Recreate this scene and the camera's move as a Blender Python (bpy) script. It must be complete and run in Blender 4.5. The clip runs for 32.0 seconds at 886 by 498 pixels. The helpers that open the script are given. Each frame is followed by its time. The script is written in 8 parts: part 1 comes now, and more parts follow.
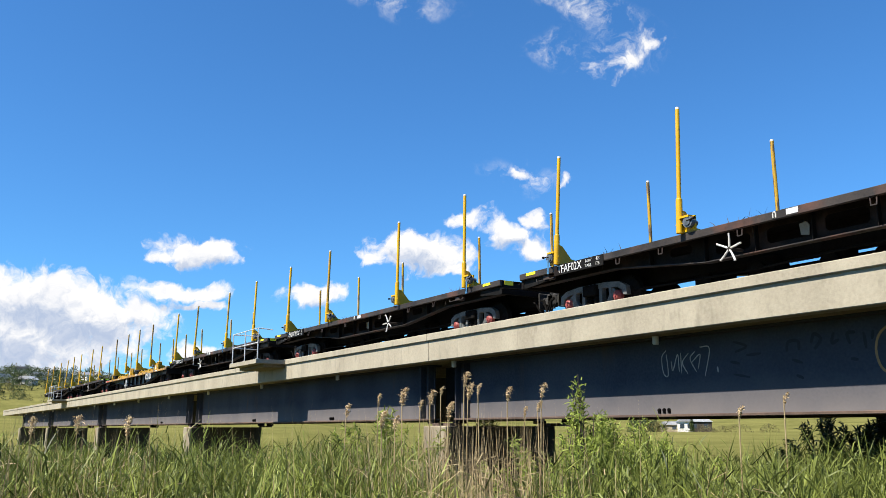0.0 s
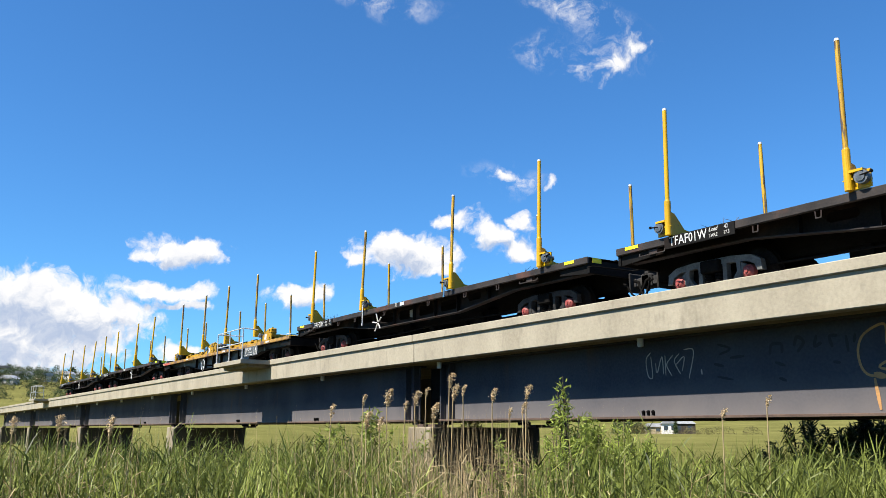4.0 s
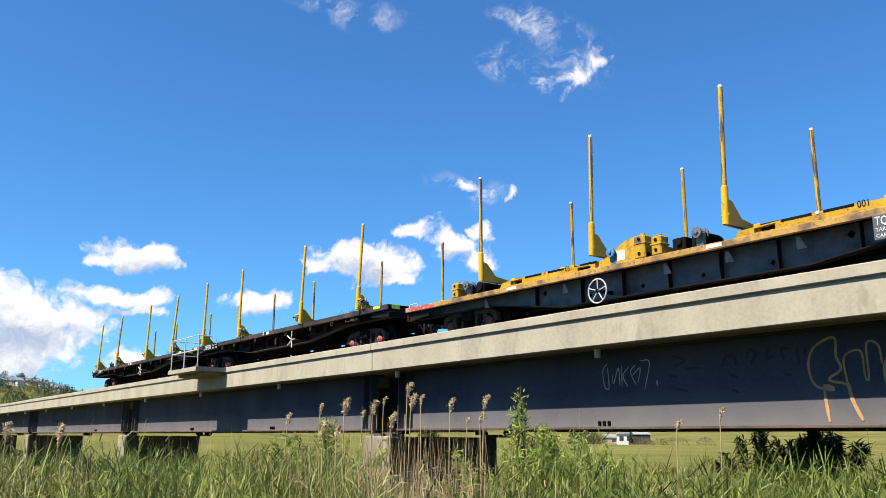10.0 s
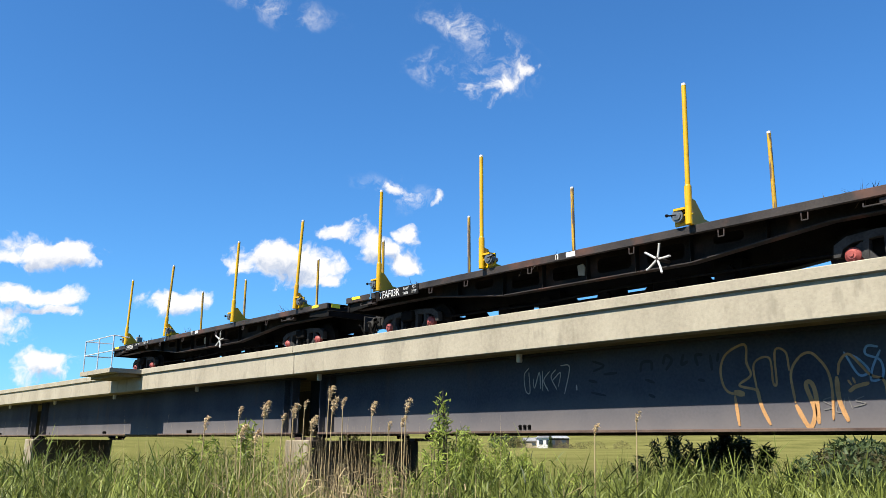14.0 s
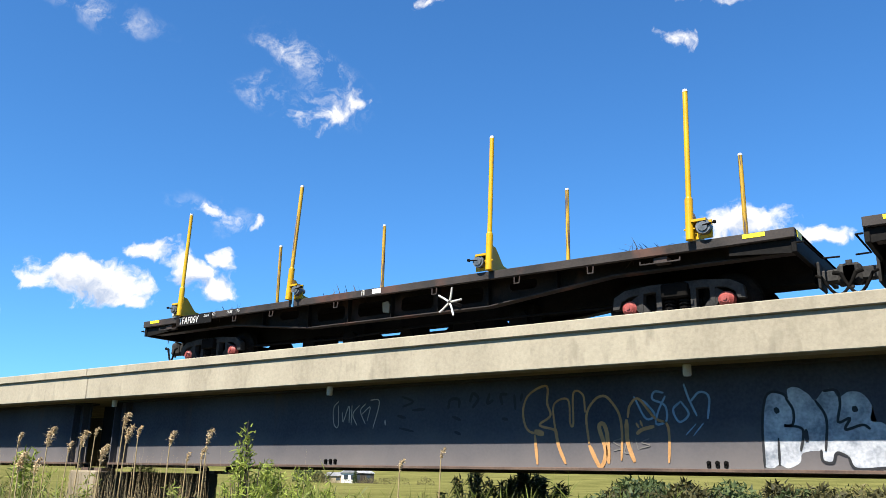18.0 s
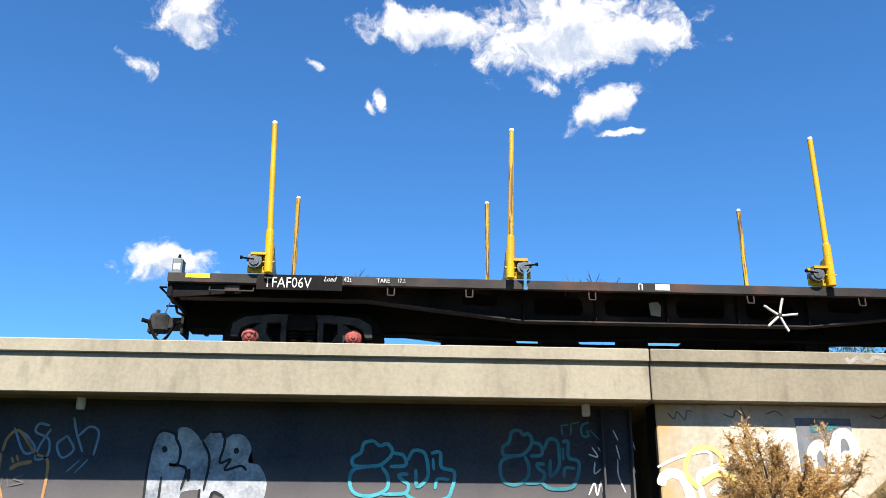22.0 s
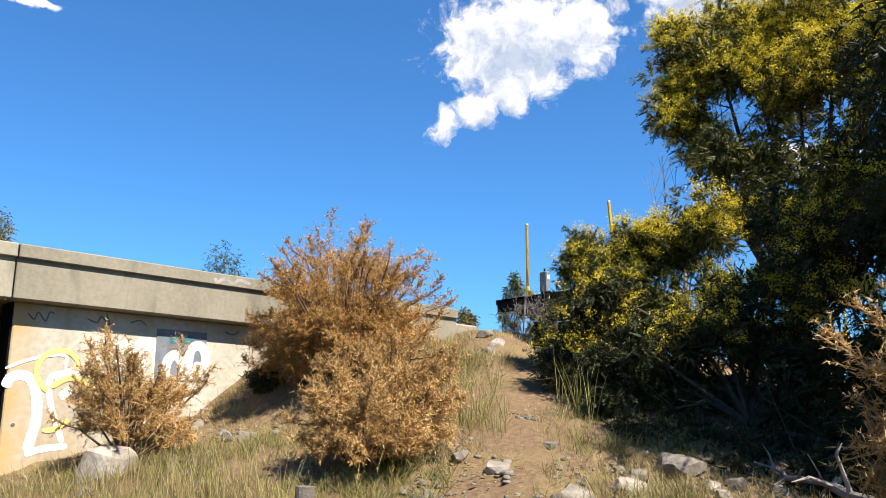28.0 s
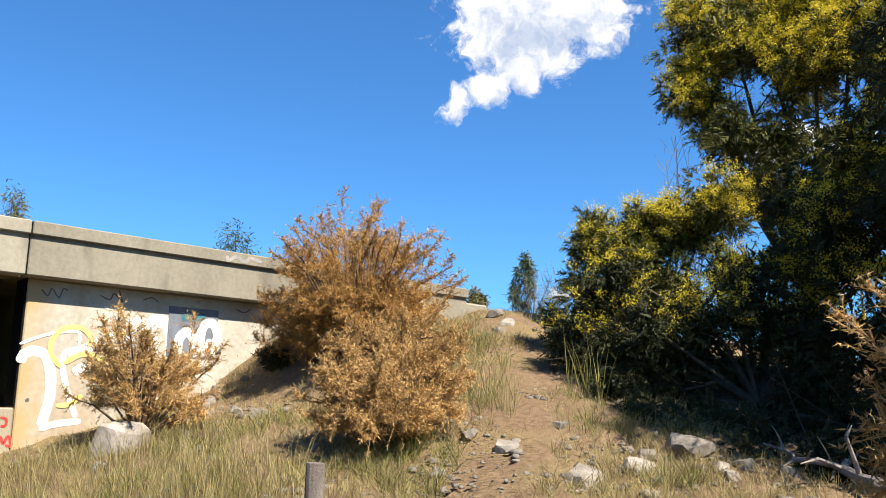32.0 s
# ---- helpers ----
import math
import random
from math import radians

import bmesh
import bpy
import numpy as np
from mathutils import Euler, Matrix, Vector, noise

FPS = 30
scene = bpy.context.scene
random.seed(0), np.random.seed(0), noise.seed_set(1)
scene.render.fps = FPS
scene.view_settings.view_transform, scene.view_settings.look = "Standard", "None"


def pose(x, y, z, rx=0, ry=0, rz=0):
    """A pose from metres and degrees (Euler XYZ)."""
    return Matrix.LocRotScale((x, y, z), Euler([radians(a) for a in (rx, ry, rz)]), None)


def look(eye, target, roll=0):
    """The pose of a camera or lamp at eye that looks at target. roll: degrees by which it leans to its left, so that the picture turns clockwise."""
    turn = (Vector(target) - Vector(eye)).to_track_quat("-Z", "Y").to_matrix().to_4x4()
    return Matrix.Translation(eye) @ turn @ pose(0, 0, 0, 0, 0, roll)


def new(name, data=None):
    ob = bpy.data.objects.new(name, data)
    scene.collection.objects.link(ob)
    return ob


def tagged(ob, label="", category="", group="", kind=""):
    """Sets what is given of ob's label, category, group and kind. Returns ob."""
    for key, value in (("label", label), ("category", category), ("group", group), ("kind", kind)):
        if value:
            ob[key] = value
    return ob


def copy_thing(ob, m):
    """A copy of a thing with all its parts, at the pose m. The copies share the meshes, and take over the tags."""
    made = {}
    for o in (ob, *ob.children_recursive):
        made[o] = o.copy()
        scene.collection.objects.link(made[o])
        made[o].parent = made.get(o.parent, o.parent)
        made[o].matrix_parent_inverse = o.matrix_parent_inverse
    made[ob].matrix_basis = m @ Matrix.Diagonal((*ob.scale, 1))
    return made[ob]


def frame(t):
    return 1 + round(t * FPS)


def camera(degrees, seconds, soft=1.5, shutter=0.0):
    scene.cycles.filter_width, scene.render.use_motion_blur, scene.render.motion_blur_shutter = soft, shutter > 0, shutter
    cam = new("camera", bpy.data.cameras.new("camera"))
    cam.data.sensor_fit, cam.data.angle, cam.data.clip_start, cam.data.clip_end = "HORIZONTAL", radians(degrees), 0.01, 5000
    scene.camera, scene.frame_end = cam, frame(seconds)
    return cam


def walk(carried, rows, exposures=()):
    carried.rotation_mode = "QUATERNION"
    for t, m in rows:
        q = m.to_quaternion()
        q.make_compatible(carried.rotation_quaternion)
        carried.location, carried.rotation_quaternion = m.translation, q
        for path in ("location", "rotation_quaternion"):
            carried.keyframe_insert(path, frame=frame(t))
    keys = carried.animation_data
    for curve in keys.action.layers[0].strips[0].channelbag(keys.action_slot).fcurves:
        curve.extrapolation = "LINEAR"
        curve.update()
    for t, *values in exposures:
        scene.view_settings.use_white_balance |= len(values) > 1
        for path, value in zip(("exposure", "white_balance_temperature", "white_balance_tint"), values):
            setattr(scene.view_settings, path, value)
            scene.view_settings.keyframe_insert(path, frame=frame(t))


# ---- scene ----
EYE = 1.65                      # eye height over the grass at the camera
EXPOSURE = 1.32
cam = camera(55.8, 32.0, soft=0.7)
PATH = [
    (0, pose(0, 0, EYE, 102.07, 0.07, 57.77)),
    (0.5, pose(0, 0, EYE, 102.03, -0.04, 57.65)),
    (1, pose(0, 0, EYE, 102.08, -0.03, 57.52)),
    (1.5, pose(0, 0, EYE, 102.10, -0.10, 57.40)),
    (2, pose(0, 0, EYE, 102.10, -0.16, 57.33)),
    (2.5, pose(0, 0, EYE, 102.11, -0.20, 57.19)),
    (3, pose(0, 0, EYE, 102.10, -0.13, 57.07)),
    (3.5, pose(0, 0, EYE, 102.10, -0.12, 56.95)),
    (5.5, pose(0, 0, EYE, 102.31, -0.08, 56.03)),
    (6, pose(0, 0, EYE, 102.30, -0.04, 55.87)),
    (6.5, pose(0, 0, EYE, 102.33, -0.03, 55.72)),
    (7, pose(0, 0, EYE, 102.34, -0.04, 55.62)),
    (7.5, pose(0, 0, EYE, 102.37, -0.07, 55.49)),
    (8, pose(0, 0, EYE, 102.42, -0.06, 55.37)),
    (8.5, pose(0, 0, EYE, 102.44, -0.14, 54.82)),
    (9, pose(0, 0, EYE, 102.50, -0.30, 54.35)),
    (9.5, pose(0, 0, EYE, 102.74, -0.35, 54.08)),
    (10, pose(0, 0, EYE, 102.78, -0.41, 53.90)),
    (10.5, pose(0, 0, EYE, 102.86, -0.32, 53.48)),
    (11, pose(0, 0, EYE, 102.84, -0.36, 52.95)),
    (11.5, pose(0, 0, EYE, 102.89, -0.27, 52.34)),
    (12, pose(0, 0, EYE, 102.85, -0.32, 51.85)),
    (12.5, pose(0, 0, EYE, 102.81, -0.38, 51.20)),
    (13, pose(0, 0, EYE, 102.87, -0.39, 50.19)),
    (13.5, pose(0, 0, EYE, 102.94, -0.39, 49.38)),
    (15.5, pose(0, 0, EYE, 103.70, -0.50, 46.27)),
    (16, pose(0, 0, EYE, 103.93, -0.59, 45.31)),
    (16.5, pose(0, 0, EYE, 104.16, -0.72, 44.22)),
    (17, pose(0, 0, EYE, 104.64, -0.95, 42.13)),
    (17.5, pose(0, 0, EYE, 105.09, -1.26, 39.58)),
    (18, pose(0, 0, EYE, 105.49, -1.27, 35.75)),
    (18.5, pose(0, 0, EYE, 105.70, -1.25, 32.42)),
    (19, pose(0, 0, EYE, 105.91, -1.46, 29.67)),
    (19.5, pose(0, 0, EYE, 106.49, -1.53, 25.35)),
    (20, pose(0, 0, EYE, 107.29, -1.46, 18.71)),
    (20.5, pose(0, 0, EYE, 107.85, -1.29, 12.96)),
    (21, pose(0, 0, EYE, 108.23, -1.12, 7.14)),
    (21.5, pose(0, 0, EYE, 108.36, -0.79, 2.14)),
    (22, pose(0, 0, EYE, 108.52, -0.30, -3.61)),
    (22.5, pose(0, 0, EYE, 108.50, 0.20, -10.65)),
    (23, pose(0, 0, EYE, 108.05, 0.45, -17.55)),
    (23.5, pose(0, 0, EYE, 107.69, 0.32, -24.22)),
    (24, pose(0, 0, EYE, 107.54, 0.55, -30.81)),
    (24.5, pose(0, 0, EYE, 107.01, 0.46, -37.58)),
    (25, pose(0, 0, EYE, 105.84, 0.20, -42.52)),
    (25.5, pose(0, 0, EYE, 104.82, 0.12, -45.23)),
    (27.5, pose(0, 0, EYE, 103.05, -0.14, -45.14)),
    (28, pose(0, 0, EYE, 102.53, -0.14, -45.03)),
    (28.5, pose(0, 0, EYE, 102.30, -0.09, -44.90)),
    (29, pose(0, 0, EYE, 102.28, -0.16, -44.90)),
    (29.5, pose(0, 0, EYE, 102.00, -0.30, -44.85)),
    (30, pose(0, 0, EYE, 101.77, -0.60, -44.77)),
    (30.5, pose(0, 0, EYE, 101.57, -0.66, -44.72)),
    (31, pose(0, 0, EYE, 101.34, -0.66, -44.67)),
    (31.5, pose(0, 0, EYE, 101.22, -0.62, -44.57)),
    (32, pose(0, 0, EYE, 101.12, -0.65, -44.38)),
]
walk(cam, PATH, exposures=[(0, EXPOSURE - 0.02), (13, EXPOSURE), (16, EXPOSURE + 0.05), (20, EXPOSURE + 0.18), (22, EXPOSURE + 0.12), (23.5, EXPOSURE), (25.5, EXPOSURE), (28, EXPOSURE + 0.1), (32, EXPOSURE + 0.12)])

# ---- light ----
SUN = Vector((-0.02, -1.0, 1.27)).normalized()
world = bpy.data.worlds.new("sky")
scene.world = world
world.use_nodes = True
lamp = bpy.data.lights.new("sun", "SUN")
lamp.energy, lamp.angle, lamp.color = 5.0, radians(0.53), (1.0, 0.94, 0.84)
sun = new("sun", lamp)
sun.matrix_world = look(SUN * 100, (0, 0, 0))
SKY_STRENGTH = 0.0406
SKY_TINT = (0.56, 1.205, 1.82)
CLOUD = 0.42                    # brightness of sunlit cloud


def sky_nodes():
    """Clear sky with the scattered fair-weather clouds of the day."""
    nt = world.node_tree
    nt.nodes.clear()
    N, L = nt.nodes.new, nt.links.new
    sky = N("ShaderNodeTexSky")
    sky.sky_type, sky.sun_disc = "NISHITA", False
    sky.sun_elevation, sky.sun_rotation = math.asin(SUN.z), math.atan2(SUN.x, SUN.y)
    sky.altitude, sky.air_density, sky.dust_density, sky.ozone_density = 20, 1.0, 0.2, 1.5
    tint = N("ShaderNodeVectorMath")
    tint.operation = "MULTIPLY"
    tint.inputs[1].default_value = [c * SKY_STRENGTH for c in SKY_TINT]
    L(sky.outputs[0], tint.inputs[0])
    co = N("ShaderNodeTexCoord")
    wn = N("ShaderNodeTexNoise")
    wn.inputs["Scale"].default_value, wn.inputs["Detail"].default_value = 24, 4
    L(co.outputs["Generated"], wn.inputs["Vector"])
    half = N("ShaderNodeVectorMath")
    half.operation = "SUBTRACT"
    half.inputs[1].default_value = (0.5, 0.5, 0.5)
    L(wn.outputs["Color"], half.inputs[0])
    warp = N("ShaderNodeVectorMath")
    warp.operation = "MULTIPLY_ADD"
    warp.inputs[1].default_value = (0.060, 0.060, 0.040)
    L(half.outputs[0], warp.inputs[0])
    L(co.outputs["Generated"], warp.inputs[2])
    lobes = []

    def cloud(az, el, w, h, lean=0, thin=0.0):
        lobes.append((az, el, w, h, lean, thin))

    # the bank low in the west
    cloud(-84.0, 7.8, 3.8, 1.6, 0, -0.3), cloud(-81.0, 6.7, 4.2, 1.5, 0, -0.3), cloud(-85.5, 5.2, 5.6, 1.9, 0, -0.4), cloud(-78.2, 7.2, 2.4, 0.9, 0, -0.1)
    cloud(-84.1, 8.8, 2.0, 1.0), cloud(-90, 6.5, 5.0, 2.2, 0, -0.3), cloud(-73.9, 4.3, 1.8, 1.0)
    # small puffs over the bridge
    cloud(-74.2, 11.5, 2.6, 1.0, 0, -0.15), cloud(-76.6, 11.1, 1.0, 0.5), cloud(-75.3, 8.7, 3.0, 0.7), cloud(-73.9, 7.8, 1.9, 0.4)
    cloud(-59.3, 11.9, 3.2, 1.3, 0, -0.15), cloud(-62.6, 11.3, 1.3, 0.7), cloud(-57.1, 10.8, 1.7, 0.6), cloud(-56.1, 14.1, 1.3, 0.8, -15)
    cloud(-53.2, 13.2, 1.7, 1.0, 20), cloud(-52.0, 12.0, 1.4, 0.8), cloud(-51.4, 13.9, 0.6, 0.8), cloud(-66.5, 8.9, 2.4, 0.8)
    cloud(-51.9, 17.2, 2.8, 0.9, 15, 0.66), cloud(-49.1, 16.4, 0.8, 0.9, 0, 0.6), cloud(-44.9, 24.4, 2.9, 1.3, -20, 0.46), cloud(-43.4, 25.2, 1.8, 1.4, 0, 0.62)
    # over the near spans
    cloud(-15.4, 16.6, 3.0, 1.2), cloud(-10.7, 15.4, 1.4, 0.8), cloud(-37.7, 31.8, 2.8, 1.1, 0, 0.62), cloud(-16.0, 32.6, 2.4, 1.7)
    cloud(-18.9, 28.7, 1.5, 0.8, 20, 0.55), cloud(-21.1, 33.5, 2.0, 1.0, 0, 0.55), cloud(2.4, 33.3, 4.1, 1.3), cloud(13.4, 32.6, 7.0, 2.5)
    cloud(18.8, 31.9, 4.1, 1.2), cloud(15.9, 27.7, 2.4, 1.1, -18), cloud(11.1, 29.3, 1.7, 0.8, 20, 0.3), cloud(-6.4, 30.6, 0.8, 0.5, 0, 0.4)
    cloud(-2.2, 28.0, 0.7, 0.6, 0, 0.4), cloud(-0.9, 28.8, 0.6, 0.9, 0, 0.4)
    # over the bank and the trees
    cloud(49.8, 26.2, 3.9, 2.8, 0, -0.3), cloud(53.4, 26.6, 3.4, 2.3, 0, -0.25), cloud(51.5, 24.4, 2.6, 1.6), cloud(47.6, 22.0, 1.7, 1.0, -20), cloud(44.9, 20.8, 1.1, 1.1)
    cloud(49.8, 23.0, 1.7, 1.4, 20), cloud(63.0, 28.5, 2.6, 1.8, 0, -0.25), cloud(65.2, 29.6, 3.2, 1.9, 0, -0.25), cloud(68.5, 17.0, 3.9, 1.2), cloud(16.8, 25.9, 1.5, 0.3), cloud(52.1, 7.9, 1.3, 0.4)
    cloud(5.6, 13.0, 2.6, 1.0, -8, 0.15), cloud(7.9, 12.7, 1.3, 0.5, 0, 0.2)

    def lifted(up):
        """Directions with the broad warp, looked up a little higher."""
        add = N("ShaderNodeVectorMath")
        add.inputs[1].default_value = (0, 0, up)
        L(warp.outputs[0], add.inputs[0])
        return add.outputs[0]

    def field(src, top):
        """Distance to the nearest lobe, in lobe radii, the lobes blended one after the other."""
        after, top = top, None
        for az, el, w, h, lean, thin in lobes:
            a, e = radians(az), radians(el)
            mp = N("ShaderNodeMapping")
            mp.vector_type = "TEXTURE"
            mp.inputs["Location"].default_value = (math.sin(a) * math.cos(e), math.cos(a) * math.cos(e), math.sin(e))
            mp.inputs["Rotation"].default_value = (e, radians(lean), -a)
            mp.inputs["Scale"].default_value = (radians(w), 1, radians(h))
            turn = N("ShaderNodeVectorMath")
            turn.operation = "MULTIPLY_ADD"
            turn.inputs[1].default_value = (1e-9, 1e-9, 1e-9)
            L(after, turn.inputs[0])
            L(src, turn.inputs[2])
            L(turn.outputs[0], mp.inputs["Vector"])
            ln = N("ShaderNodeVectorMath")
            ln.operation = "LENGTH"
            L(mp.outputs[0], ln.inputs[0])
            far = N("ShaderNodeMath")
            far.inputs[1].default_value = thin
            L(ln.outputs["Value"], far.inputs[0])
            if top is None:
                top = far.outputs[0]
            else:
                mn = N("ShaderNodeMath")
                mn.operation = "SMOOTH_MIN"
                mn.inputs[2].default_value = 0.35
                L(top, mn.inputs[0])
                L(far.outputs[0], mn.inputs[1])
                top = mn.outputs[0]
            after = top
        return top

    def billow(src, scale):
        """Rounded heads at several sizes."""
        vo = N("ShaderNodeTexVoronoi")
        vo.inputs["Scale"].default_value, vo.inputs["Detail"].default_value = scale, 3.0
        vo.inputs["Roughness"].default_value, vo.inputs["Lacunarity"].default_value = 0.55, 2.3
        L(src, vo.inputs["Vector"])
        return vo.outputs["Distance"]

    def noise_tex(src, scale, detail, rough):
        nz = N("ShaderNodeTexNoise")
        nz.inputs["Scale"].default_value, nz.inputs["Detail"].default_value = scale, detail
        nz.inputs["Roughness"].default_value, nz.inputs["Distortion"].default_value = rough, 0.3
        L(src, nz.inputs["Vector"])
        return nz.outputs[0]

    def math_node(op, a, b):
        m = N("ShaderNodeMath")
        m.operation = op
        for i, s in enumerate((a, b)):
            if isinstance(s, (int, float)):
                m.inputs[i].default_value = s
            else:
                L(s, m.inputs[i])
        return m.outputs[0]

    def ramp(s, lo, hi):
        m = N("ShaderNodeMapRange")
        m.interpolation_type = "SMOOTHSTEP"
        m.inputs["From Min"].default_value, m.inputs["From Max"].default_value = lo, hi
        L(s, m.inputs["Value"])
        return m.outputs[0]

    def density(up, after):
        src = lifted(up)
        heads = math_node("MULTIPLY", math_node("SUBTRACT", 1.08, billow(src, 36)), 0.50)
        frayed = math_node("MULTIPLY", math_node("SUBTRACT", noise_tex(src, 40, 9, 0.60), 0.5), 1.30)
        return math_node("ADD", math_node("SUBTRACT", 1.10, field(src, after)), math_node("ADD", heads, frayed))

    here = density(0.0, wn.outputs["Color"])
    above = density(0.017, here)
    alpha = ramp(here, -0.05, 0.60)
    # thin torn veils
    torn = ramp(noise_tex(lifted(0.0), 30, 10, 0.66), 0.45, 0.72)
    for az, el, w, h, lean, full in ((-46.6, 27.6, 4.4, 1.8, 28, 0.85), (-44.6, 25.2, 3.6, 2.2, 0, 0.55), (-49.5, 25.2, 2.6, 1.7, 15, 0.65), (-61.0, 28.4, 5.0, 1.3, 8, 0.5), (-51.9, 16.9, 3.6, 1.3, 15, 0.5), (66.0, 30.0, 5.0, 2.5, 0, 0.7)):
        a, e = radians(az), radians(el)
        mp = N("ShaderNodeMapping")
        mp.vector_type = "TEXTURE"
        mp.inputs["Location"].default_value = (math.sin(a) * math.cos(e), math.cos(a) * math.cos(e), math.sin(e))
        mp.inputs["Rotation"].default_value = (e, radians(lean), -a)
        mp.inputs["Scale"].default_value = (radians(w), 1, radians(h))
        L(lifted(0.0), mp.inputs["Vector"])
        ln = N("ShaderNodeVectorMath")
        ln.operation = "LENGTH"
        L(mp.outputs[0], ln.inputs[0])
        veil = math_node("MULTIPLY", math_node("MULTIPLY", ramp(ln.outputs["Value"], 1.0, 0.2), full), torn)
        alpha = math_node("MAXIMUM", alpha, veil)
    # the side towards the sun is bright, what lies under thick cloud is grey
    shade = ramp(math_node("SUBTRACT", above, math_node("MULTIPLY", here, 0.35)), 0.95, 0.05)
    fine = ramp(noise_tex(lifted(0.004), 60, 5, 0.6), 0.35, 0.62)
    shade = math_node("ADD", math_node("MULTIPLY", shade, 0.80), math_node("MULTIPLY", fine, 0.20))
    tone = N("ShaderNodeMix")
    tone.data_type = "RGBA"
    tone.inputs["A"].default_value, tone.inputs["B"].default_value = (0.47 * CLOUD, 0.56 * CLOUD, 0.74 * CLOUD, 1), (1.06 * CLOUD, 1.04 * CLOUD, 1.02 * CLOUD, 1)
    L(shade, tone.inputs["Factor"])
    mix = N("ShaderNodeMix")
    mix.data_type = "RGBA"
    L(alpha, mix.inputs["Factor"])
    L(tint.outputs[0], mix.inputs["A"])
    L(tone.outputs["Result"], mix.inputs["B"])
    bg = N("ShaderNodeBackground")
    bg.inputs["Strength"].default_value = 1.0
    out = N("ShaderNodeOutputWorld")
    L(mix.outputs["Result"], bg.inputs[0])
    L(bg.outputs[0], out.inputs[0])


sky_nodes()


# ---- materials ----
def surface(name, dark, light, scale=3.0, fine=60.0, rough=0.8, metal=0.0, bump=0.15, spec=0.3, spots=None, streak=False, rand=0.0, lo=0.35, hi=0.65, pits=None):
    """Two colours mixed by a broad and a fine noise, with relief; spots: (colour, scale, from, to); streak: marks drawn out downwards, the more the smaller."""
    m = bpy.data.materials.new(name)
    m.use_nodes = True
    nt = m.node_tree
    N, L = nt.nodes.new, nt.links.new
    b = nt.nodes["Principled BSDF"]
    b.inputs["Roughness"].default_value, b.inputs["Metallic"].default_value = rough, metal
    b.inputs["Specular IOR Level"].default_value = spec
    co = N("ShaderNodeTexCoord")
    src = co.outputs["Object"]
    if rand:
        who = N("ShaderNodeObjectInfo")
        far = N("ShaderNodeVectorMath")
        far.operation = "MULTIPLY_ADD"
        far.inputs[1].default_value = (37.0, 51.0, 29.0)
        L(who.outputs["Random"], far.inputs[0])
        L(src, far.inputs[2])
        src = far.outputs[0]

    def nz(sc, detail=4.0, stretch=(1, 1, 1)):
        mp = N("ShaderNodeMapping")
        mp.inputs["Scale"].default_value = stretch
        L(src, mp.inputs["Vector"])
        n = N("ShaderNodeTexNoise")
        n.inputs["Scale"].default_value, n.inputs["Detail"].default_value = sc, detail
        L(mp.outputs[0], n.inputs["Vector"])
        return n.outputs[0]

    def rng(s, a, z):
        r = N("ShaderNodeMapRange")
        r.inputs["From Min"].default_value, r.inputs["From Max"].default_value = a, z
        L(s, r.inputs["Value"])
        return r.outputs[0]

    def mixed(fac, a, bb):
        x = N("ShaderNodeMix")
        x.data_type = "RGBA"
        L(fac, x.inputs["Factor"])
        for key, c in (("A", a), ("B", bb)):
            if isinstance(c, tuple):
                x.inputs[key].default_value = (*c, 1)
            else:
                L(c, x.inputs[key])
        return x.outputs["Result"]

    broad = nz(scale, 5, (1, 1, streak * 0.25) if streak else (1, 1, 1))
    grain = nz(fine, 3)
    av = N("ShaderNodeMath")
    av.operation = "MULTIPLY_ADD"
    av.inputs[1].default_value = 0.35
    L(grain, av.inputs[0])
    sc = N("ShaderNodeMath")
    sc.operation = "MULTIPLY"
    sc.inputs[1].default_value = 0.65
    L(broad, sc.inputs[0])
    L(sc.outputs[0], av.inputs[2])
    col = mixed(rng(av.outputs[0], lo, hi), dark, light)
    if spots:
        c, s, a, z = spots
        col = mixed(rng(nz(s, 6, (1, 1, streak * 0.3) if streak else (1, 1, 1)), a, z), col, c)
    if pits:
        c, s, a, z = pits
        col = mixed(rng(nz(s, 2), a, z), col, c)
    if rand:
        oi = N("ShaderNodeObjectInfo")
        hs = N("ShaderNodeHueSaturation")
        r = N("ShaderNodeMapRange")
        r.inputs["To Min"].default_value, r.inputs["To Max"].default_value = 1 - rand, 1 + rand
        L(oi.outputs["Random"], r.inputs["Value"])
        L(r.outputs[0], hs.inputs["Value"])
        L(col, hs.inputs["Color"])
        col = hs.outputs[0]
    L(col, b.inputs["Base Color"])
    if bump:
        bp = N("ShaderNodeBump")
        bp.inputs["Strength"].default_value, bp.inputs["Distance"].default_value = bump, 0.01
        L(grain, bp.inputs["Height"])
        L(bp.outputs[0], b.inputs["Normal"])
    return m


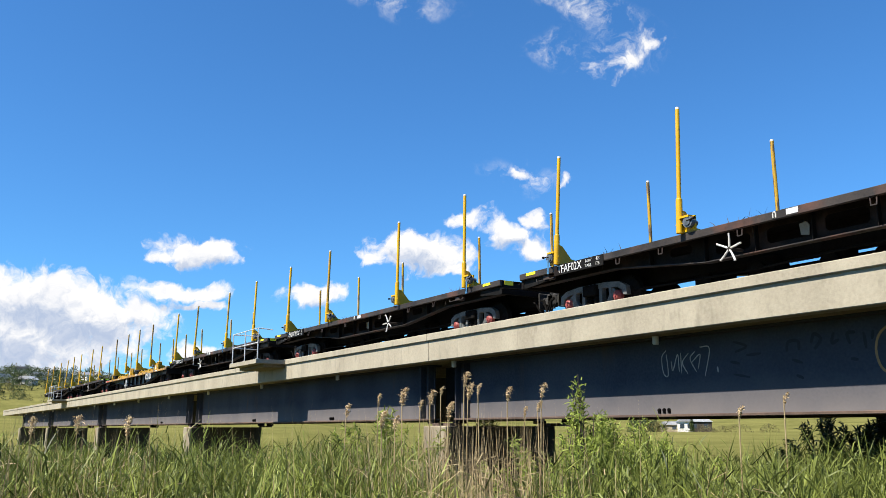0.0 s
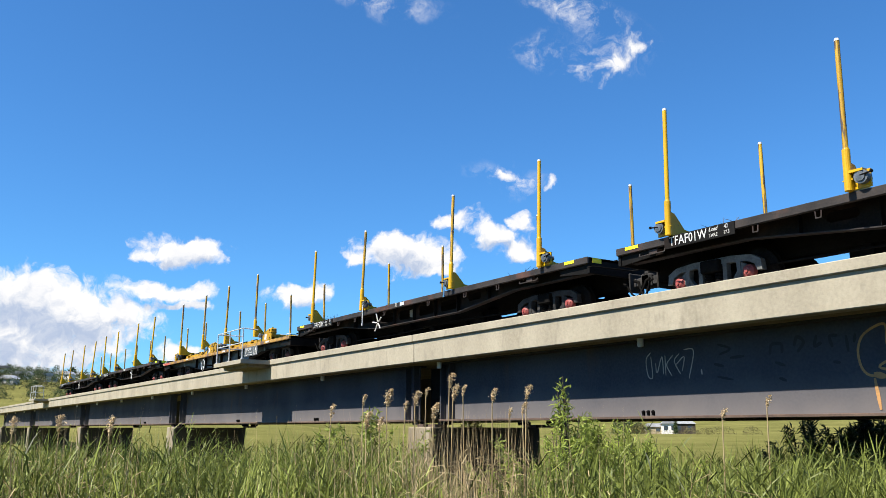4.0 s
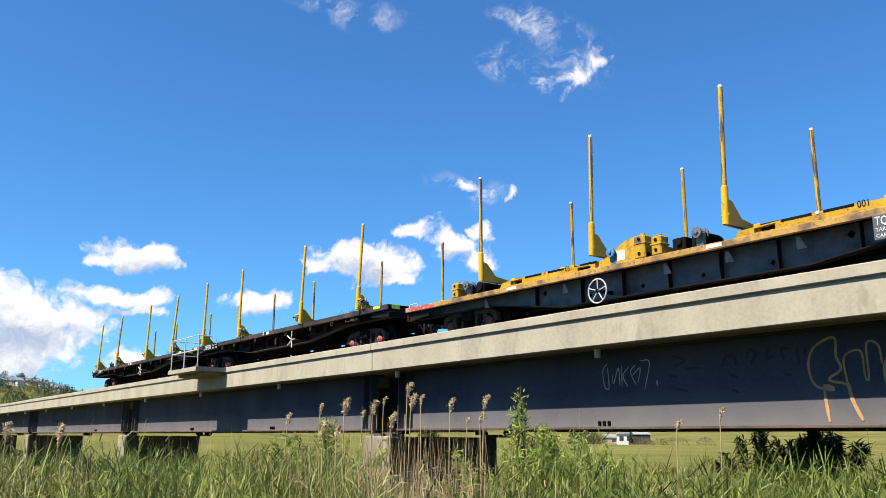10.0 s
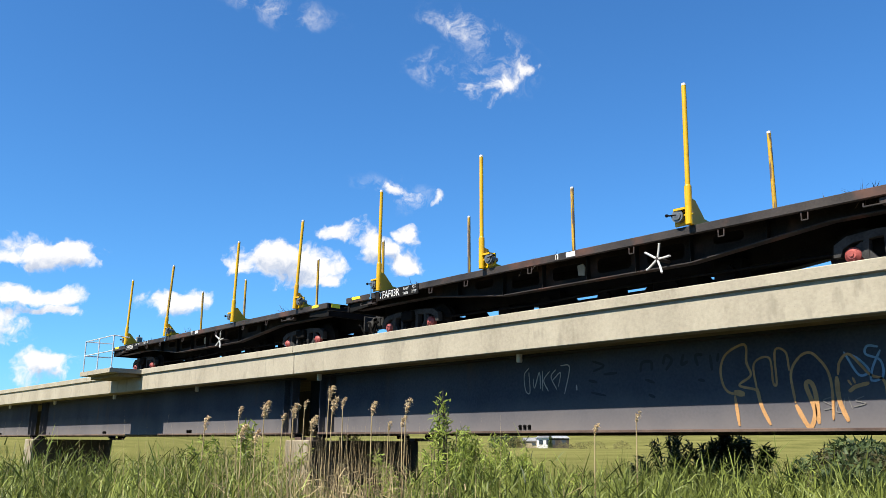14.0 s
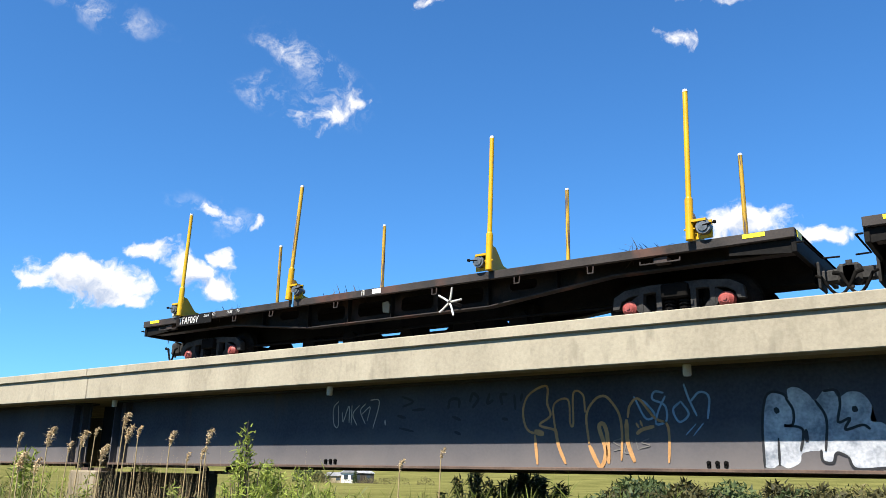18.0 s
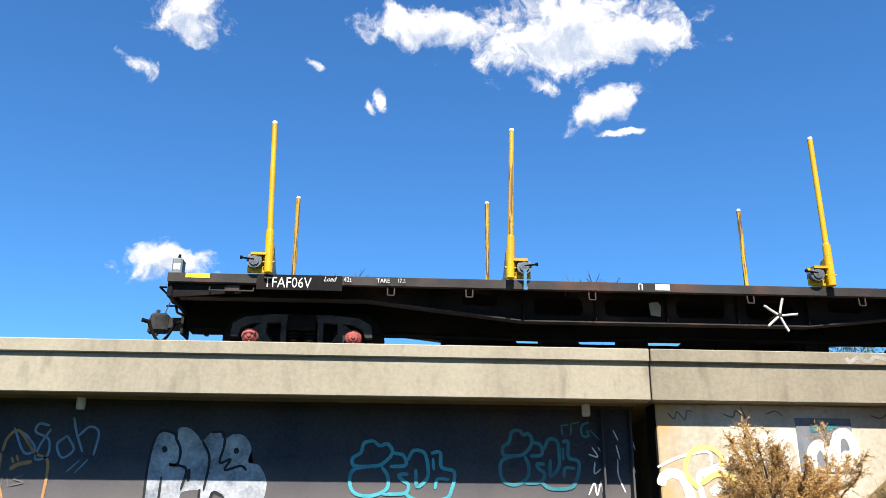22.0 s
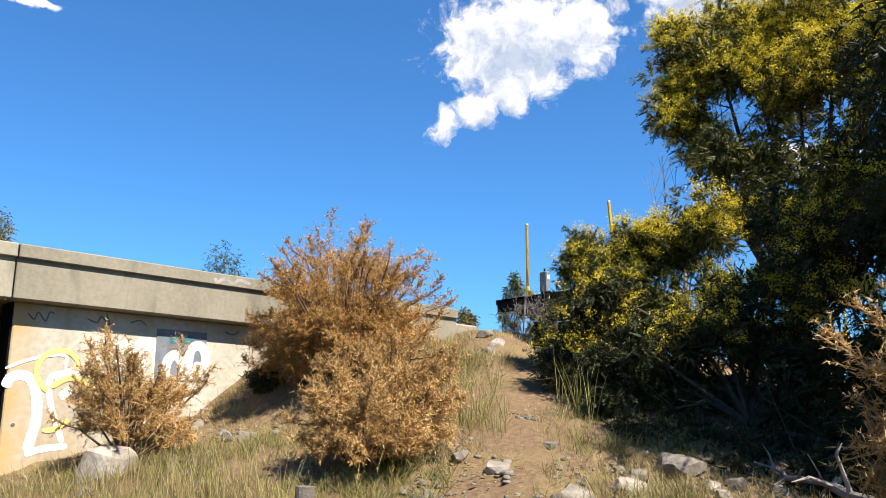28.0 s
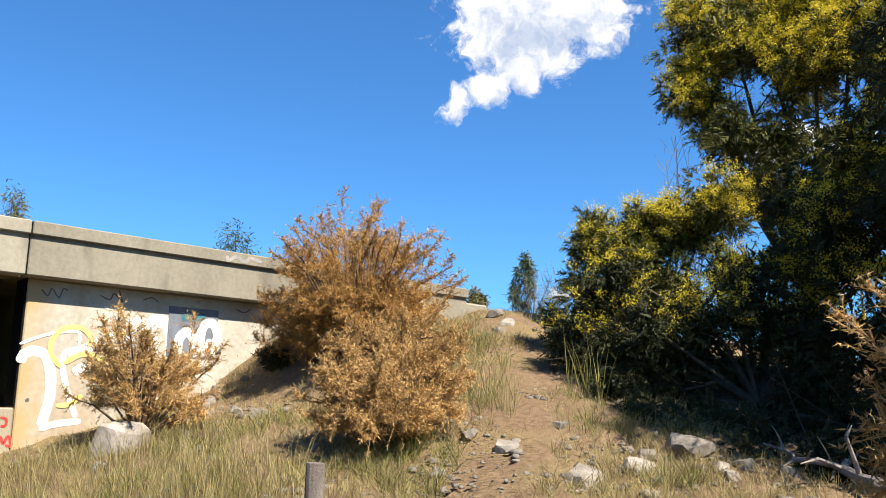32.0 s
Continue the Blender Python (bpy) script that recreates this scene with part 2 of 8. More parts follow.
def foliage(name, dark, light, passing=0.3, rough=0.6):
    """Leaves: colour varies from leaf to leaf and from clump to clump, some light passes."""
    m = bpy.data.materials.new(name)
    m.use_nodes = True
    nt = m.node_tree
    N, L = nt.nodes.new, nt.links.new
    b = nt.nodes["Principled BSDF"]
    b.inputs["Roughness"].default_value = rough
    b.inputs["Specular IOR Level"].default_value = 0.22
    g = N("ShaderNodeNewGeometry")
    co = N("ShaderNodeTexCoord")
    n = N("ShaderNodeTexNoise")
    n.inputs["Scale"].default_value = 1.3
    L(co.outputs["Object"], n.inputs["Vector"])
    a = N("ShaderNodeMath")
    a.operation = "MULTIPLY_ADD"
    a.inputs[1].default_value = 0.6
    L(g.outputs["Random Per Island"], a.inputs[0])
    s = N("ShaderNodeMath")
    s.operation = "MULTIPLY_ADD"
    s.inputs[1].default_value, s.inputs[2].default_value = 1.2, -0.4
    L(n.outputs[0], s.inputs[0])
    L(s.outputs[0], a.inputs[2])
    x = N("ShaderNodeMix")
    x.data_type = "RGBA"
    x.inputs["A"].default_value, x.inputs["B"].default_value = (*dark, 1), (*light, 1)
    L(a.outputs[0], x.inputs["Factor"])
    L(x.outputs["Result"], b.inputs["Base Color"])
    tr = N("ShaderNodeBsdfTranslucent")
    L(x.outputs["Result"], tr.inputs[0])
    ms = N("ShaderNodeMixShader")
    ms.inputs[0].default_value = passing
    L(b.outputs[0], ms.inputs[1])
    L(tr.outputs[0], ms.inputs[2])
    L(ms.outputs[0], nt.nodes["Material Output"].inputs[0])
    return m


CONC = surface("bridge_concrete", (0.215, 0.188, 0.138), (0.305, 0.272, 0.203), 1.3, 22, 0.9, bump=0.25, spots=((0.155, 0.135, 0.10), 5.5, 0.56, 0.82), streak=True, pits=((0.16, 0.14, 0.104), 75, 0.63, 0.8))
CONC_OLD = surface("grimy_concrete", (0.15, 0.128, 0.092), (0.235, 0.207, 0.153), 1.3, 22, 0.9, bump=0.25, spots=((0.11, 0.093, 0.068), 4.5, 0.54, 0.82), streak=True, pits=((0.13, 0.11, 0.08), 75, 0.63, 0.8))
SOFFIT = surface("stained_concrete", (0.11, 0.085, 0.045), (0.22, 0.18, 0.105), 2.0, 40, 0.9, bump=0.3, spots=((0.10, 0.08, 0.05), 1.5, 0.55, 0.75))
WALLC = surface("wall_concrete", (0.215, 0.175, 0.107), (0.33, 0.29, 0.207), 0.9, 40, 0.9, bump=0.3, spots=((0.27, 0.16, 0.05), 0.8, 0.55, 0.75), streak=True)
WINGC = surface("wing_wall_concrete", (0.27, 0.235, 0.175), (0.435, 0.40, 0.33), 1.1, 14, 0.9, bump=0.25, spots=((0.30, 0.185, 0.075), 0.7, 0.54, 0.74), streak=True, pits=((0.30, 0.26, 0.19), 12, 0.58, 0.8))
PIERC = surface("pier_concrete", (0.15, 0.12, 0.078), (0.29, 0.25, 0.18), 0.9, 30, 0.9, bump=0.3, spots=((0.16, 0.09, 0.035), 1.4, 0.54, 0.74), streak=True)
# Pier concrete darkened to put the shade under the deck into its colour.
PIER_SHADE = surface("damp_pier_concrete", (0.028, 0.022, 0.015), (0.075, 0.06, 0.042), 0.9, 30, 0.9, bump=0.3, spots=((0.02, 0.016, 0.011), 1.4, 0.5, 0.7), streak=True)
GIRD = surface("girder_paint", (0.033, 0.036, 0.047), (0.064, 0.065, 0.075), 0.7, 25, 0.9, bump=0.05, spots=((0.09, 0.06, 0.045), 1.6, 0.62, 0.85), streak=True, spec=0.03)
RUSTL = surface("rusty_flange", (0.045, 0.028, 0.022), (0.11, 0.072, 0.052), 2.0, 30, 0.8, bump=0.2)
BLACK = surface("black_paint", (0.004, 0.004, 0.004), (0.013, 0.012, 0.011), 1.5, 30, 0.6, bump=0.05, spec=0.05, spots=((0.028, 0.015, 0.011), 1.1, 0.55, 0.8))
SILL = surface("worn_sill", (0.014, 0.0125, 0.012), (0.042, 0.034, 0.03), 1.8, 40, 0.6, bump=0.08, spec=0.2, spots=((0.10, 0.045, 0.03), 1.3, 0.56, 0.78))
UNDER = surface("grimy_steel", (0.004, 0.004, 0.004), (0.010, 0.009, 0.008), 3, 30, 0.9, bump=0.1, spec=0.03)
WEB = surface("rusty_black_web", (0.006, 0.005, 0.0042), (0.021, 0.015, 0.012), 1.6, 30, 0.75, bump=0.05, spec=0.08, spots=((0.055, 0.03, 0.02), 1.7, 0.56, 0.8))
BOGIE = surface("cast_steel", (0.018, 0.018, 0.018), (0.048, 0.046, 0.044), 4, 30, 0.85, bump=0.15, spec=0.06)
REDCAP = surface("red_cap", (0.16, 0.03, 0.025), (0.30, 0.07, 0.06), 6, 50, 0.55, bump=0.1)
WHEELM = surface("wheel_steel", (0.005, 0.0045, 0.004), (0.014, 0.012, 0.011), 4, 30, 0.9, 0.0, bump=0.05, spec=0.04)
YEL = surface("yellow_paint", (0.40, 0.222, 0.003), (0.52, 0.305, 0.005), 2.5, 40, 0.42, bump=0.05, spots=((0.13, 0.075, 0.03), 8.0, 0.66, 0.78), rand=0.06)
YELW = surface("worn_yellow", (0.30, 0.17, 0.01), (0.47, 0.285, 0.018), 9.0, 40, 0.5, bump=0.1, spots=((0.07, 0.052, 0.04), 30.0, 0.50, 0.56), streak=0.2, rand=0.12, pits=((0.085, 0.06, 0.04), 70, 0.62, 0.70))
YELD = surface("dull_yellow_sill", (0.22, 0.118, 0.02), (0.37, 0.22, 0.055), 3.0, 40, 0.6, bump=0.1, spots=((0.10, 0.062, 0.04), 2.6, 0.50, 0.62), pits=((0.13, 0.075, 0.045), 17, 0.58, 0.68))
YELR = surface("dirty_yellow", (0.27, 0.145, 0.004), (0.42, 0.238, 0.006), 2.0, 40, 0.5, bump=0.08, spots=((0.10, 0.06, 0.03), 4.0, 0.56, 0.70), pits=((0.13, 0.08, 0.03), 25, 0.62, 0.72), rand=0.06)
BLUEG = surface("blue_grey_paint", (0.032, 0.043, 0.056), (0.072, 0.094, 0.118), 2.0, 30, 0.5, bump=0.05, spots=((0.02, 0.018, 0.016), 1.5, 0.5, 0.7))
WHITE = surface("white_paint", (0.40, 0.40, 0.385), (0.54, 0.54, 0.525), 8, 60, 0.5, bump=0.03)
DULLW = surface("dull_white", (0.30, 0.29, 0.26), (0.55, 0.54, 0.50), 8, 60, 0.6, bump=0.03)
WINCH = surface("winch_steel", (0.06, 0.07, 0.075), (0.16, 0.17, 0.18), 9, 60, 0.4, 0.4, bump=0.05)
BLUE = surface("blue_strap", (0.03, 0.10, 0.20), (0.06, 0.18, 0.32), 9, 60, 0.6)
GREY = surface("grey_box", (0.10, 0.12, 0.12), (0.17, 0.19, 0.19), 9, 60, 0.5)
LIME = surface("reflective_tape", (0.55, 0.70, 0.02), (0.70, 0.80, 0.04), 9, 60, 0.4)
YTAPE = surface("yellow_tape", (0.72, 0.60, 0.02), (0.80, 0.68, 0.03), 9, 60, 0.4)
GALV = surface("galvanised", (0.34, 0.35, 0.36), (0.52, 0.53, 0.54), 9, 60, 0.45, 0.2, bump=0.03)
PVC = surface("pvc", (0.42, 0.42, 0.41), (0.58, 0.58, 0.56), 9, 60, 0.5)
BALLAST = surface("ballast_stone", (0.10, 0.09, 0.08), (0.26, 0.24, 0.21), 6, 30, 0.95, bump=0.6)
SLEEPER = surface("sleeper_wood", (0.05, 0.04, 0.03), (0.12, 0.10, 0.08), 4, 40, 0.9, bump=0.3)
RAILM = surface("rail_steel", (0.07, 0.045, 0.035), (0.15, 0.10, 0.08), 5, 40, 0.6, 0.4)
ROCK = surface("field_stone", (0.125, 0.102, 0.080), (0.27, 0.235, 0.19), 4, 30, 0.9, bump=0.5, spots=((0.085, 0.068, 0.052), 6, 0.52, 0.75), rand=0.25)
POSTW = surface("weathered_post", (0.075, 0.058, 0.045), (0.20, 0.165, 0.135), 7, 60, 0.9, bump=0.5, streak=True)
BARK = surface("bark", (0.03, 0.024, 0.018), (0.085, 0.066, 0.05), 6, 40, 0.9, bump=0.5)
TWIG = surface("grey_twig", (0.12, 0.10, 0.085), (0.24, 0.20, 0.17), 6, 40, 0.9)
GORSE_STEM = surface("gorse_stem", (0.10, 0.058, 0.034), (0.22, 0.14, 0.08), 6, 40, 0.9)
GORSE = foliage("dead_gorse", (0.15, 0.075, 0.022), (0.64, 0.375, 0.118), 0.25)
GORSE_PALE = foliage("pale_gorse", (0.20, 0.112, 0.040), (0.70, 0.45, 0.175), 0.25)
REED = foliage("reed_leaf", (0.008, 0.016, 0.003), (0.235, 0.270, 0.055), 0.20, 0.5)
MARSHG = foliage("marsh_grass_blade", (0.016, 0.028, 0.005), (0.17, 0.205, 0.04), 0.3)
REED_DRY = foliage("dry_reed", (0.22, 0.155, 0.075), (0.46, 0.36, 0.20), 0.25)
PLUME = foliage("reed_plume", (0.34, 0.24, 0.13), (0.64, 0.51, 0.32), 0.3)
STRAW = foliage("dry_grass", (0.13, 0.095, 0.035), (0.42, 0.335, 0.145), 0.3)
GREENG = foliage("green_grass", (0.050, 0.050, 0.012), (0.30, 0.275, 0.085), 0.3)
WATTLE = foliage("wattle_leaf", (0.011, 0.014, 0.004), (0.150, 0.143, 0.027), 0.22)
SCRUB = foliage("rough_scrub", (0.013, 0.015, 0.005), (0.10, 0.088, 0.032), 0.2)
# Shade is put into these leaves: near-black copy of the wattle leaf.
WATTLE_SHADE = foliage("blackwood_leaf", (0.006, 0.009, 0.003), (0.048, 0.052, 0.015), 0.12)
BLOSSOM = foliage("wattle_blossom", (0.32, 0.25, 0.009), (0.86, 0.69, 0.05), 0.3)
WILLOW = foliage("young_willow", (0.08, 0.115, 0.018), (0.36, 0.42, 0.085), 0.4)
DARKSHRUB = foliage("dark_shrub", (0.012, 0.02, 0.008), (0.05, 0.07, 0.025), 0.2)
GUM = foliage("gum_leaf", (0.04, 0.06, 0.03), (0.12, 0.15, 0.075), 0.25)
BROWNTREE = foliage("scrub_leaf", (0.06, 0.06, 0.022), (0.19, 0.16, 0.06), 0.25)
ROOFM = surface("roof_sheet", (0.22, 0.22, 0.23), (0.38, 0.38, 0.40), 2, 20, 0.5, rand=0.35)
ROOFR = surface("red_roof", (0.24, 0.08, 0.05), (0.34, 0.13, 0.09), 2, 20, 0.7)
HOUSEW = surface("house_wall", (0.42, 0.40, 0.37), (0.62, 0.60, 0.56), 2, 20, 0.8, rand=0.25)
DGLASS = surface("window_glass", (0.02, 0.03, 0.04), (0.05, 0.06, 0.07), 3, 20, 0.1)


def spray(name, color, rough=0.6, lo=0.30, hi=0.55):
    return surface(name, tuple(c * 0.55 for c in color), color, 5, 70, rough, bump=0.02, lo=lo, hi=hi)



def edge_stain():
    """Rusty run-off down the open end of the wing wall."""
    nt = WINGC.node_tree
    N, L = nt.nodes.new, nt.links.new
    b = nt.nodes["Principled BSDF"]
    old = b.inputs["Base Color"].links[0].from_socket
    g, sep, n, r, m, x = N("ShaderNodeNewGeometry"), N("ShaderNodeSeparateXYZ"), N("ShaderNodeTexNoise"), N("ShaderNodeMapRange"), N("ShaderNodeMath"), N("ShaderNodeMix")
    n.inputs["Scale"].default_value, n.inputs["Detail"].default_value = 3.0, 5.0
    m.operation, m.inputs[1].default_value = "MULTIPLY_ADD", 0.9
    r.inputs["From Min"].default_value, r.inputs["From Max"].default_value = 4.20, 3.75
    r.inputs["To Max"].default_value = 0.75
    x.data_type = "RGBA"
    x.inputs["B"].default_value = (0.40, 0.235, 0.080, 1)
    L(g.outputs["Position"], sep.inputs[0]), L(g.outputs["Position"], n.inputs["Vector"])
    L(n.outputs[0], m.inputs[0]), L(sep.outputs[0], m.inputs[2]), L(m.outputs[0], r.inputs["Value"])
    L(r.outputs[0], x.inputs["Factor"]), L(old, x.inputs["A"]), L(x.outputs["Result"], b.inputs["Base Color"])


edge_stain()


def sunlit_foot():
    """Sunlit strip put into the girder webs' foot colour, with rusty dirt, thinning upwards."""
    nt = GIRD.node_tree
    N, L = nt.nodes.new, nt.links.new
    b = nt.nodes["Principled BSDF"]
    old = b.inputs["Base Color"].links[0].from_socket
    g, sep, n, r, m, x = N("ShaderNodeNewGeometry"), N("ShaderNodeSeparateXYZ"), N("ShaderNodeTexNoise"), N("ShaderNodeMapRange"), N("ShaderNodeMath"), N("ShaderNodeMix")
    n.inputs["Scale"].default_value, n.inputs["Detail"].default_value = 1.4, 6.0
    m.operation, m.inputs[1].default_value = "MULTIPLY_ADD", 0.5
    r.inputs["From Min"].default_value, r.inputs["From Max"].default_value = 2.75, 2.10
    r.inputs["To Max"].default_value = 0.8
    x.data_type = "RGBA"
    # paler than the paint, so the foot looks sunlit
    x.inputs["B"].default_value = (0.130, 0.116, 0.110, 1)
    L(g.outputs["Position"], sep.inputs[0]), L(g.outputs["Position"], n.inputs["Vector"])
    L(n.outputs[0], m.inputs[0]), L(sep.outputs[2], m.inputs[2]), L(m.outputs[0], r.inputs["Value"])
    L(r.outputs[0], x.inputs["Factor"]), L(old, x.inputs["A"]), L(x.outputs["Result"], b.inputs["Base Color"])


sunlit_foot()
PAINTS = {"orange": spray("orange_spray", (0.36, 0.19, 0.07)), "blue": spray("blue_spray", (0.15, 0.25, 0.34)), "white": spray("white_spray", (0.6, 0.6, 0.6)),
          "cyan": spray("cyan_spray", (0.055, 0.29, 0.34)), "grey": spray("grey_spray", (0.34, 0.31, 0.27)), "black": spray("black_spray", (0.014, 0.014, 0.016)),
          "silver": surface("silver_spray", (0.13, 0.145, 0.17), (0.40, 0.41, 0.43), 4.5, 25, 0.5, bump=0.02)}
PAINTS["worn_white"] = surface("worn_white_spray", (0.42, 0.38, 0.30), (0.58, 0.555, 0.49), 5, 60, 0.7, bump=0.02, lo=0.30, hi=0.50)
PAINTS["pale_yellow"] = surface("faded_yellow_spray", (0.46, 0.36, 0.17), (0.60, 0.45, 0.13), 4, 50, 0.7, bump=0.02, lo=0.30, hi=0.6)
PAINTS["grime"] = spray("faded_black_spray", (0.13, 0.12, 0.11))
PAINTS["red"] = spray("red_spray", (0.42, 0.04, 0.03))
PAINTS["dull_cyan"] = spray("dull_cyan_spray", (0.035, 0.165, 0.195))


def ground_material():
    m = surface("ground_cover", (0.076, 0.078, 0.024), (0.152, 0.143, 0.048), 0.05, 0.8, 1.0, bump=0.0, spec=0.0)
    nt = m.node_tree
    N, L = nt.nodes.new, nt.links.new
    b = nt.nodes["Principled BSDF"]
    grass = b.inputs["Base Color"].links[0].from_socket
    g = N("ShaderNodeNewGeometry")
    sep = N("ShaderNodeSeparateXYZ")
    L(g.outputs["Position"], sep.inputs[0])
    n1, n2 = N("ShaderNodeTexNoise"), N("ShaderNodeTexNoise")
    n1.inputs["Scale"].default_value, n1.inputs["Detail"].default_value = 0.9, 6
    n2.inputs["Scale"].default_value, n2.inputs["Detail"].default_value = 14, 6
    L(g.outputs["Position"], n1.inputs["Vector"])
    L(g.outputs["Position"], n2.inputs["Vector"])
    soil = N("ShaderNodeMix")
    soil.data_type = "RGBA"
    soil.inputs["A"].default_value, soil.inputs["B"].default_value = (0.065, 0.040, 0.024, 1), (0.265, 0.178, 0.108, 1)
    L(n2.outputs[0], soil.inputs["Factor"])
    straw = N("ShaderNodeMix")
    straw.data_type = "RGBA"
    straw.inputs["B"].default_value = (0.20, 0.15, 0.07, 1)
    r = N("ShaderNodeMapRange")
    r.inputs["From Min"].default_value, r.inputs["From Max"].default_value = 0.5, 0.7
    L(n1.outputs[0], r.inputs["Value"])
    L(r.outputs[0], straw.inputs["Factor"])
    L(soil.outputs["Result"], straw.inputs["A"])
    # the bare bank lies east of the abutment, close by
    east = N("ShaderNodeMapRange")
    east.inputs["From Min"].default_value, east.inputs["From Max"].default_value = 0.5, 2.5
    L(sep.outputs["X"], east.inputs["Value"])
    ln = N("ShaderNodeVectorMath")
    ln.operation = "LENGTH"
    L(g.outputs["Position"], ln.inputs[0])
    near = N("ShaderNodeMapRange")
    near.inputs["From Min"].default_value, near.inputs["From Max"].default_value = 60, 40
    L(ln.outputs["Value"], near.inputs["Value"])
    f = N("ShaderNodeMath")
    f.operation = "MULTIPLY"
    L(east.outputs[0], f.inputs[0])
    L(near.outputs[0], f.inputs[1])
    x = N("ShaderNodeMix")
    x.data_type = "RGBA"
    L(f.outputs[0], x.inputs["Factor"])
    L(grass, x.inputs["A"])
    L(straw.outputs["Result"], x.inputs["B"])
    # dark mud under the reeds, unseen, kept dark so less light bounces up
    under_reeds = N("ShaderNodeMapRange")
    under_reeds.inputs["From Min"].default_value, under_reeds.inputs["From Max"].default_value = 34, 24
    L(ln.outputs["Value"], under_reeds.inputs["Value"])
    west = N("ShaderNodeMapRange")
    west.inputs["From Min"].default_value, west.inputs["From Max"].default_value = 2.5, 0.5
    L(sep.outputs["X"], west.inputs["Value"])
    wf = N("ShaderNodeMath")
    wf.operation = "MULTIPLY"
    L(under_reeds.outputs[0], wf.inputs[0])
    L(west.outputs[0], wf.inputs[1])
    mud = N("ShaderNodeMix")
    mud.data_type = "RGBA"
    mud.inputs["B"].default_value = (0.022, 0.020, 0.012, 1)
    L(wf.outputs[0], mud.inputs["Factor"])
    L(x.outputs["Result"], mud.inputs["A"])
    L(mud.outputs["Result"], b.inputs["Base Color"])
    bp = N("ShaderNodeBump")
    bp.inputs["Strength"].default_value, bp.inputs["Distance"].default_value = 0.8, 0.03
    n3 = N("ShaderNodeTexNoise")
    n3.inputs["Scale"].default_value, n3.inputs["Detail"].default_value, n3.inputs["Roughness"].default_value = 38, 8, 0.7
    L(g.outputs["Position"], n3.inputs["Vector"])
    L(n3.outputs[0], bp.inputs["Height"])
    L(bp.outputs[0], b.inputs["Normal"])
    return m


GROUND = ground_material()


# ---- builders ----
def box(bm, x0, x1, y0, y1, z0, z1, bevel=0.0):
    """A block between two corners, its edges rounded by bevel."""
    t = bmesh.new() if bevel else bm
    r = bmesh.ops.create_cube(t, size=1)
    bmesh.ops.transform(t, verts=r["verts"], matrix=Matrix.LocRotScale(((x0 + x1) / 2, (y0 + y1) / 2, (z0 + z1) / 2), None, (x1 - x0, y1 - y0, z1 - z0)))
    if bevel:
        bmesh.ops.bevel(t, geom=t.edges[:], offset=bevel, segments=1, affect="EDGES")
        join(bm, t)


def join(bm, other):
    me = bpy.data.meshes.new("tmp")
    other.to_mesh(me)
    other.free()
    bm.from_mesh(me)
    bpy.data.meshes.remove(me)


def rod(bm, a, b, r0, r1=None, seg=10):
    """A round bar from a to b."""
    a, b = Vector(a), Vector(b)
    d = b - a
    m = Matrix.Translation((a + b) / 2) @ d.to_track_quat("Z", "Y").to_matrix().to_4x4()
    bmesh.ops.create_cone(bm, cap_ends=True, segments=seg, radius1=r0, radius2=r0 if r1 is None else r1, depth=d.length, matrix=m)


def bar(bm, pts, r, seg=8):
    for a, b in zip(pts, pts[1:]):
        rod(bm, a, b, r, None, seg)


def prism(bm, pts, y0, y1):
    """A plate cut to an outline in x and z, between y0 and y1."""
    lo = [bm.verts.new((x, y0, z)) for x, z in pts]
    hi = [bm.verts.new((x, y1, z)) for x, z in pts]
    bm.faces.new(lo)
    bm.faces.new(hi[::-1])
    n = len(pts)
    for i in range(n):
        bm.faces.new((lo[i], hi[i], hi[(i + 1) % n], lo[(i + 1) % n]))


def part(name, bm, material, parent=None, label="", smooth=False):
    bmesh.ops.recalc_face_normals(bm, faces=bm.faces[:])
    me = bpy.data.meshes.new(name)
    bm.to_mesh(me)
    bm.free()
    me.materials.append(material)
    if smooth:
        for p in me.polygons:
            p.use_smooth = len(p.vertices) == 4
    ob = new(name, me)
    ob.parent = parent
    return tagged(ob, label)


def again(ob, m, parent):
    """Another part on the same mesh."""
    o = new(ob.name.split(".")[0], ob.data)
    o.parent = parent
    o.matrix_basis = m
    if "label" in ob:
        o["label"] = ob["label"]
    return o


def raw(name, verts, faces, material, parent=None):
    """A mesh from arrays; faces: quads or triangles (a quad whose last corner repeats is a triangle)."""
    me = bpy.data.meshes.new(name)
    verts, faces = np.asarray(verts, np.float32), np.asarray(faces, np.int32)
    me.vertices.add(len(verts))
    me.vertices.foreach_set("co", verts.ravel())
    used = np.ones(faces.shape, bool)
    if faces.shape[1] == 4:
        used[:, 3] = faces[:, 3] != faces[:, 2]
    ends = np.cumsum(used.sum(1))
    me.loops.add(int(ends[-1]))
    me.loops.foreach_set("vertex_index", faces[used])
    me.polygons.add(len(faces))
    me.polygons.foreach_set("loop_start", np.concatenate([[0], ends[:-1]]).astype(np.int32))
    me.update(calc_edges=True)
    me.materials.append(material)
    ob = new(name, me)
    ob.parent = parent
    return ob


def unit(v):
    return v / np.maximum(np.linalg.norm(v, axis=1, keepdims=True), 1e-9)


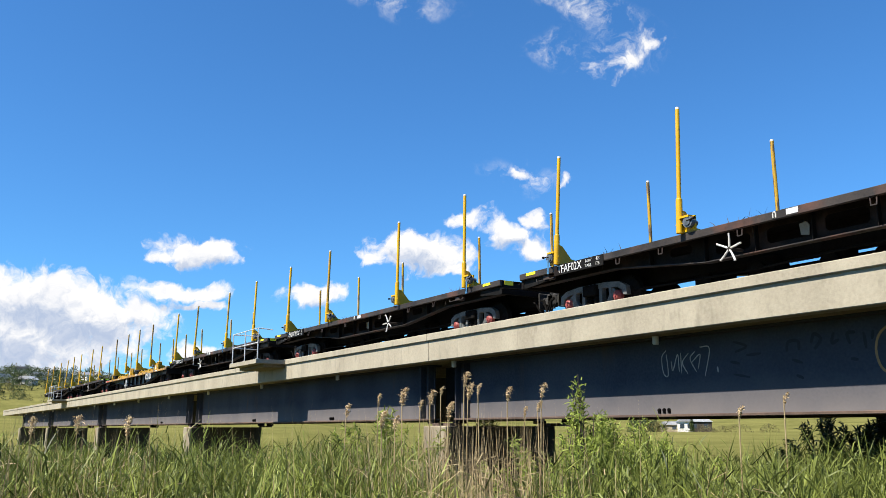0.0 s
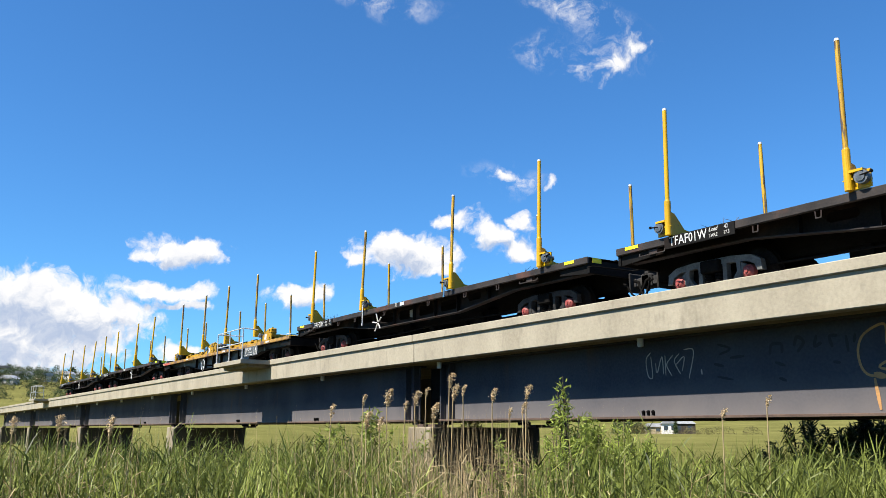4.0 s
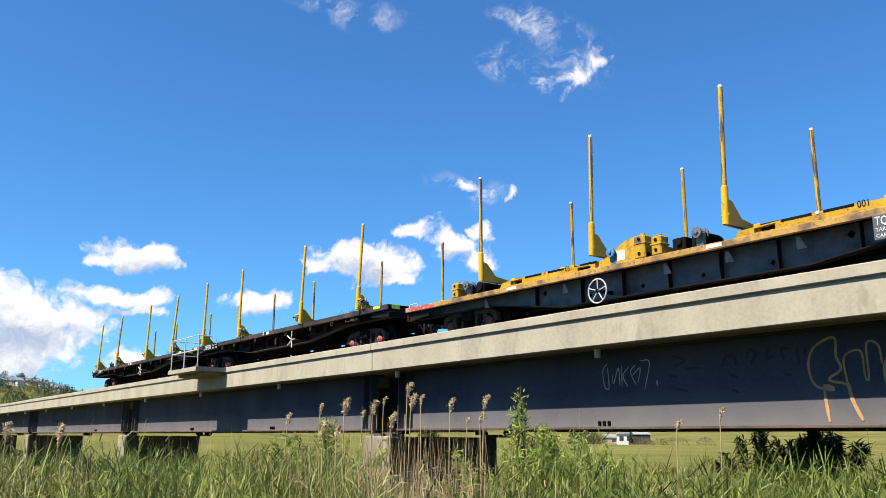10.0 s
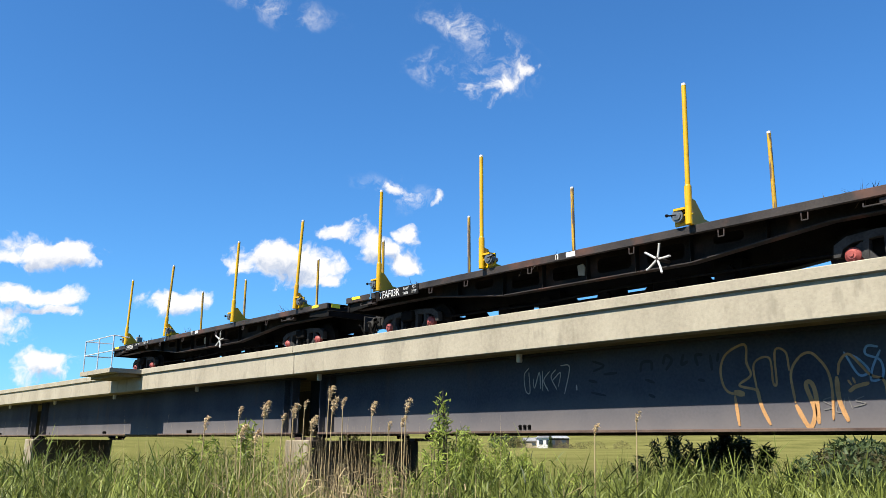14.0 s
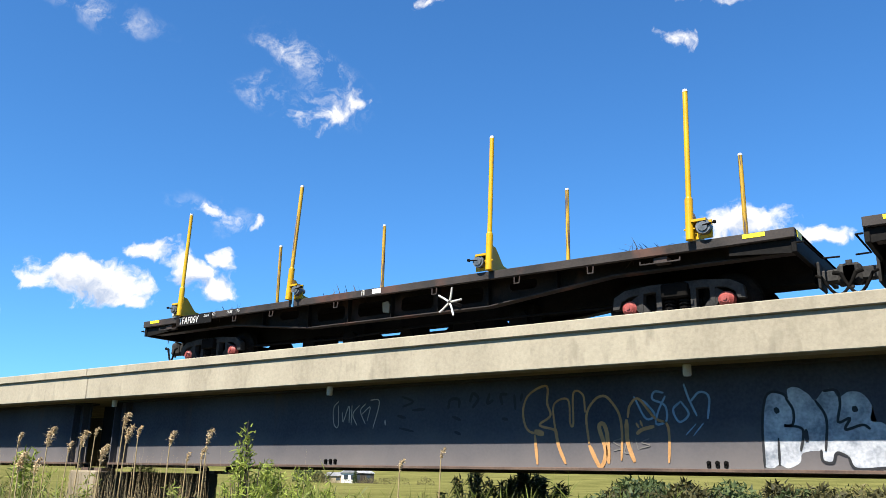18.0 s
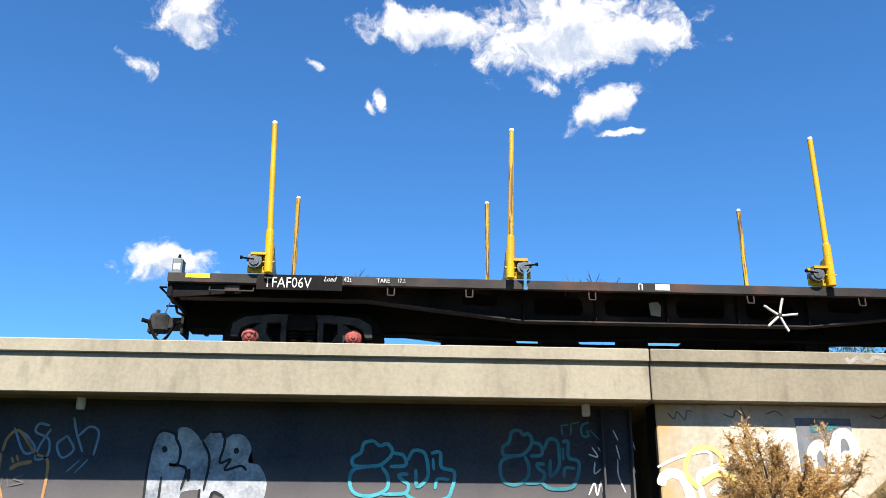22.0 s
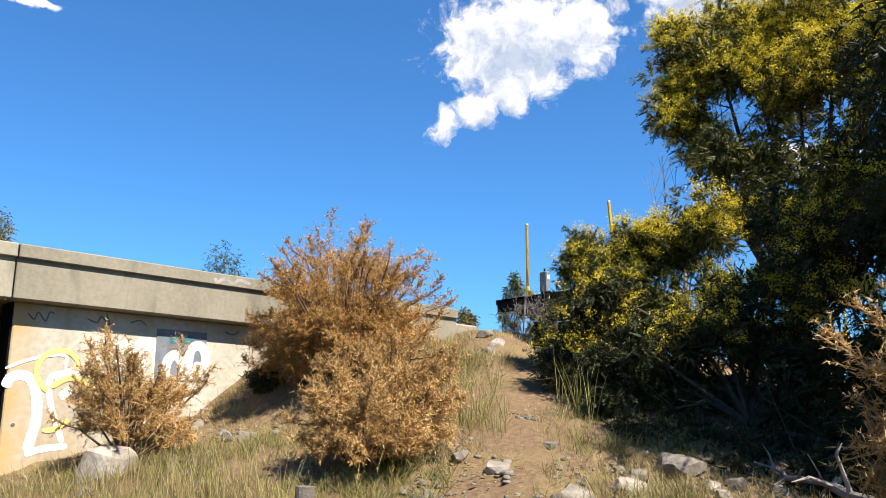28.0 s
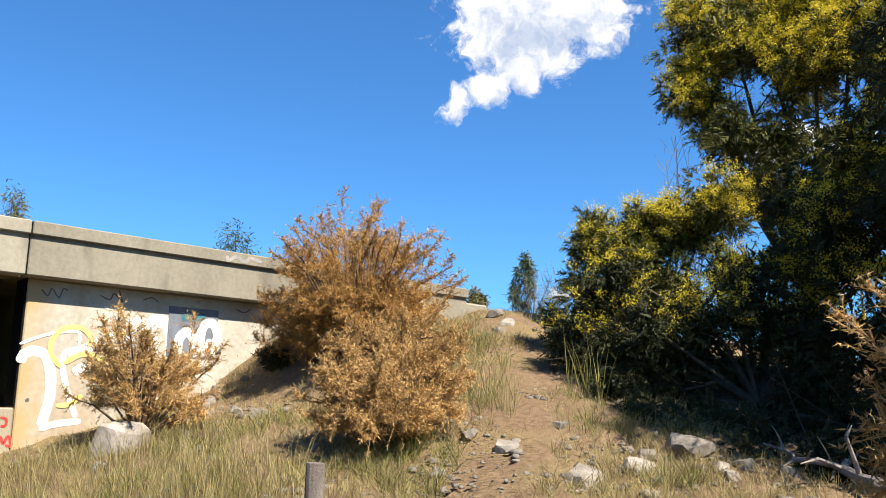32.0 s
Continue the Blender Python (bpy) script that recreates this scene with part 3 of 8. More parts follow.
def strips(rng, base, way, length, width, droop=0.0, seg=3):
    """Blades: each a tapered strip from its base along its way, sagging by droop, ending in a point. Returns vertices and faces."""
    n = len(base)
    length, width, droop = (np.broadcast_to(np.asarray(a, float), (n,))[:, None] for a in (length, width, droop))
    side = unit(np.cross(way, unit(rng.normal(size=(n, 3)))))
    rows = []
    for k in range(seg + 1):
        s = k / seg
        c = base + way * length * s - np.array([[0, 0, 1.0]]) * droop * length * s * s
        w = width * (0.55 + 0.45 * math.sin(math.pi * min(s * 1.3 + 0.15, 1))) * (1 - s ** 2.2) + width * 0.03
        rows += [c - side * w / 2, c + side * w / 2] if k < seg else [c]
    v = np.stack(rows, 1).reshape(-1, 3)
    i = np.arange(n)[:, None] * (2 * seg + 1)
    f = np.concatenate([i + np.array([[2 * k, 2 * k + 1, 2 * k + 3, 2 * k + 2] if k < seg - 1 else [2 * k, 2 * k + 1, 2 * k + 2, 2 * k + 2]]) for k in range(seg)], 0)
    return v, f


def merge(*pieces):
    v, f, o = [], [], 0
    for a, b in pieces:
        v.append(a), f.append(b + o)
        o += len(a)
    return np.concatenate(v), np.concatenate(f)


def sphere_ways(rng, n, up=0.0):
    d = rng.normal(size=(n, 3))
    d[:, 2] += up
    return unit(d)


def lettering(text, size, material, parent, m, name="lettering", depth=0.002, squeeze=1.0, shear=0.0):
    cu = bpy.data.curves.new("lettering", "FONT")
    cu.body, cu.size, cu.extrude, cu.shear = text, size, depth, shear
    cu.resolution_u = 2
    ob = bpy.data.objects.new("tmp", cu)
    me = bpy.data.meshes.new_from_object(ob)
    bpy.data.objects.remove(ob)
    me.transform(Matrix.Diagonal((squeeze, 1, 1, 1)))
    me.materials.clear()
    me.materials.append(material)
    o = new(name, me)
    o.parent, o.matrix_basis = parent, m
    return o


def facing(x, y, z):
    """A sign's pose: upright, its face turned to the south (-y)."""
    return pose(x, y, z, 90, 0, 0)


# ---- ground ----
def step(a, b, x):
    t = np.clip((x - a) / (b - a), 0, 1)
    return t * t * (3 - 2 * t)


def ground_z(x, y):
    """Height of the land: a flat marsh, the railway bank to the east, fields and a hill far off."""
    x, y = np.asarray(x, float), np.asarray(y, float)
    q = np.hypot(np.maximum(0, 10.8 - x), 0.9 * (np.maximum(0, 9.9 - y) + np.maximum(0, y - 15.3)))
    bank = 3.25 - 0.277 * q + 0.22 * np.exp(-q / 1.5)
    bank = bank + 0.62 * step(5.4, 7.0, x) * step(6.4, 9.8, y) * step(10.0, 7.5, x) * step(14, 11, y)
    base = -0.25 + 0.25 * step(2.5, 0.5, np.hypot(x, y))
    d = 0.35
    h = np.maximum(bank, base) + d * np.exp(-np.abs(bank - base) / d) * 0.35
    r = np.hypot(x, y)
    az = np.degrees(np.arctan2(x, y))
    rise = np.minimum(0.021 * np.maximum(0, r - 70), 12)
    flat = np.minimum(0.05 * np.maximum(0, r - 400), 22)
    side = step(-68, -60, az)
    h = h * step(200, 60, r) + (rise * (1 - side) + flat * side) * step(40, 70, y + 0.35 * np.abs(x))
    h = h + 24 * step(230, 620, r) * step(-71, -82, az) * step(-150, -100, az)
    return h


def build_ground():
    R = np.concatenate([np.linspace(0.3, 3, 10), 3 * (1000 ** (np.arange(1, 165) / 164))])
    A = np.linspace(0, 2 * np.pi, 400, endpoint=False)
    rr, aa = np.meshgrid(R, A, indexing="ij")
    x, y = rr * np.sin(aa), rr * np.cos(aa)
    z = ground_z(x, y)
    rng = np.random.default_rng(3)
    z += rng.normal(size=z.shape) * 0.02 * step(2, 5, rr) * step(60, 25, rr)
    z += 0.05 * np.sin(x * 1.7 + np.sin(y * 2.1)) * np.cos(y * 1.9 - np.sin(x * 1.3)) * step(2, 6, rr) * step(80, 30, rr)
    v = np.stack([x, y, z], -1).reshape(-1, 3)
    n, k = len(R), len(A)
    i, j = np.meshgrid(np.arange(n - 1), np.arange(k), indexing="ij")
    i, j = i.ravel(), j.ravel()
    f = np.stack([i * k + j, i * k + (j + 1) % k, (i + 1) * k + (j + 1) % k, (i + 1) * k + j], 1)[:, ::-1]
    ob = raw("ground", v, f, GROUND)
    bm = bmesh.new()
    bm.from_mesh(ob.data)
    bm.verts.ensure_lookup_table()
    bm.faces.new([bm.verts[a] for a in range(k)])
    bmesh.ops.recalc_face_normals(bm, faces=bm.faces[:])
    bm.to_mesh(ob.data)
    bm.free()
    for p in ob.data.polygons:
        p.use_smooth = True
    tagged(ob, "green marsh and fields rising to a stony dry bank", "ground", kind="structure")


build_ground()

# ---- bridge ----
RAIL = 3.81                     # top of the rails
CENTRE = 12.61                  # middle of the track
JOINTS = (-118.0, -97.8, -77.6, -57.4, -37.2, -16.82, 3.22, 10.55)
PIERS = (-103.0, -81.9, -59.0, -38.1, -17.22)

bridge = tagged(new("railway_bridge"), "low railway bridge, pale concrete deck on dark steel girders", "bridge")


def fascia(a, b):
    a, b = a + 0.009, b - 0.009
    for s in (1, -1):
        y = (lambda d: CENTRE - s * d)
        bm = bmesh.new()
        lo, hi = sorted((y(2.41), y(2.15)))
        box(bm, a, b, lo, hi, 3.17, 3.655, 0.012)
        lo, hi = sorted((y(2.46), y(2.15)))
        box(bm, a, b, lo, hi, 3.645, 3.81, 0.012)
        part("fascia_panel", bm, CONC_OLD if a > 3 else CONC, bridge)


for a, b in zip(JOINTS, JOINTS[1:]):
    fascia(a, b)

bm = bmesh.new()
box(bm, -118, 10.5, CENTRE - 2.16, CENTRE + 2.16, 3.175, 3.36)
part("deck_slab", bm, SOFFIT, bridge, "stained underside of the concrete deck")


def girder(a, b):
    """One span's near plate girder: web, flanges and stiffeners, with the far one behind."""
    root = None
    for y, s in ((10.97, -1), (14.25, 1)):
        bm = bmesh.new()
        lo, hi = sorted((y, y - s * 0.03))
        box(bm, a, b, lo, hi, 1.87, 3.14)
        web = part("girder", bm, GIRD, bridge, "dark painted steel plate girder")
        bm = bmesh.new()
        lo, hi = sorted((y + s * 0.17, y - s * 0.2))
        box(bm, a, b, lo, hi, 1.825, 1.87, 0.006)
        part("bottom_flange", bm, RUSTL, web, "rust-stained bottom flange")
        bm = bmesh.new()
        box(bm, a, b, lo, hi, 3.14, 3.175)
        part("top_flange", bm, GIRD, web)
        for x in (a + 0.05, a + 0.42, b - 0.42, b - 0.05):
            bm = bmesh.new()
            lo, hi = sorted((y + s * 0.002, y + s * 0.16))
            box(bm, x - 0.012, x + 0.012, lo, hi, 1.87, 3.14)
            part("stiffener", bm, GIRD, web)
        root = root or web
    return root


SPANS = []
ends = list(PIERS) + [3.72]
for a, b in zip(ends, ends[1:]):
    SPANS.append(girder(a + 0.56, b - 0.56))


def drain(x):
    bm = bmesh.new()
    rod(bm, (x, 10.68, 3.18), (x, 10.68, 3.045), 0.055, None, 14)
    rod(bm, (x, 10.68, 3.06), (x, 10.68, 3.03), 0.047, None, 14)
    return bm


first = part("drain_pipe", drain(0), PVC, bridge, "short white plastic drain pipe")
first.matrix_basis = pose(2.5, 0, 0)
for k in range(1, 18):
    again(first, pose(2.5 - 6.32 * k, 0, 0), bridge)
bm = bmesh.new()
rod(bm, (0, 10.972, 0), (0, 10.94, 0), 0.03, None, 6)
rod(bm, (0, 10.94, 0), (0, 10.92, 0), 0.018, None, 6)
box(bm, -0.02, 0.02, 10.935, 10.972, -0.06, -0.01)
bolt = part("bolt", bm, UNDER, SPANS[-1])
bolt.matrix_basis = pose(2.9, 0, 1.945)
for x0 in (2.9, -3.7, -10.4, -23.8, -30.6, -44, -51):
    for k in range(3):
        if (x0, k) != (2.9, 0):
            again(bolt, pose(x0 + 0.11 * k, 0, 1.945), SPANS[-1] if x0 > -17 else SPANS[-2] if x0 > -38 else SPANS[-3])


def pier(x):
    bm = bmesh.new()
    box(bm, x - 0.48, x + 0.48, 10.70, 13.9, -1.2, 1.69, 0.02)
    p = part("pier", bm, PIER_SHADE, bridge, "concrete wall pier, sides coloured dark for shade under the deck")
    # Pale slab added so the sunward end looks lit beside the dark body.
    bm = bmesh.new()
    box(bm, x - 0.5, x + 0.5, 10.60, 10.71, -1.2, 1.70, 0.03)
    part("pier_nose", bm, PIERC, p, "pale slab added as the sunlit end of the pier")
    for y in (10.97, 14.25):
        for dx in (-0.25, 0.25):
            bm = bmesh.new()
            box(bm, x + dx - 0.14, x + dx + 0.14, y - 0.17, y + 0.17, 1.69, 1.765)
            part("bearing_plate", bm, RUSTL, p)
            bm = bmesh.new()
            box(bm, x + dx * 2.3 - 0.12, x + dx * 2.3 + 0.12, y - 0.12, y + 0.12, 1.75, 1.83)
            part("bearing", bm, UNDER, p)
    bm = bmesh.new()
    box(bm, x - 0.40, x + 0.40, 11.2, 14.0, 1.9, 3.1)
    part("cross_frame", bm, UNDER, p)


for x in PIERS:
    pier(x)

# abutment: end wall, wing wall along the bank, and the bearing shelf
bm = bmesh.new()
box(bm, 3.33, 10.4, 10.43, 10.78, -0.6, 3.172, 0.015)
wing = part("wing_wall", bm, WINGC, bridge, "pale concrete wing wall painted with graffiti")
bm = bmesh.new()
box(bm, 3.36, 10.4, 14.4, 14.75, -0.6, 3.172, 0.015)
part("wing_wall", bm, WALLC, bridge)
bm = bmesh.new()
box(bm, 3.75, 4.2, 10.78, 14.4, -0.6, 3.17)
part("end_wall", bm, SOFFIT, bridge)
bm = bmesh.new()
box(bm, 2.85, 3.33, 10.45, 14.75, -0.6, 1.66, 0.02)
part("bearing_shelf", bm, WALLC, bridge)
# Thin black sheet puts the shade onto the wall's west end.
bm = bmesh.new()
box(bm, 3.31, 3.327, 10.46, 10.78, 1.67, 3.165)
part("wall_end", bm, UNDER, wing, "black sheet standing in for shade on the wing wall's end")
bm = bmesh.new()
box(bm, 10.57, 11.25, 10.34, 10.62, 3.02, 3.60, 0.03)
part("end_block", bm, CONC_OLD, bridge)

# refuge platforms with handrails
def refuge():
    p = tagged(new("refuge_platform"), "small cantilevered concrete refuge platform with galvanised pipe handrail", "platform", "refuge platforms")
    bm = bmesh.new()
    prism(bm, [(-1.3, 0), (1.3, 0), (1.3, 0.13), (-1.3, 0.13)], -1.03, 0.02)
    part("slab", bm, CONC, p)
    bm = bmesh.new()
    box(bm, -1.15, 1.15, -0.72, 0.02, -0.1, 0.0)
    part("bracket", bm, SOFFIT, p)
    pts = [(-1.22, -0.96), (0.0, -0.96), (1.22, -0.96), (-1.22, -0.08)]
    for x, y in pts:
        bm = bmesh.new()
        rod(bm, (x, y, 0.12), (x, y, 1.12), 0.019)
        rod(bm, (x, y, 0.125), (x, y, 0.15), 0.06)
        part("post", bm, GALV, p)
    for z in (0.66, 1.12):
        bm = bmesh.new()
        bar(bm, [(-1.22, -0.08, z), (-1.22, -0.96, z), (1.22, -0.96, z)] + ([(1.28, -0.5, z - 0.04)] if z > 1 else []), 0.017)
        part("rail", bm, GALV, p)
    return p


plat = refuge()
plat.matrix_basis = pose(-26.9, 10.2, 3.66)
copy_thing(plat, pose(-70.6, 10.2, 3.66))


# ---- track ----
track = tagged(new("railway_track"), "narrow gauge railway track on grey stone ballast", "railway track", kind="structure")
bm = bmesh.new()
for y in (-0.56, 0.56):
    bm2 = bmesh.new()
    box(bm2, -118, 70, CENTRE + y - 0.035, CENTRE + y + 0.035, RAIL - 0.04, RAIL)
    box(bm2, -118, 70, CENTRE + y - 0.01, CENTRE + y + 0.01, RAIL - 0.13, RAIL - 0.03)
    box(bm2, -118, 70, CENTRE + y - 0.065, CENTRE + y + 0.065, RAIL - 0.145, RAIL - 0.125)
    part("rail", bm2, RAILM, track)
bm.free()
bm = bmesh.new()
box(bm, -118, 10.5, CENTRE - 2.13, CENTRE + 2.13, 3.36, 3.60)
part("ballast", bm, BALLAST, track)
bm = bmesh.new()
prism(bm, [(10.3, 2.8), (70, 2.8), (70, 3.24), (10.3, 3.24)], CENTRE - 2.05, CENTRE + 2.05)
prism(bm, [(10.52, 3.24), (70, 3.24), (70, 3.58), (12.2, 3.58)], CENTRE - 1.3, CENTRE + 1.3)
part("ballast", bm, BALLAST, track)

# ---- graffiti ----
STROKES = {}


def smooth_line(pts, n=7):
    p = [Vector((*a, 0)) for a in pts]
    if len(p) == 2:
        return [p[0].lerp(p[1], i / 4) for i in range(5)]
    q = [p[0] * 2 - p[1]] + p + [p[-1] * 2 - p[-2]]
    out = []
    for i in range(1, len(q) - 2):
        a, b, c, d = q[i - 1:i + 3]
        for k in range(n):
            t = k / n
            out.append(0.5 * (2 * b + (c - a) * t + (2 * a - 5 * b + 4 * c - d) * t * t + (3 * b - a - 3 * c + d) * t ** 3))
    return out + [p[-1]]


def paint(tag, width, *pts):
    STROKES.setdefault(tag, []).append((width, pts))


def lay(tag, material, y, parent, seed=1):
    """Sprayed lines laid on a face that looks south, a hair in front of it."""
    rng = random.Random(seed)
    for i, (w, pts) in enumerate(STROKES[tag]):
        bm = bmesh.new()
        line = smooth_line(pts)
        d = y - 0.0035 - 0.0004 * (i % 6)
        prev = None
        for k, p in enumerate(line):
            t = (line[min(k + 1, len(line) - 1)] - line[max(k - 1, 0)])
            t = t.normalized() if t.length > 1e-6 else Vector((1, 0, 0))
            s = Vector((-t.y, t.x, 0)) * w * 0.5 * (0.95 + 0.1 * rng.random()) * (0.55 if k in (0, len(line) - 1) else 0.88 if k in (1, len(line) - 2) else 1)
            a, b = bm.verts.new((p.x + s.x, d, p.y + s.y)), bm.verts.new((p.x - s.x, d, p.y - s.y))
            if prev:
                bm.faces.new((prev[0], a, b, prev[1]))
            prev = (a, b)
        part("graffiti_stroke", bm, material, parent)


def sprayed():
    paint("orange", 0.035, (-6.14, 2.34), (-6.34, 2.38), (-6.43, 2.52), (-6.44, 2.74), (-6.33, 2.93), (-6.05, 3.03), (-6.04, 2.78), (-5.99, 2.60), (-6.17, 2.47), (-5.94, 2.40), (-5.88, 2.32))
    paint("orange", 0.09, (-6.26, 2.38), (-6.10, 2.34))
    paint("orange", 0.05, (-6.25, 2.33), (-6.21, 1.91))
    paint("orange", 0.03, (-5.91, 2.37), (-5.93, 2.75), (-5.70, 2.82), (-5.67, 2.49), (-5.62, 2.48), (-5.61, 2.91), (-5.46, 2.88), (-5.43, 2.63))
    paint("orange", 0.05, (-5.91, 2.42), (-5.86, 2.17), (-5.75, 1.92))
    paint("orange", 0.035, (-5.38, 2.20), (-5.41, 2.59), (-5.28, 2.80), (-5.13, 2.85), (-5.01, 2.75), (-4.91, 2.58), (-4.88, 2.34), (-4.90, 1.97))
    paint("orange", 0.06, (-5.38, 2.18), (-5.22, 1.89), (-5.13, 2.09), (-5.22, 2.42), (-5.15, 2.46), (-5.10, 2.30), (-5.09, 1.93))
    paint("orange", 0.035, (-4.79, 2.54), (-4.75, 2.71), (-4.62, 2.79), (-4.40, 2.53), (-4.24, 2.45), (-4.21, 2.26), (-4.23, 1.94))
    paint("orange", 0.06, (-4.81, 2.52), (-4.80, 2.22), (-4.71, 1.95))
    paint("orange", 0.03, (-4.67, 2.47), (-4.63, 2.40))
    paint("orange", 0.03, (-4.61, 2.50), (-4.58, 2.42))
    paint("orange", 0.05, (-4.67, 2.32), (-4.58, 2.38), (-4.41, 2.42))
    paint("blue", 0.03, (-4.69, 2.83), (-4.53, 2.53), (-4.40, 2.57), (-4.51, 2.72), (-4.62, 2.79))
    paint("blue", 0.03, (-4.26, 2.86), (-4.39, 2.88), (-4.42, 2.78), (-4.25, 2.69), (-4.24, 2.49), (-4.38, 2.45), (-4.35, 2.61), (-4.24, 2.82))
    paint("blue", 0.03, (-4.03, 2.74), (-4.14, 2.63), (-4.06, 2.47), (-3.93, 2.57), (-4.03, 2.74))
    paint("blue", 0.03, (-3.98, 2.97), (-3.92, 2.77), (-3.82, 2.54))
    paint("blue", 0.03, (-3.90, 2.73), (-3.77, 2.85), (-3.65, 2.78), (-3.68, 2.50))
    paint("blue", 0.02, (-3.84, 2.44), (-3.98, 2.30))
    paint("blue", 0.02, (-3.74, 2.45), (-3.88, 2.29))
    paint("white_thin", 0.015, (-4.87, 2.27), (-5.01, 2.22), (-4.88, 2.14), (-5.01, 2.10))
    paint("white_thin", 0.015, (-4.81, 2.24), (-4.85, 2.08), (-4.75, 2.09), (-4.74, 2.24))
    paint("white_thin", 0.015, (-4.69, 2.26), (-4.65, 2.11))
    paint("white_thin", 0.015, (-4.49, 2.26), (-4.60, 2.21), (-4.48, 2.17), (-4.63, 2.13))
    paint("black", 0.032, (-2.70, 2.74), (-2.62, 2.58), (-2.64, 2.41), (-2.74, 2.40), (-2.53, 2.35), (-2.57, 2.09))
    paint("black", 0.032, (-2.36, 2.70), (-2.25, 2.47), (-2.29, 2.09))
    paint("black", 0.032, (-2.26, 2.80), (-2.11, 2.80), (-2.08, 2.65), (-2.12, 2.43), (-1.99, 2.47), (-2.05, 2.34), (-1.86, 2.39), (-1.78, 2.34))
    paint("black", 0.07, (-2.83, 2.62), (-2.80, 2.55))
    paint("black", 0.07, (-1.93, 2.61), (-1.92, 2.54))
    paint("black", 0.05, (-2.49, 2.35), (-2.49, 2.20))
    paint("black", 0.032, (-3.01, 1.90), (-3.00, 2.40), (-2.95, 2.71), (-2.87, 2.81), (-2.74, 2.79), (-2.67, 2.73))
    paint("black", 0.032, (-2.05, 2.03), (-1.97, 1.89), (-1.61, 1.91))
    paint("black", 0.032, (-2.05, 2.03), (-2.17, 2.07), (-2.22, 1.96), (-2.33, 1.98), (-2.34, 2.11))
    paint("black", 0.032, (-2.82, 2.25), (-2.83, 1.93))
    paint("cyan", 0.045, (1.68, 2.88), (1.58, 2.85), (1.54, 2.72), (1.46, 2.66), (1.47, 2.56), (1.61, 2.55), (1.74, 2.58), (1.84, 2.72), (1.80, 2.83), (1.73, 2.82), (1.68, 2.88))
    paint("cyan", 0.045, (1.61, 2.55), (1.46, 2.50), (1.42, 2.39), (1.46, 2.24), (1.61, 2.19), (1.76, 2.27), (1.79, 2.41), (1.74, 2.55))
    paint("cyan", 0.045, (1.85, 2.72), (1.95, 2.69), (1.96, 2.57), (1.81, 2.55))
    paint("cyan", 0.045, (1.99, 2.63), (2.06, 2.76), (2.17, 2.73), (2.19, 2.51), (2.17, 2.40), (2.07, 2.30), (2.07, 2.51))
    paint("cyan", 0.045, (2.00, 2.45), (1.90, 2.45), (1.92, 2.39), (1.99, 2.33), (1.94, 2.23), (1.74, 2.21))
    paint("cyan", 0.045, (2.23, 2.73), (2.31, 2.73), (2.31, 2.54), (2.44, 2.48), (2.41, 2.28), (2.32, 2.16), (2.06, 2.15), (1.93, 2.24))
    paint("cyan", 0.04, (2.24, 2.66), (2.24, 2.50))
    paint("cyan", 0.04, (2.39, 2.40), (2.26, 2.40), (2.24, 2.28))
    paint("cyan_b", 0.045, (-0.20, 2.72), (-0.32, 2.69), (-0.36, 2.57), (-0.46, 2.50), (-0.44, 2.41), (-0.26, 2.40), (-0.09, 2.43), (0.04, 2.57), (-0.02, 2.68), (-0.12, 2.66), (-0.20, 2.72))
    paint("cyan_b", 0.045, (-0.26, 2.40), (-0.44, 2.36), (-0.49, 2.23), (-0.43, 2.08), (-0.23, 2.04), (-0.03, 2.12), (-0.01, 2.27), (-0.09, 2.40))
    paint("cyan_b", 0.045, (0.05, 2.57), (0.18, 2.54), (0.21, 2.42), (0.01, 2.40))
    paint("cyan_b", 0.045, (0.24, 2.48), (0.31, 2.60), (0.45, 2.57), (0.50, 2.37), (0.48, 2.25), (0.36, 2.16), (0.34, 2.37))
    paint("cyan_b", 0.045, (0.25, 2.31), (0.13, 2.30), (0.17, 2.24), (0.25, 2.18), (0.21, 2.08), (-0.07, 2.06))
    paint("cyan_b", 0.045, (0.53, 2.57), (0.65, 2.58), (0.67, 2.40), (0.83, 2.34), (0.80, 2.13), (0.71, 2.01), (0.35, 2.00), (0.19, 2.09))
    paint("cyan_b", 0.04, (0.56, 2.51), (0.57, 2.36))
    paint("cyan_b", 0.04, (0.77, 2.25), (0.62, 2.25), (0.59, 2.13))
    paint("cyan_c", 0.02, (2.23, 2.94), (2.24, 2.82))
    paint("cyan_c", 0.02, (2.22, 2.94), (2.33, 2.95))
    paint("cyan_c", 0.02, (2.36, 2.97), (2.35, 2.82))
    paint("cyan_c", 0.02, (2.35, 2.96), (2.47, 2.99))
    paint("cyan_c", 0.03, (2.60, 2.99), (2.50, 2.94), (2.50, 2.82), (2.58, 2.81), (2.57, 2.89))
    paint("cyan_c", 0.02, (2.60, 2.89), (2.74, 2.75))
    paint("white_b", 0.02, (2.62, 2.67), (2.69, 2.55), (2.57, 2.58))
    paint("white_b", 0.02, (2.70, 2.67), (2.78, 2.55))
    paint("white_b", 0.02, (2.65, 2.48), (2.64, 2.34), (2.73, 2.40))
    paint("white_b", 0.02, (2.55, 2.07), (2.63, 2.22), (2.66, 2.07), (2.72, 2.24), (2.74, 2.06))
    paint("white_b", 0.02, (2.91, 2.89), (2.97, 2.76))
    paint("white_b", 0.02, (2.94, 2.70), (2.98, 2.52))
    paint("white_b", 0.02, (2.95, 2.52), (2.95, 2.32), (3.03, 2.11))
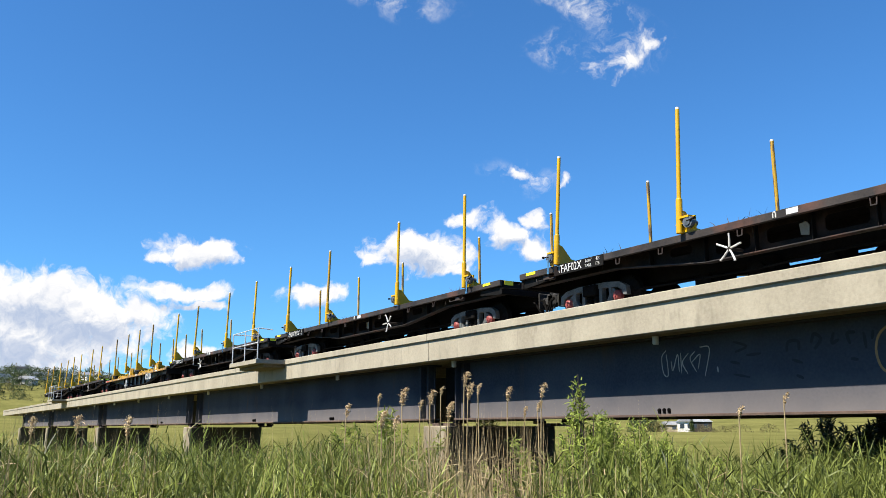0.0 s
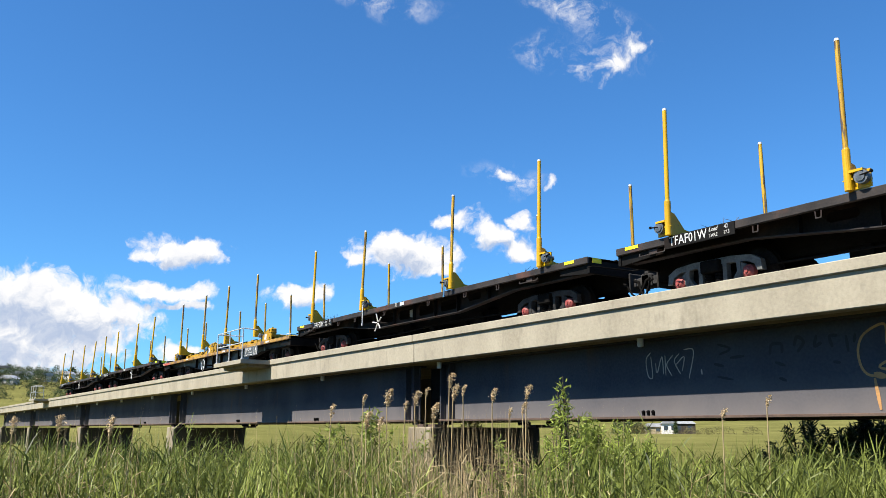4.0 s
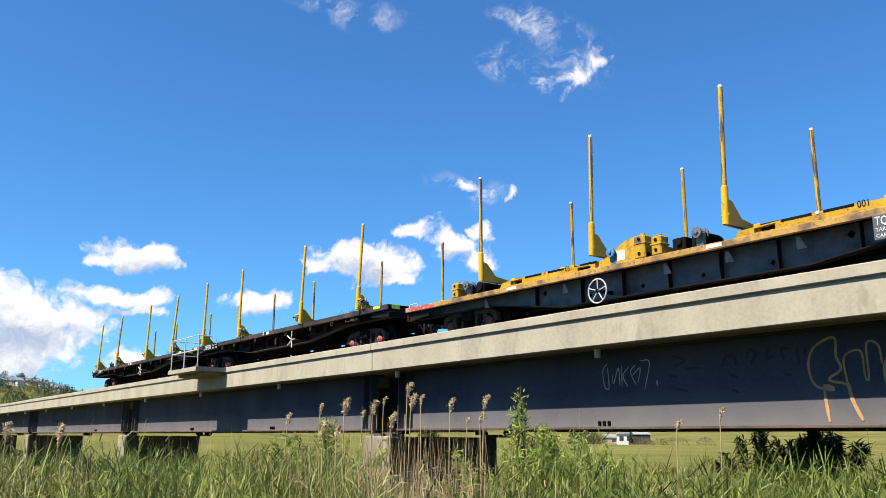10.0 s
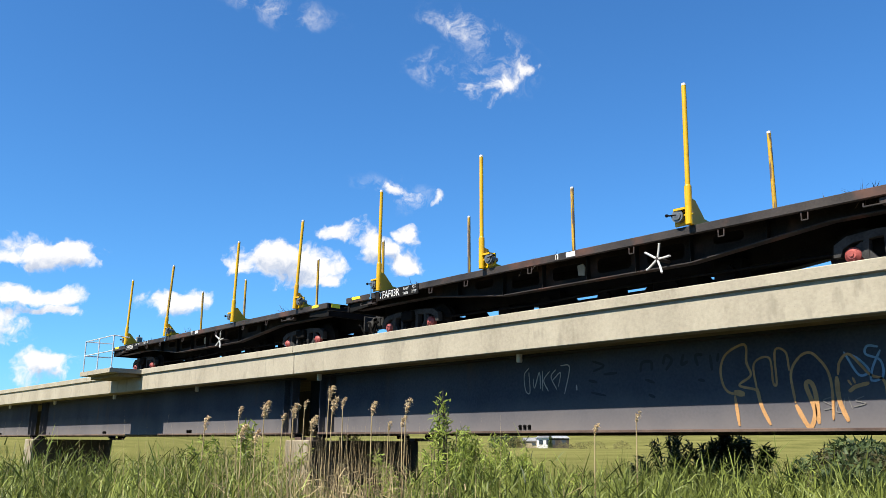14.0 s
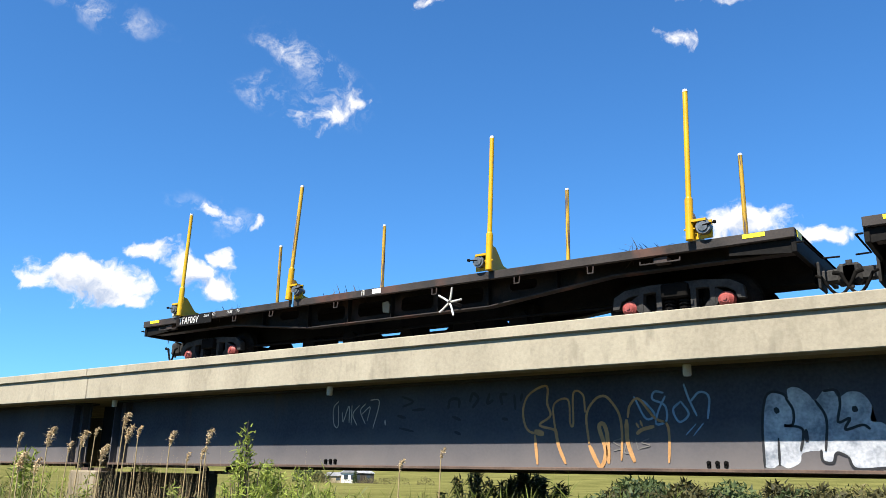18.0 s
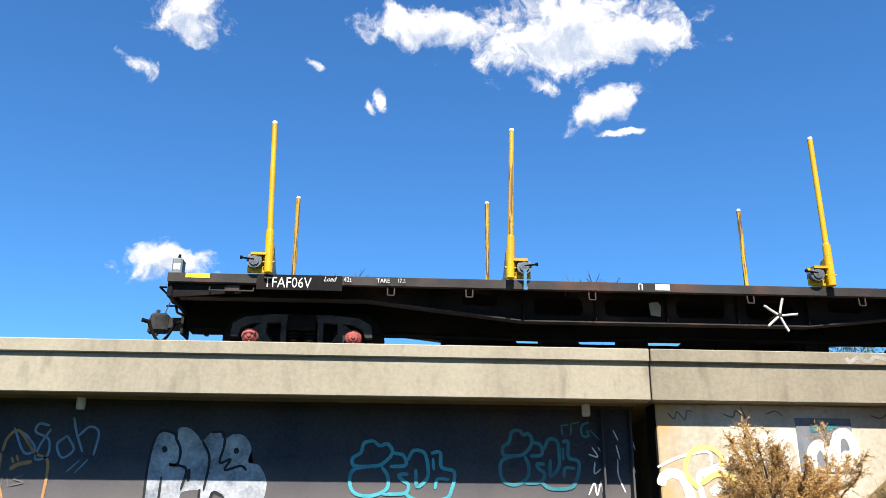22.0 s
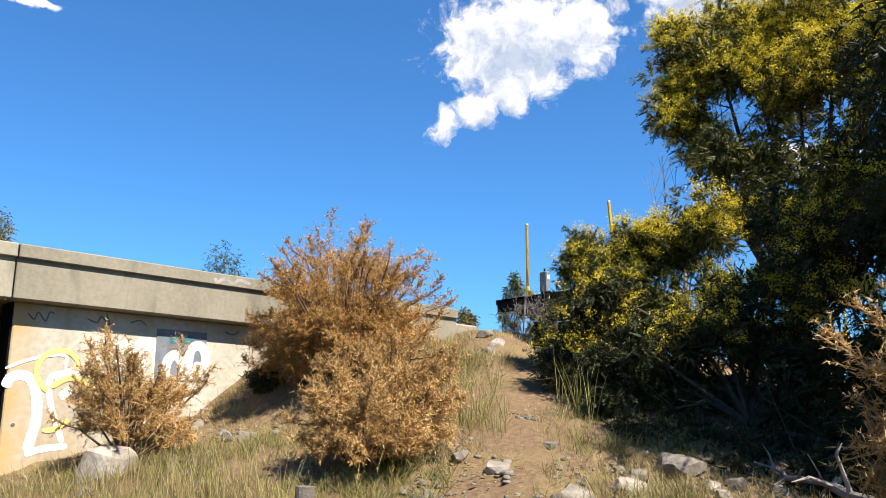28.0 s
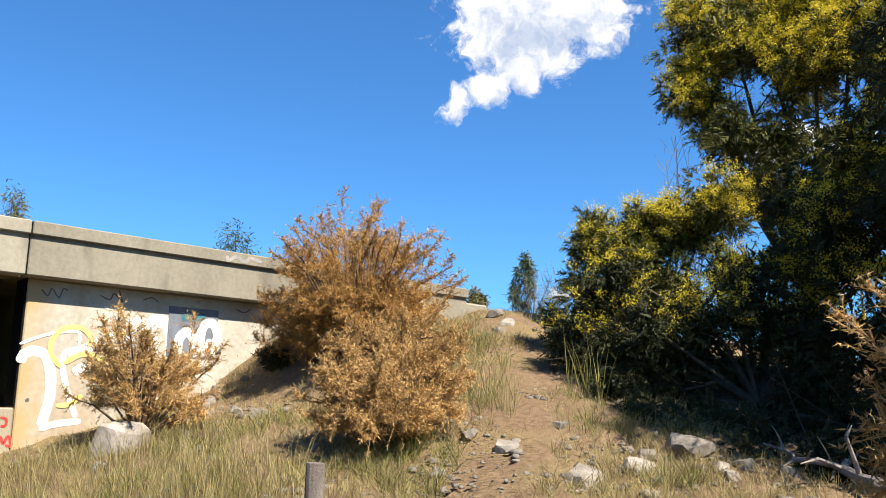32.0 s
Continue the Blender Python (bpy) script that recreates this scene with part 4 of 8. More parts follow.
    paint("white_b", 0.02, (3.13, 2.83), (3.19, 2.64))
    paint("white_b", 0.02, (3.11, 2.52), (3.18, 2.35))
    paint("grey", 0.02, (-10.18, 2.95), (-10.29, 2.83), (-10.26, 2.56), (-10.16, 2.53), (-10.18, 2.88))
    paint("grey", 0.02, (-10.08, 2.76), (-10.05, 2.60), (-9.93, 2.86), (-9.91, 2.57))
    paint("grey", 0.02, (-9.86, 2.88), (-9.86, 2.54))
    paint("grey", 0.02, (-9.69, 2.87), (-9.83, 2.72), (-9.73, 2.53))
    paint("grey", 0.02, (-9.55, 2.89), (-9.66, 2.77), (-9.54, 2.55))
    paint("grey", 0.02, (-9.63, 2.71), (-9.45, 2.83), (-9.50, 2.60))
    paint("grey", 0.02, (-9.45, 2.95), (-9.25, 2.91), (-9.37, 2.47))
    paint("grey", 0.03, (-9.11, 2.61), (-9.10, 2.52))
    paint("black_b", 0.04, (-8.77, 2.98), (-8.53, 2.89), (-8.75, 2.81))
    paint("black_b", 0.05, (-8.85, 2.67), (-8.67, 2.63))
    paint("black_b", 0.05, (-8.54, 2.75), (-8.27, 2.76))
    paint("black_b", 0.04, (-8.80, 2.47), (-8.50, 2.41))
    paint("black_b", 0.05, (-7.82, 2.75), (-7.78, 2.89), (-7.62, 2.89), (-7.61, 2.76))
    paint("black_b", 0.05, (-7.74, 2.63), (-7.57, 2.57))
    paint("black_b", 0.05, (-7.41, 2.84), (-7.35, 2.97), (-7.25, 2.89), (-7.36, 2.75))
    paint("black_b", 0.05, (-7.04, 2.97), (-7.08, 2.82), (-6.97, 2.86))
    paint("black_b", 0.05, (-6.81, 2.78), (-6.84, 2.93), (-6.72, 2.94))
    paint("black_b", 0.05, (-6.60, 2.93), (-6.58, 2.70))
    paint("black_b", 0.05, (-6.46, 2.94), (-6.49, 2.82))
    paint("black_b", 0.05, (-7.69, 2.40), (-7.57, 2.35))
    paint("black_b", 0.05, (-6.82, 2.58), (-6.71, 2.56))
    paint("wall_white", 0.120, (3.33, 2.17), (3.36, 2.27), (3.47, 2.32), (3.60, 2.27), (3.68, 2.07), (3.70, 1.81), (3.66, 1.59), (3.63, 1.45))
    paint("wall_white", 0.080, (3.61, 1.42), (3.81, 1.48), (4.09, 1.51))
    paint("wall_white", 0.072, (4.02, 1.55), (3.95, 1.73), (3.86, 1.96), (3.81, 2.18), (3.82, 2.31), (3.90, 2.36))
    paint("wall_white", 0.128, (3.86, 2.30), (4.09, 2.39), (4.31, 2.52), (4.51, 2.53), (4.65, 2.41))
    paint("wall_white", 0.112, (3.94, 2.08), (4.06, 2.15), (4.21, 2.12))
    paint("wall_white", 0.040, (3.30, 2.39), (3.60, 2.52), (3.95, 2.58), (3.98, 2.42))
    paint("wall_white", 0.176, (4.57, 2.50), (4.60, 2.67), (4.72, 2.74), (4.86, 2.66), (4.91, 2.44), (4.90, 2.20))
    paint("wall_white", 0.176, (4.85, 2.73), (4.98, 2.80), (5.13, 2.71), (5.18, 2.46), (5.16, 2.21))
    paint("wall_white", 0.160, (4.34, 2.37), (4.52, 2.26), (4.57, 2.10))
    paint("wall_white", 0.040, (4.25, 2.76), (4.33, 2.75), (4.39, 2.79))
    paint("wall_white", 0.040, (4.25, 2.92), (4.32, 2.88))
    paint("wall_yellow", 0.060, (3.79, 2.14), (3.68, 2.27), (3.65, 2.42), (3.76, 2.59), (3.97, 2.63), (4.11, 2.53), (4.10, 2.42))
    paint("wall_yellow", 0.068, (3.82, 2.19), (4.03, 2.31), (4.23, 2.28), (4.34, 2.19))
    paint("wall_yellow", 0.060, (3.78, 1.69), (3.94, 1.71), (4.07, 1.82))
    paint("wall_yellow", 0.060, (4.17, 1.77), (4.28, 1.83))
    paint("wall_yellow", 0.060, (4.40, 2.57), (4.55, 2.60))
    paint("wall_white_b", 0.13, (5.26, 2.34), (5.27, 2.57), (5.37, 2.68), (5.47, 2.60), (5.49, 2.35))
    paint("wall_white_b", 0.13, (5.65, 2.36), (5.58, 2.59), (5.62, 2.78), (5.75, 2.82), (5.83, 2.67), (5.79, 2.55), (5.66, 2.55))
    paint("wall_white_b", 0.10, (5.68, 2.53), (5.84, 2.37))
    paint("wall_teal", 0.10, (5.29, 2.87), (5.42, 2.89))
    paint("wall_teal", 0.08, (5.49, 2.86), (5.63, 2.93))
    paint("wall_dark", 0.018, (3.48, 3.05), (3.56, 2.98), (3.60, 3.07), (3.69, 2.97), (3.73, 3.08), (3.79, 3.07))
    paint("wall_dark", 0.018, (4.18, 3.05), (4.31, 3.01), (4.36, 3.09), (4.47, 3.00), (4.42, 3.14))
    paint("wall_dark", 0.018, (4.74, 3.05), (4.87, 3.09), (4.96, 3.03))
    paint("wall_dark", 0.018, (6.11, 3.05), (6.24, 3.02), (6.34, 3.08))
    paint("wall_dark", 0.04, (3.43, 1.74), (3.47, 1.76))
    paint("cap_white", 0.05, (5.75, 3.74), (5.78, 3.68), (5.90, 3.74), (6.03, 3.69), (6.13, 3.75), (6.31, 3.72))
    paint("wall_red", 0.03, (3.19, 1.55), (3.25, 1.53), (3.25, 1.46), (3.20, 1.45))
    paint("wall_red", 0.03, (3.21, 1.34), (3.25, 1.26), (3.28, 1.33), (3.31, 1.32), (3.32, 1.23), (3.27, 1.24))
    near = SPANS[-1]
    fill = [(-3.01, 1.90), (-3.00, 2.40), (-2.95, 2.71), (-2.87, 2.81), (-2.74, 2.79), (-2.67, 2.73), (-2.67, 2.84), (-2.56, 2.86), (-2.43, 2.77), (-2.36, 2.69),
            (-2.26, 2.80), (-2.16, 2.82), (-2.09, 2.72), (-1.98, 2.78), (-1.84, 2.76), (-1.74, 2.61), (-1.77, 2.44), (-1.63, 2.40), (-1.52, 2.18), (-1.61, 1.91),
            (-1.97, 1.89), (-2.05, 2.03), (-2.17, 2.09), (-2.22, 1.96), (-2.33, 1.98), (-2.34, 2.09), (-2.55, 2.07), (-2.59, 1.96), (-2.73, 1.89), (-2.83, 1.93), (-2.91, 1.89)]
    bm = bmesh.new()
    line = smooth_line(fill + fill[:1], 4)[:-1]
    bm.faces.new([bm.verts.new((p.x, 10.968, p.y)) for p in line])
    bmesh.ops.triangulate(bm, faces=bm.faces[:])
    part("graffiti", bm, PAINTS["silver"], near, "filled white bubble letters with black outlines")
    for tag, colour in (("orange", "orange"), ("blue", "blue"), ("white_thin", "grime"), ("black", "black"), ("cyan", "dull_cyan"), ("cyan_b", "cyan"), ("cyan_c", "dull_cyan"), ("white_b", "white"), ("grey", "grey"), ("black_b", "black")):
        lay(tag, PAINTS[colour], 10.965, near, len(tag))
    bm = bmesh.new()
    box(bm, 5.11, 5.83, 10.415, 10.43, 2.345, 3.01)
    part("graffiti", bm, spray("grey_panel", (0.15, 0.16, 0.18)), wing, "grey painted square")
    lay("wall_white", PAINTS["worn_white"], 10.43, wing, 3)
    lay("wall_yellow", PAINTS["pale_yellow"], 10.4255, wing, 4)
    lay("wall_white_b", PAINTS["worn_white"], 10.414, wing, 5)
    lay("wall_teal", PAINTS["dull_cyan"], 10.414, wing, 6)
    lay("wall_dark", PAINTS["grime"], 10.43, wing, 7)
    lay("wall_red", PAINTS["red"], 10.45, wing, 8)
    lay("cap_white", PAINTS["grey"], 10.15, wing, 9)


sprayed()


# ---- wagons ----
def octagon(cx, cz, w, h, c):
    return [(cx - w + c, cz - h), (cx + w - c, cz - h), (cx + w, cz - h + c), (cx + w, cz + h - c), (cx + w - c, cz + h), (cx - w + c, cz + h), (cx - w, cz + h - c), (cx - w, cz - h + c)]


def web_plate(bm, y, x0, x1, zb0, zb1, zt, hole=None):
    """One bay of a girder web, with a lightening hole cut through it."""
    if not hole:
        prism(bm, [(x0, zb0), (x1, zb1), (x1, zt), (x0, zt)], y, y + 0.012)
        return
    inner = octagon(*hole, 0.05)
    zl, zr = (zb0 + (zb1 - zb0) * (x - x0) / (x1 - x0) for x in (inner[0][0], inner[1][0]))
    outer = [(inner[0][0], zl), (inner[1][0], zr), (x1, zb1), (x1, zt), (inner[4][0], zt), (inner[5][0], zt), (x0, zt), (x0, zb0)]
    for k in range(8):
        a, b = k, (k + 1) % 8
        q = [inner[a], inner[b], outer[b], outer[a]]
        prism(bm, q, y, y + 0.012)


def side_frame(bm, y0, y1):
    """Cast bogie side frame round the origin, axles at -0.73 and 0.73."""
    top = [(-1.0, 0.42), (-0.98, 0.60), (-0.80, 0.70), (-0.4, 0.74), (0.4, 0.74), (0.80, 0.70), (0.98, 0.60), (1.0, 0.42), (0.9, 0.42), (0.86, 0.53), (0.72, 0.6), (0.4, 0.63), (-0.4, 0.63), (-0.72, 0.6), (-0.86, 0.53), (-0.9, 0.42)]
    for k in range(7):
        q = [top[k], top[k + 1], top[14 - k], top[15 - k]]
        prism(bm, q, y0, y1)
    for s in (1, -1):
        prism(bm, [(s * 0.22, 0.16), (s * 0.30, 0.16), (s * 0.30, 0.64), (s * 0.22, 0.64)], y0, y1)
        prism(bm, [(s * 0.28, 0.16), (s * 0.44, 0.16), (s * 0.72, 0.52), (s * 0.60, 0.60)], y0 + 0.01, y1 - 0.01)
        prism(bm, [(s * 0.52, 0.26), (s * 0.58, 0.24), (s * 0.58, 0.62), (s * 0.5, 0.62)], y0, y1)
    prism(bm, [(-0.5, 0.10), (0.5, 0.10), (0.44, 0.19), (-0.44, 0.19)], y0, y1)


def bogie():
    """Parts of one bogie, shared by all: meshes made once."""
    out = {}
    bm = bmesh.new()
    side_frame(bm, -0.06, 0.06)
    out["side_frame"] = (bm, BOGIE)
    bm = bmesh.new()
    for x in (-0.11, 0.11):
        for k in range(7):
            rod(bm, (x, 0, 0.2 + 0.05 * k), (x, 0, 0.228 + 0.05 * k), 0.085, None, 10)
        rod(bm, (x, 0, 0.19), (x, 0, 0.56), 0.055, None, 8)
    out["spring"] = (bm, UNDER)
    bm = bmesh.new()
    box(bm, -0.2, 0.2, -0.95, 0.95, 0.50, 0.72, 0.02)
    out["bolster"] = (bm, UNDER)
    bm = bmesh.new()
    for y in (-0.56, 0.56):
        s = 1 if y > 0 else -1
        rod(bm, (0, y - 0.045, 0), (0, y + 0.045, 0), 0.42, 0.42, 28)
        rod(bm, (0, y - s * 0.06, 0), (0, y - s * 0.045, 0), 0.445, 0.445, 28)
        rod(bm, (0, y + s * 0.045, 0), (0, y + s * 0.075, 0), 0.36, 0.30, 20)
    rod(bm, (0, -0.8, 0), (0, 0.8, 0), 0.065, None, 12)
    for k in range(6):
        a = k * math.pi / 3
        for s in (1, -1):
            rod(bm, (0.22 * math.cos(a), s * 0.60, 0.22 * math.sin(a)), (0.22 * math.cos(a), s * 0.645, 0.22 * math.sin(a)), 0.035, None, 8)
    out["wheelset"] = (bm, WHEELM)
    bm = bmesh.new()
    for s in (-1,):
        rod(bm, (0, s * 0.78, 0), (0, s * 0.86, 0), 0.125, 0.115, 18)
        rod(bm, (0, s * 0.86, 0), (0, s * 0.91, 0), 0.115, 0.06, 18)
        rod(bm, (0, s * 0.91, 0), (0, s * 0.93, 0), 0.032, 0.032, 6)
        for k in range(3):
            a = k * 2.094
            rod(bm, (0.075 * math.cos(a), s * 0.87, 0.075 * math.sin(a)), (0.075 * math.cos(a), s * 0.9, 0.075 * math.sin(a)), 0.014, None, 6)
    out["bearing_cap"] = (bm, REDCAP)
    bm = bmesh.new()
    rod(bm, (0, -0.85, 0.33), (0, 0.85, 0.33), 0.04, None, 8)
    box(bm, -0.06, 0.06, -0.68, -0.48, 0.2, 0.5)
    box(bm, -0.06, 0.06, 0.48, 0.68, 0.2, 0.5)
    out["brake_beam"] = (bm, UNDER)
    return out


DULLCAP = surface("faded_red_cap", (0.05, 0.02, 0.018), (0.12, 0.05, 0.045), 6, 50, 0.6, bump=0.1)
PALECAST = surface("grey_cast_steel", (0.05, 0.052, 0.05), (0.13, 0.135, 0.13), 4, 30, 0.7, bump=0.15, spec=0.15)
BOGIE_PARTS = bogie()
MESHES = {}


def shared(name, bm, material, parent, m, label="", smooth=False):
    """A part whose mesh is made once and used by all the parts of that name and build."""
    key = (name, material.name)
    if key not in MESHES:
        o = part(name, bm, material, parent, label, smooth)
        MESHES[key] = o.data
    else:
        if bm is not None:
            bm.free()
        o = new(name, MESHES[key])
        o.parent = parent
        tagged(o, label)
    o.matrix_basis = m
    return o


WHEELSETS = []


def add_bogie(root, x, cap=REDCAP, cast=None):
    cast = cast or BOGIE
    frame_part = None
    for y in (-0.80, 0.80):
        f = shared("bogie_side_frame", BOGIE_PARTS["side_frame"][0].copy(), cast, root, pose(x, y, 0))
        shared("spring", BOGIE_PARTS["spring"][0].copy(), UNDER, f, Matrix())
        frame_part = frame_part or f
    shared("bogie_bolster", BOGIE_PARTS["bolster"][0].copy(), UNDER, root, pose(x, 0, 0))
    for dx in (-0.73, 0.73):
        w = shared("wheelset", BOGIE_PARTS["wheelset"][0].copy(), WHEELM, root, pose(x + dx, 0, 0.42))
        for turn in (0, 180):
            shared("bearing_cap", BOGIE_PARTS["bearing_cap"][0].copy(), cap, w, pose(0, 0, 0, 0, 0, turn), "red axle end cap")
        WHEELSETS.append((root, w, x + dx))
        shared("brake_beam", BOGIE_PARTS["brake_beam"][0].copy(), UNDER, root, pose(x + dx * 0.36, 0, 0))


def coupler(root, x, s):
    bm = bmesh.new()
    box(bm, min(0, s * 0.3), max(0, s * 0.3), -0.09, 0.09, -0.09, 0.09, 0.02)
    box(bm, min(s * 0.25, s * 0.52), max(s * 0.25, s * 0.52), -0.15, 0.05, -0.15, 0.15, 0.04)
    box(bm, min(s * 0.40, s * 0.60), max(s * 0.40, s * 0.60), 0.06, 0.16, -0.13, 0.13, 0.03)
    box(bm, min(0, s * 0.04), max(0, s * 0.04), -0.22, 0.22, -0.2, 0.2, 0.02)
    rod(bm, (s * 0.42, -0.08, -0.2), (s * 0.42, -0.08, 0.2), 0.03, None, 8)
    c = part("coupler", bm, BOGIE, root, "rusty automatic knuckle coupler")
    c.matrix_basis = pose(x, 0, 0.76)
    bm = bmesh.new()
    pts = [(0, -0.35, -0.02)]
    for k in range(9):
        a = k / 8
        pts.append((s * (0.08 + 0.42 * a), -0.35 + 0.12 * a, -0.05 - 0.28 * math.sin(a * math.pi) + 0.05 * a))
    pts.append((pts[-1][0] + s * 0.1, pts[-1][1], pts[-1][2] + 0.03))
    rings = []
    for k, p in enumerate(pts):
        d = Vector(pts[min(k + 1, len(pts) - 1)]) - Vector(pts[max(k - 1, 0)])
        u = d.cross(Vector((0, 1, 0))).normalized()
        v = d.cross(u).normalized()
        r = 0.022 if k < len(pts) - 2 else 0.032
        rings.append([bm.verts.new(Vector(p) + (u * math.cos(a * math.pi / 4) + v * math.sin(a * math.pi / 4)) * r) for a in range(8)])
    for a, b in zip(rings, rings[1:]):
        for j in range(8):
            bm.faces.new((a[j], a[(j + 1) % 8], b[(j + 1) % 8], b[j]))
    bm.faces.new(rings[0][::-1]), bm.faces.new(rings[-1])
    part("brake_hose", bm, UNDER, root).matrix_basis = pose(x, 0, 0.74)
    bm = bmesh.new()
    bar(bm, [(0, -1.3, 0.0), (s * 0.09, -1.3, 0.0), (s * 0.09, -0.2, 0.02), (s * 0.3, -0.1, 0.04)], 0.014)
    part("release_lever", bm, UNDER, root).matrix_basis = pose(x, 0, 0.98)


STAKE_Z = 1.19


def stake(root, x, y, lean, tilt, material, seed):
    """Upright log stake: pipe in a thicker socket, white top."""
    s = 1 if y > 0 else -1
    bm = bmesh.new()
    rod(bm, (0, 0, 0.5), (0, 0, 2.34), 0.040, 0.038, 24)
    st = part("stake", bm, material, root) if ("stake", material.name) not in MESHES else new("stake", MESHES[("stake", material.name)])
    if ("stake", material.name) in MESHES:
        bm.free()
    MESHES[("stake", material.name)] = st.data
    st.parent = root
    rng = random.Random(seed)
    st.matrix_basis = pose(x, y, STAKE_Z - (0.11 if y > 0 else 0), s * tilt + rng.uniform(-0.2, 0.2), lean + rng.uniform(-0.15, 0.15), 0)
    bm = bmesh.new()
    rod(bm, (0, 0, 2.335), (0, 0, 2.375), 0.0405, 0.036, 14)
    shared("stake_top", bm, WHITE, st, Matrix(), "white painted top")
    bm = bmesh.new()
    rod(bm, (0, 0, 0), (0, 0, 0.62), 0.058, None, 16)
    rod(bm, (0, 0, 0.60), (0, 0, 0.645), 0.058, 0.042, 16)
    rod(bm, (-0.08, 0, 0.16), (0.08, 0, 0.16), 0.014, None, 6)
    shared("stake_socket", bm, YEL, st, Matrix())


def bolster(root, x, material=YEL):
    bm = bmesh.new()
    for s in (1, -1):
        t = bmesh.new()
        for dx in (-0.05, 0.038):
            p = [(0, 0.0), (0.85, 0.0), (0.85, 0.07), (0.34, 0.14), (0.1, 0.40), (0, 0.42)]
            lo = [t.verts.new((dx, s * (-1.38 + a), b)) for a, b in p]
            hi = [t.verts.new((dx + 0.012, s * (-1.38 + a), b)) for a, b in p]
            t.faces.new(lo), t.faces.new(hi[::-1])
            for k in range(6):
                t.faces.new((lo[k], hi[k], hi[(k + 1) % 6], lo[(k + 1) % 6]))
        join(bm, t)
    box(bm, -0.06, 0.06, -0.6, 0.6, 0.0, 0.075, 0.006)
    o = shared("bolster_beam", bm, material, root, pose(x, 0, STAKE_Z), "yellow cross beam with raised ends")
    return o


def winch(root, x, s, strap=None):
    """Ratchet winch on a yellow bracket beside a stake."""
    bm = bmesh.new()
    rod(bm, (0, -0.03, 0.17), (0, 0.09, 0.17), 0.105, None, 18)
    rod(bm, (0, -0.05, 0.17), (0, -0.03, 0.17), 0.07, None, 12)
    rod(bm, (0, 0.09, 0.17), (0, 0.2, 0.17), 0.05, None, 12)
    w = shared("winch", bm, WINCH, root, pose(x + s * 0.20, -1.40, STAKE_Z))
    bm = bmesh.new()
    box(bm, -0.16, 0.1, 0.06, 0.09, 0.02, 0.28)
    box(bm, -0.16, 0.05, -0.05, 0.09, 0.25, 0.285)
    shared("winch_bracket", bm, YEL, w, Matrix.Diagonal((s, 1, 1, 1)))
    bm = bmesh.new()
    rod(bm, (0, -0.04, 0.18), (0.17, -0.05, 0.20), 0.014, None, 8)
    rod(bm, (0.16, -0.05, 0.20), (0.19, -0.05, 0.204), 0.026, None, 8)
    shared("crank", bm, UNDER, w, Matrix.Diagonal((s, 1, 1, 1)))
    if strap:
        bm = bmesh.new()
        box(bm, -0.022, 0.022, -0.075, -0.068, -0.14 if strap is BLUE else -0.38, 0.12)
        box(bm, -0.028, 0.028, -0.085, -0.06, -0.18 if strap is BLUE else -0.46, -0.13 if strap is BLUE else -0.38)
        shared("strap_end", bm, strap, w, Matrix())


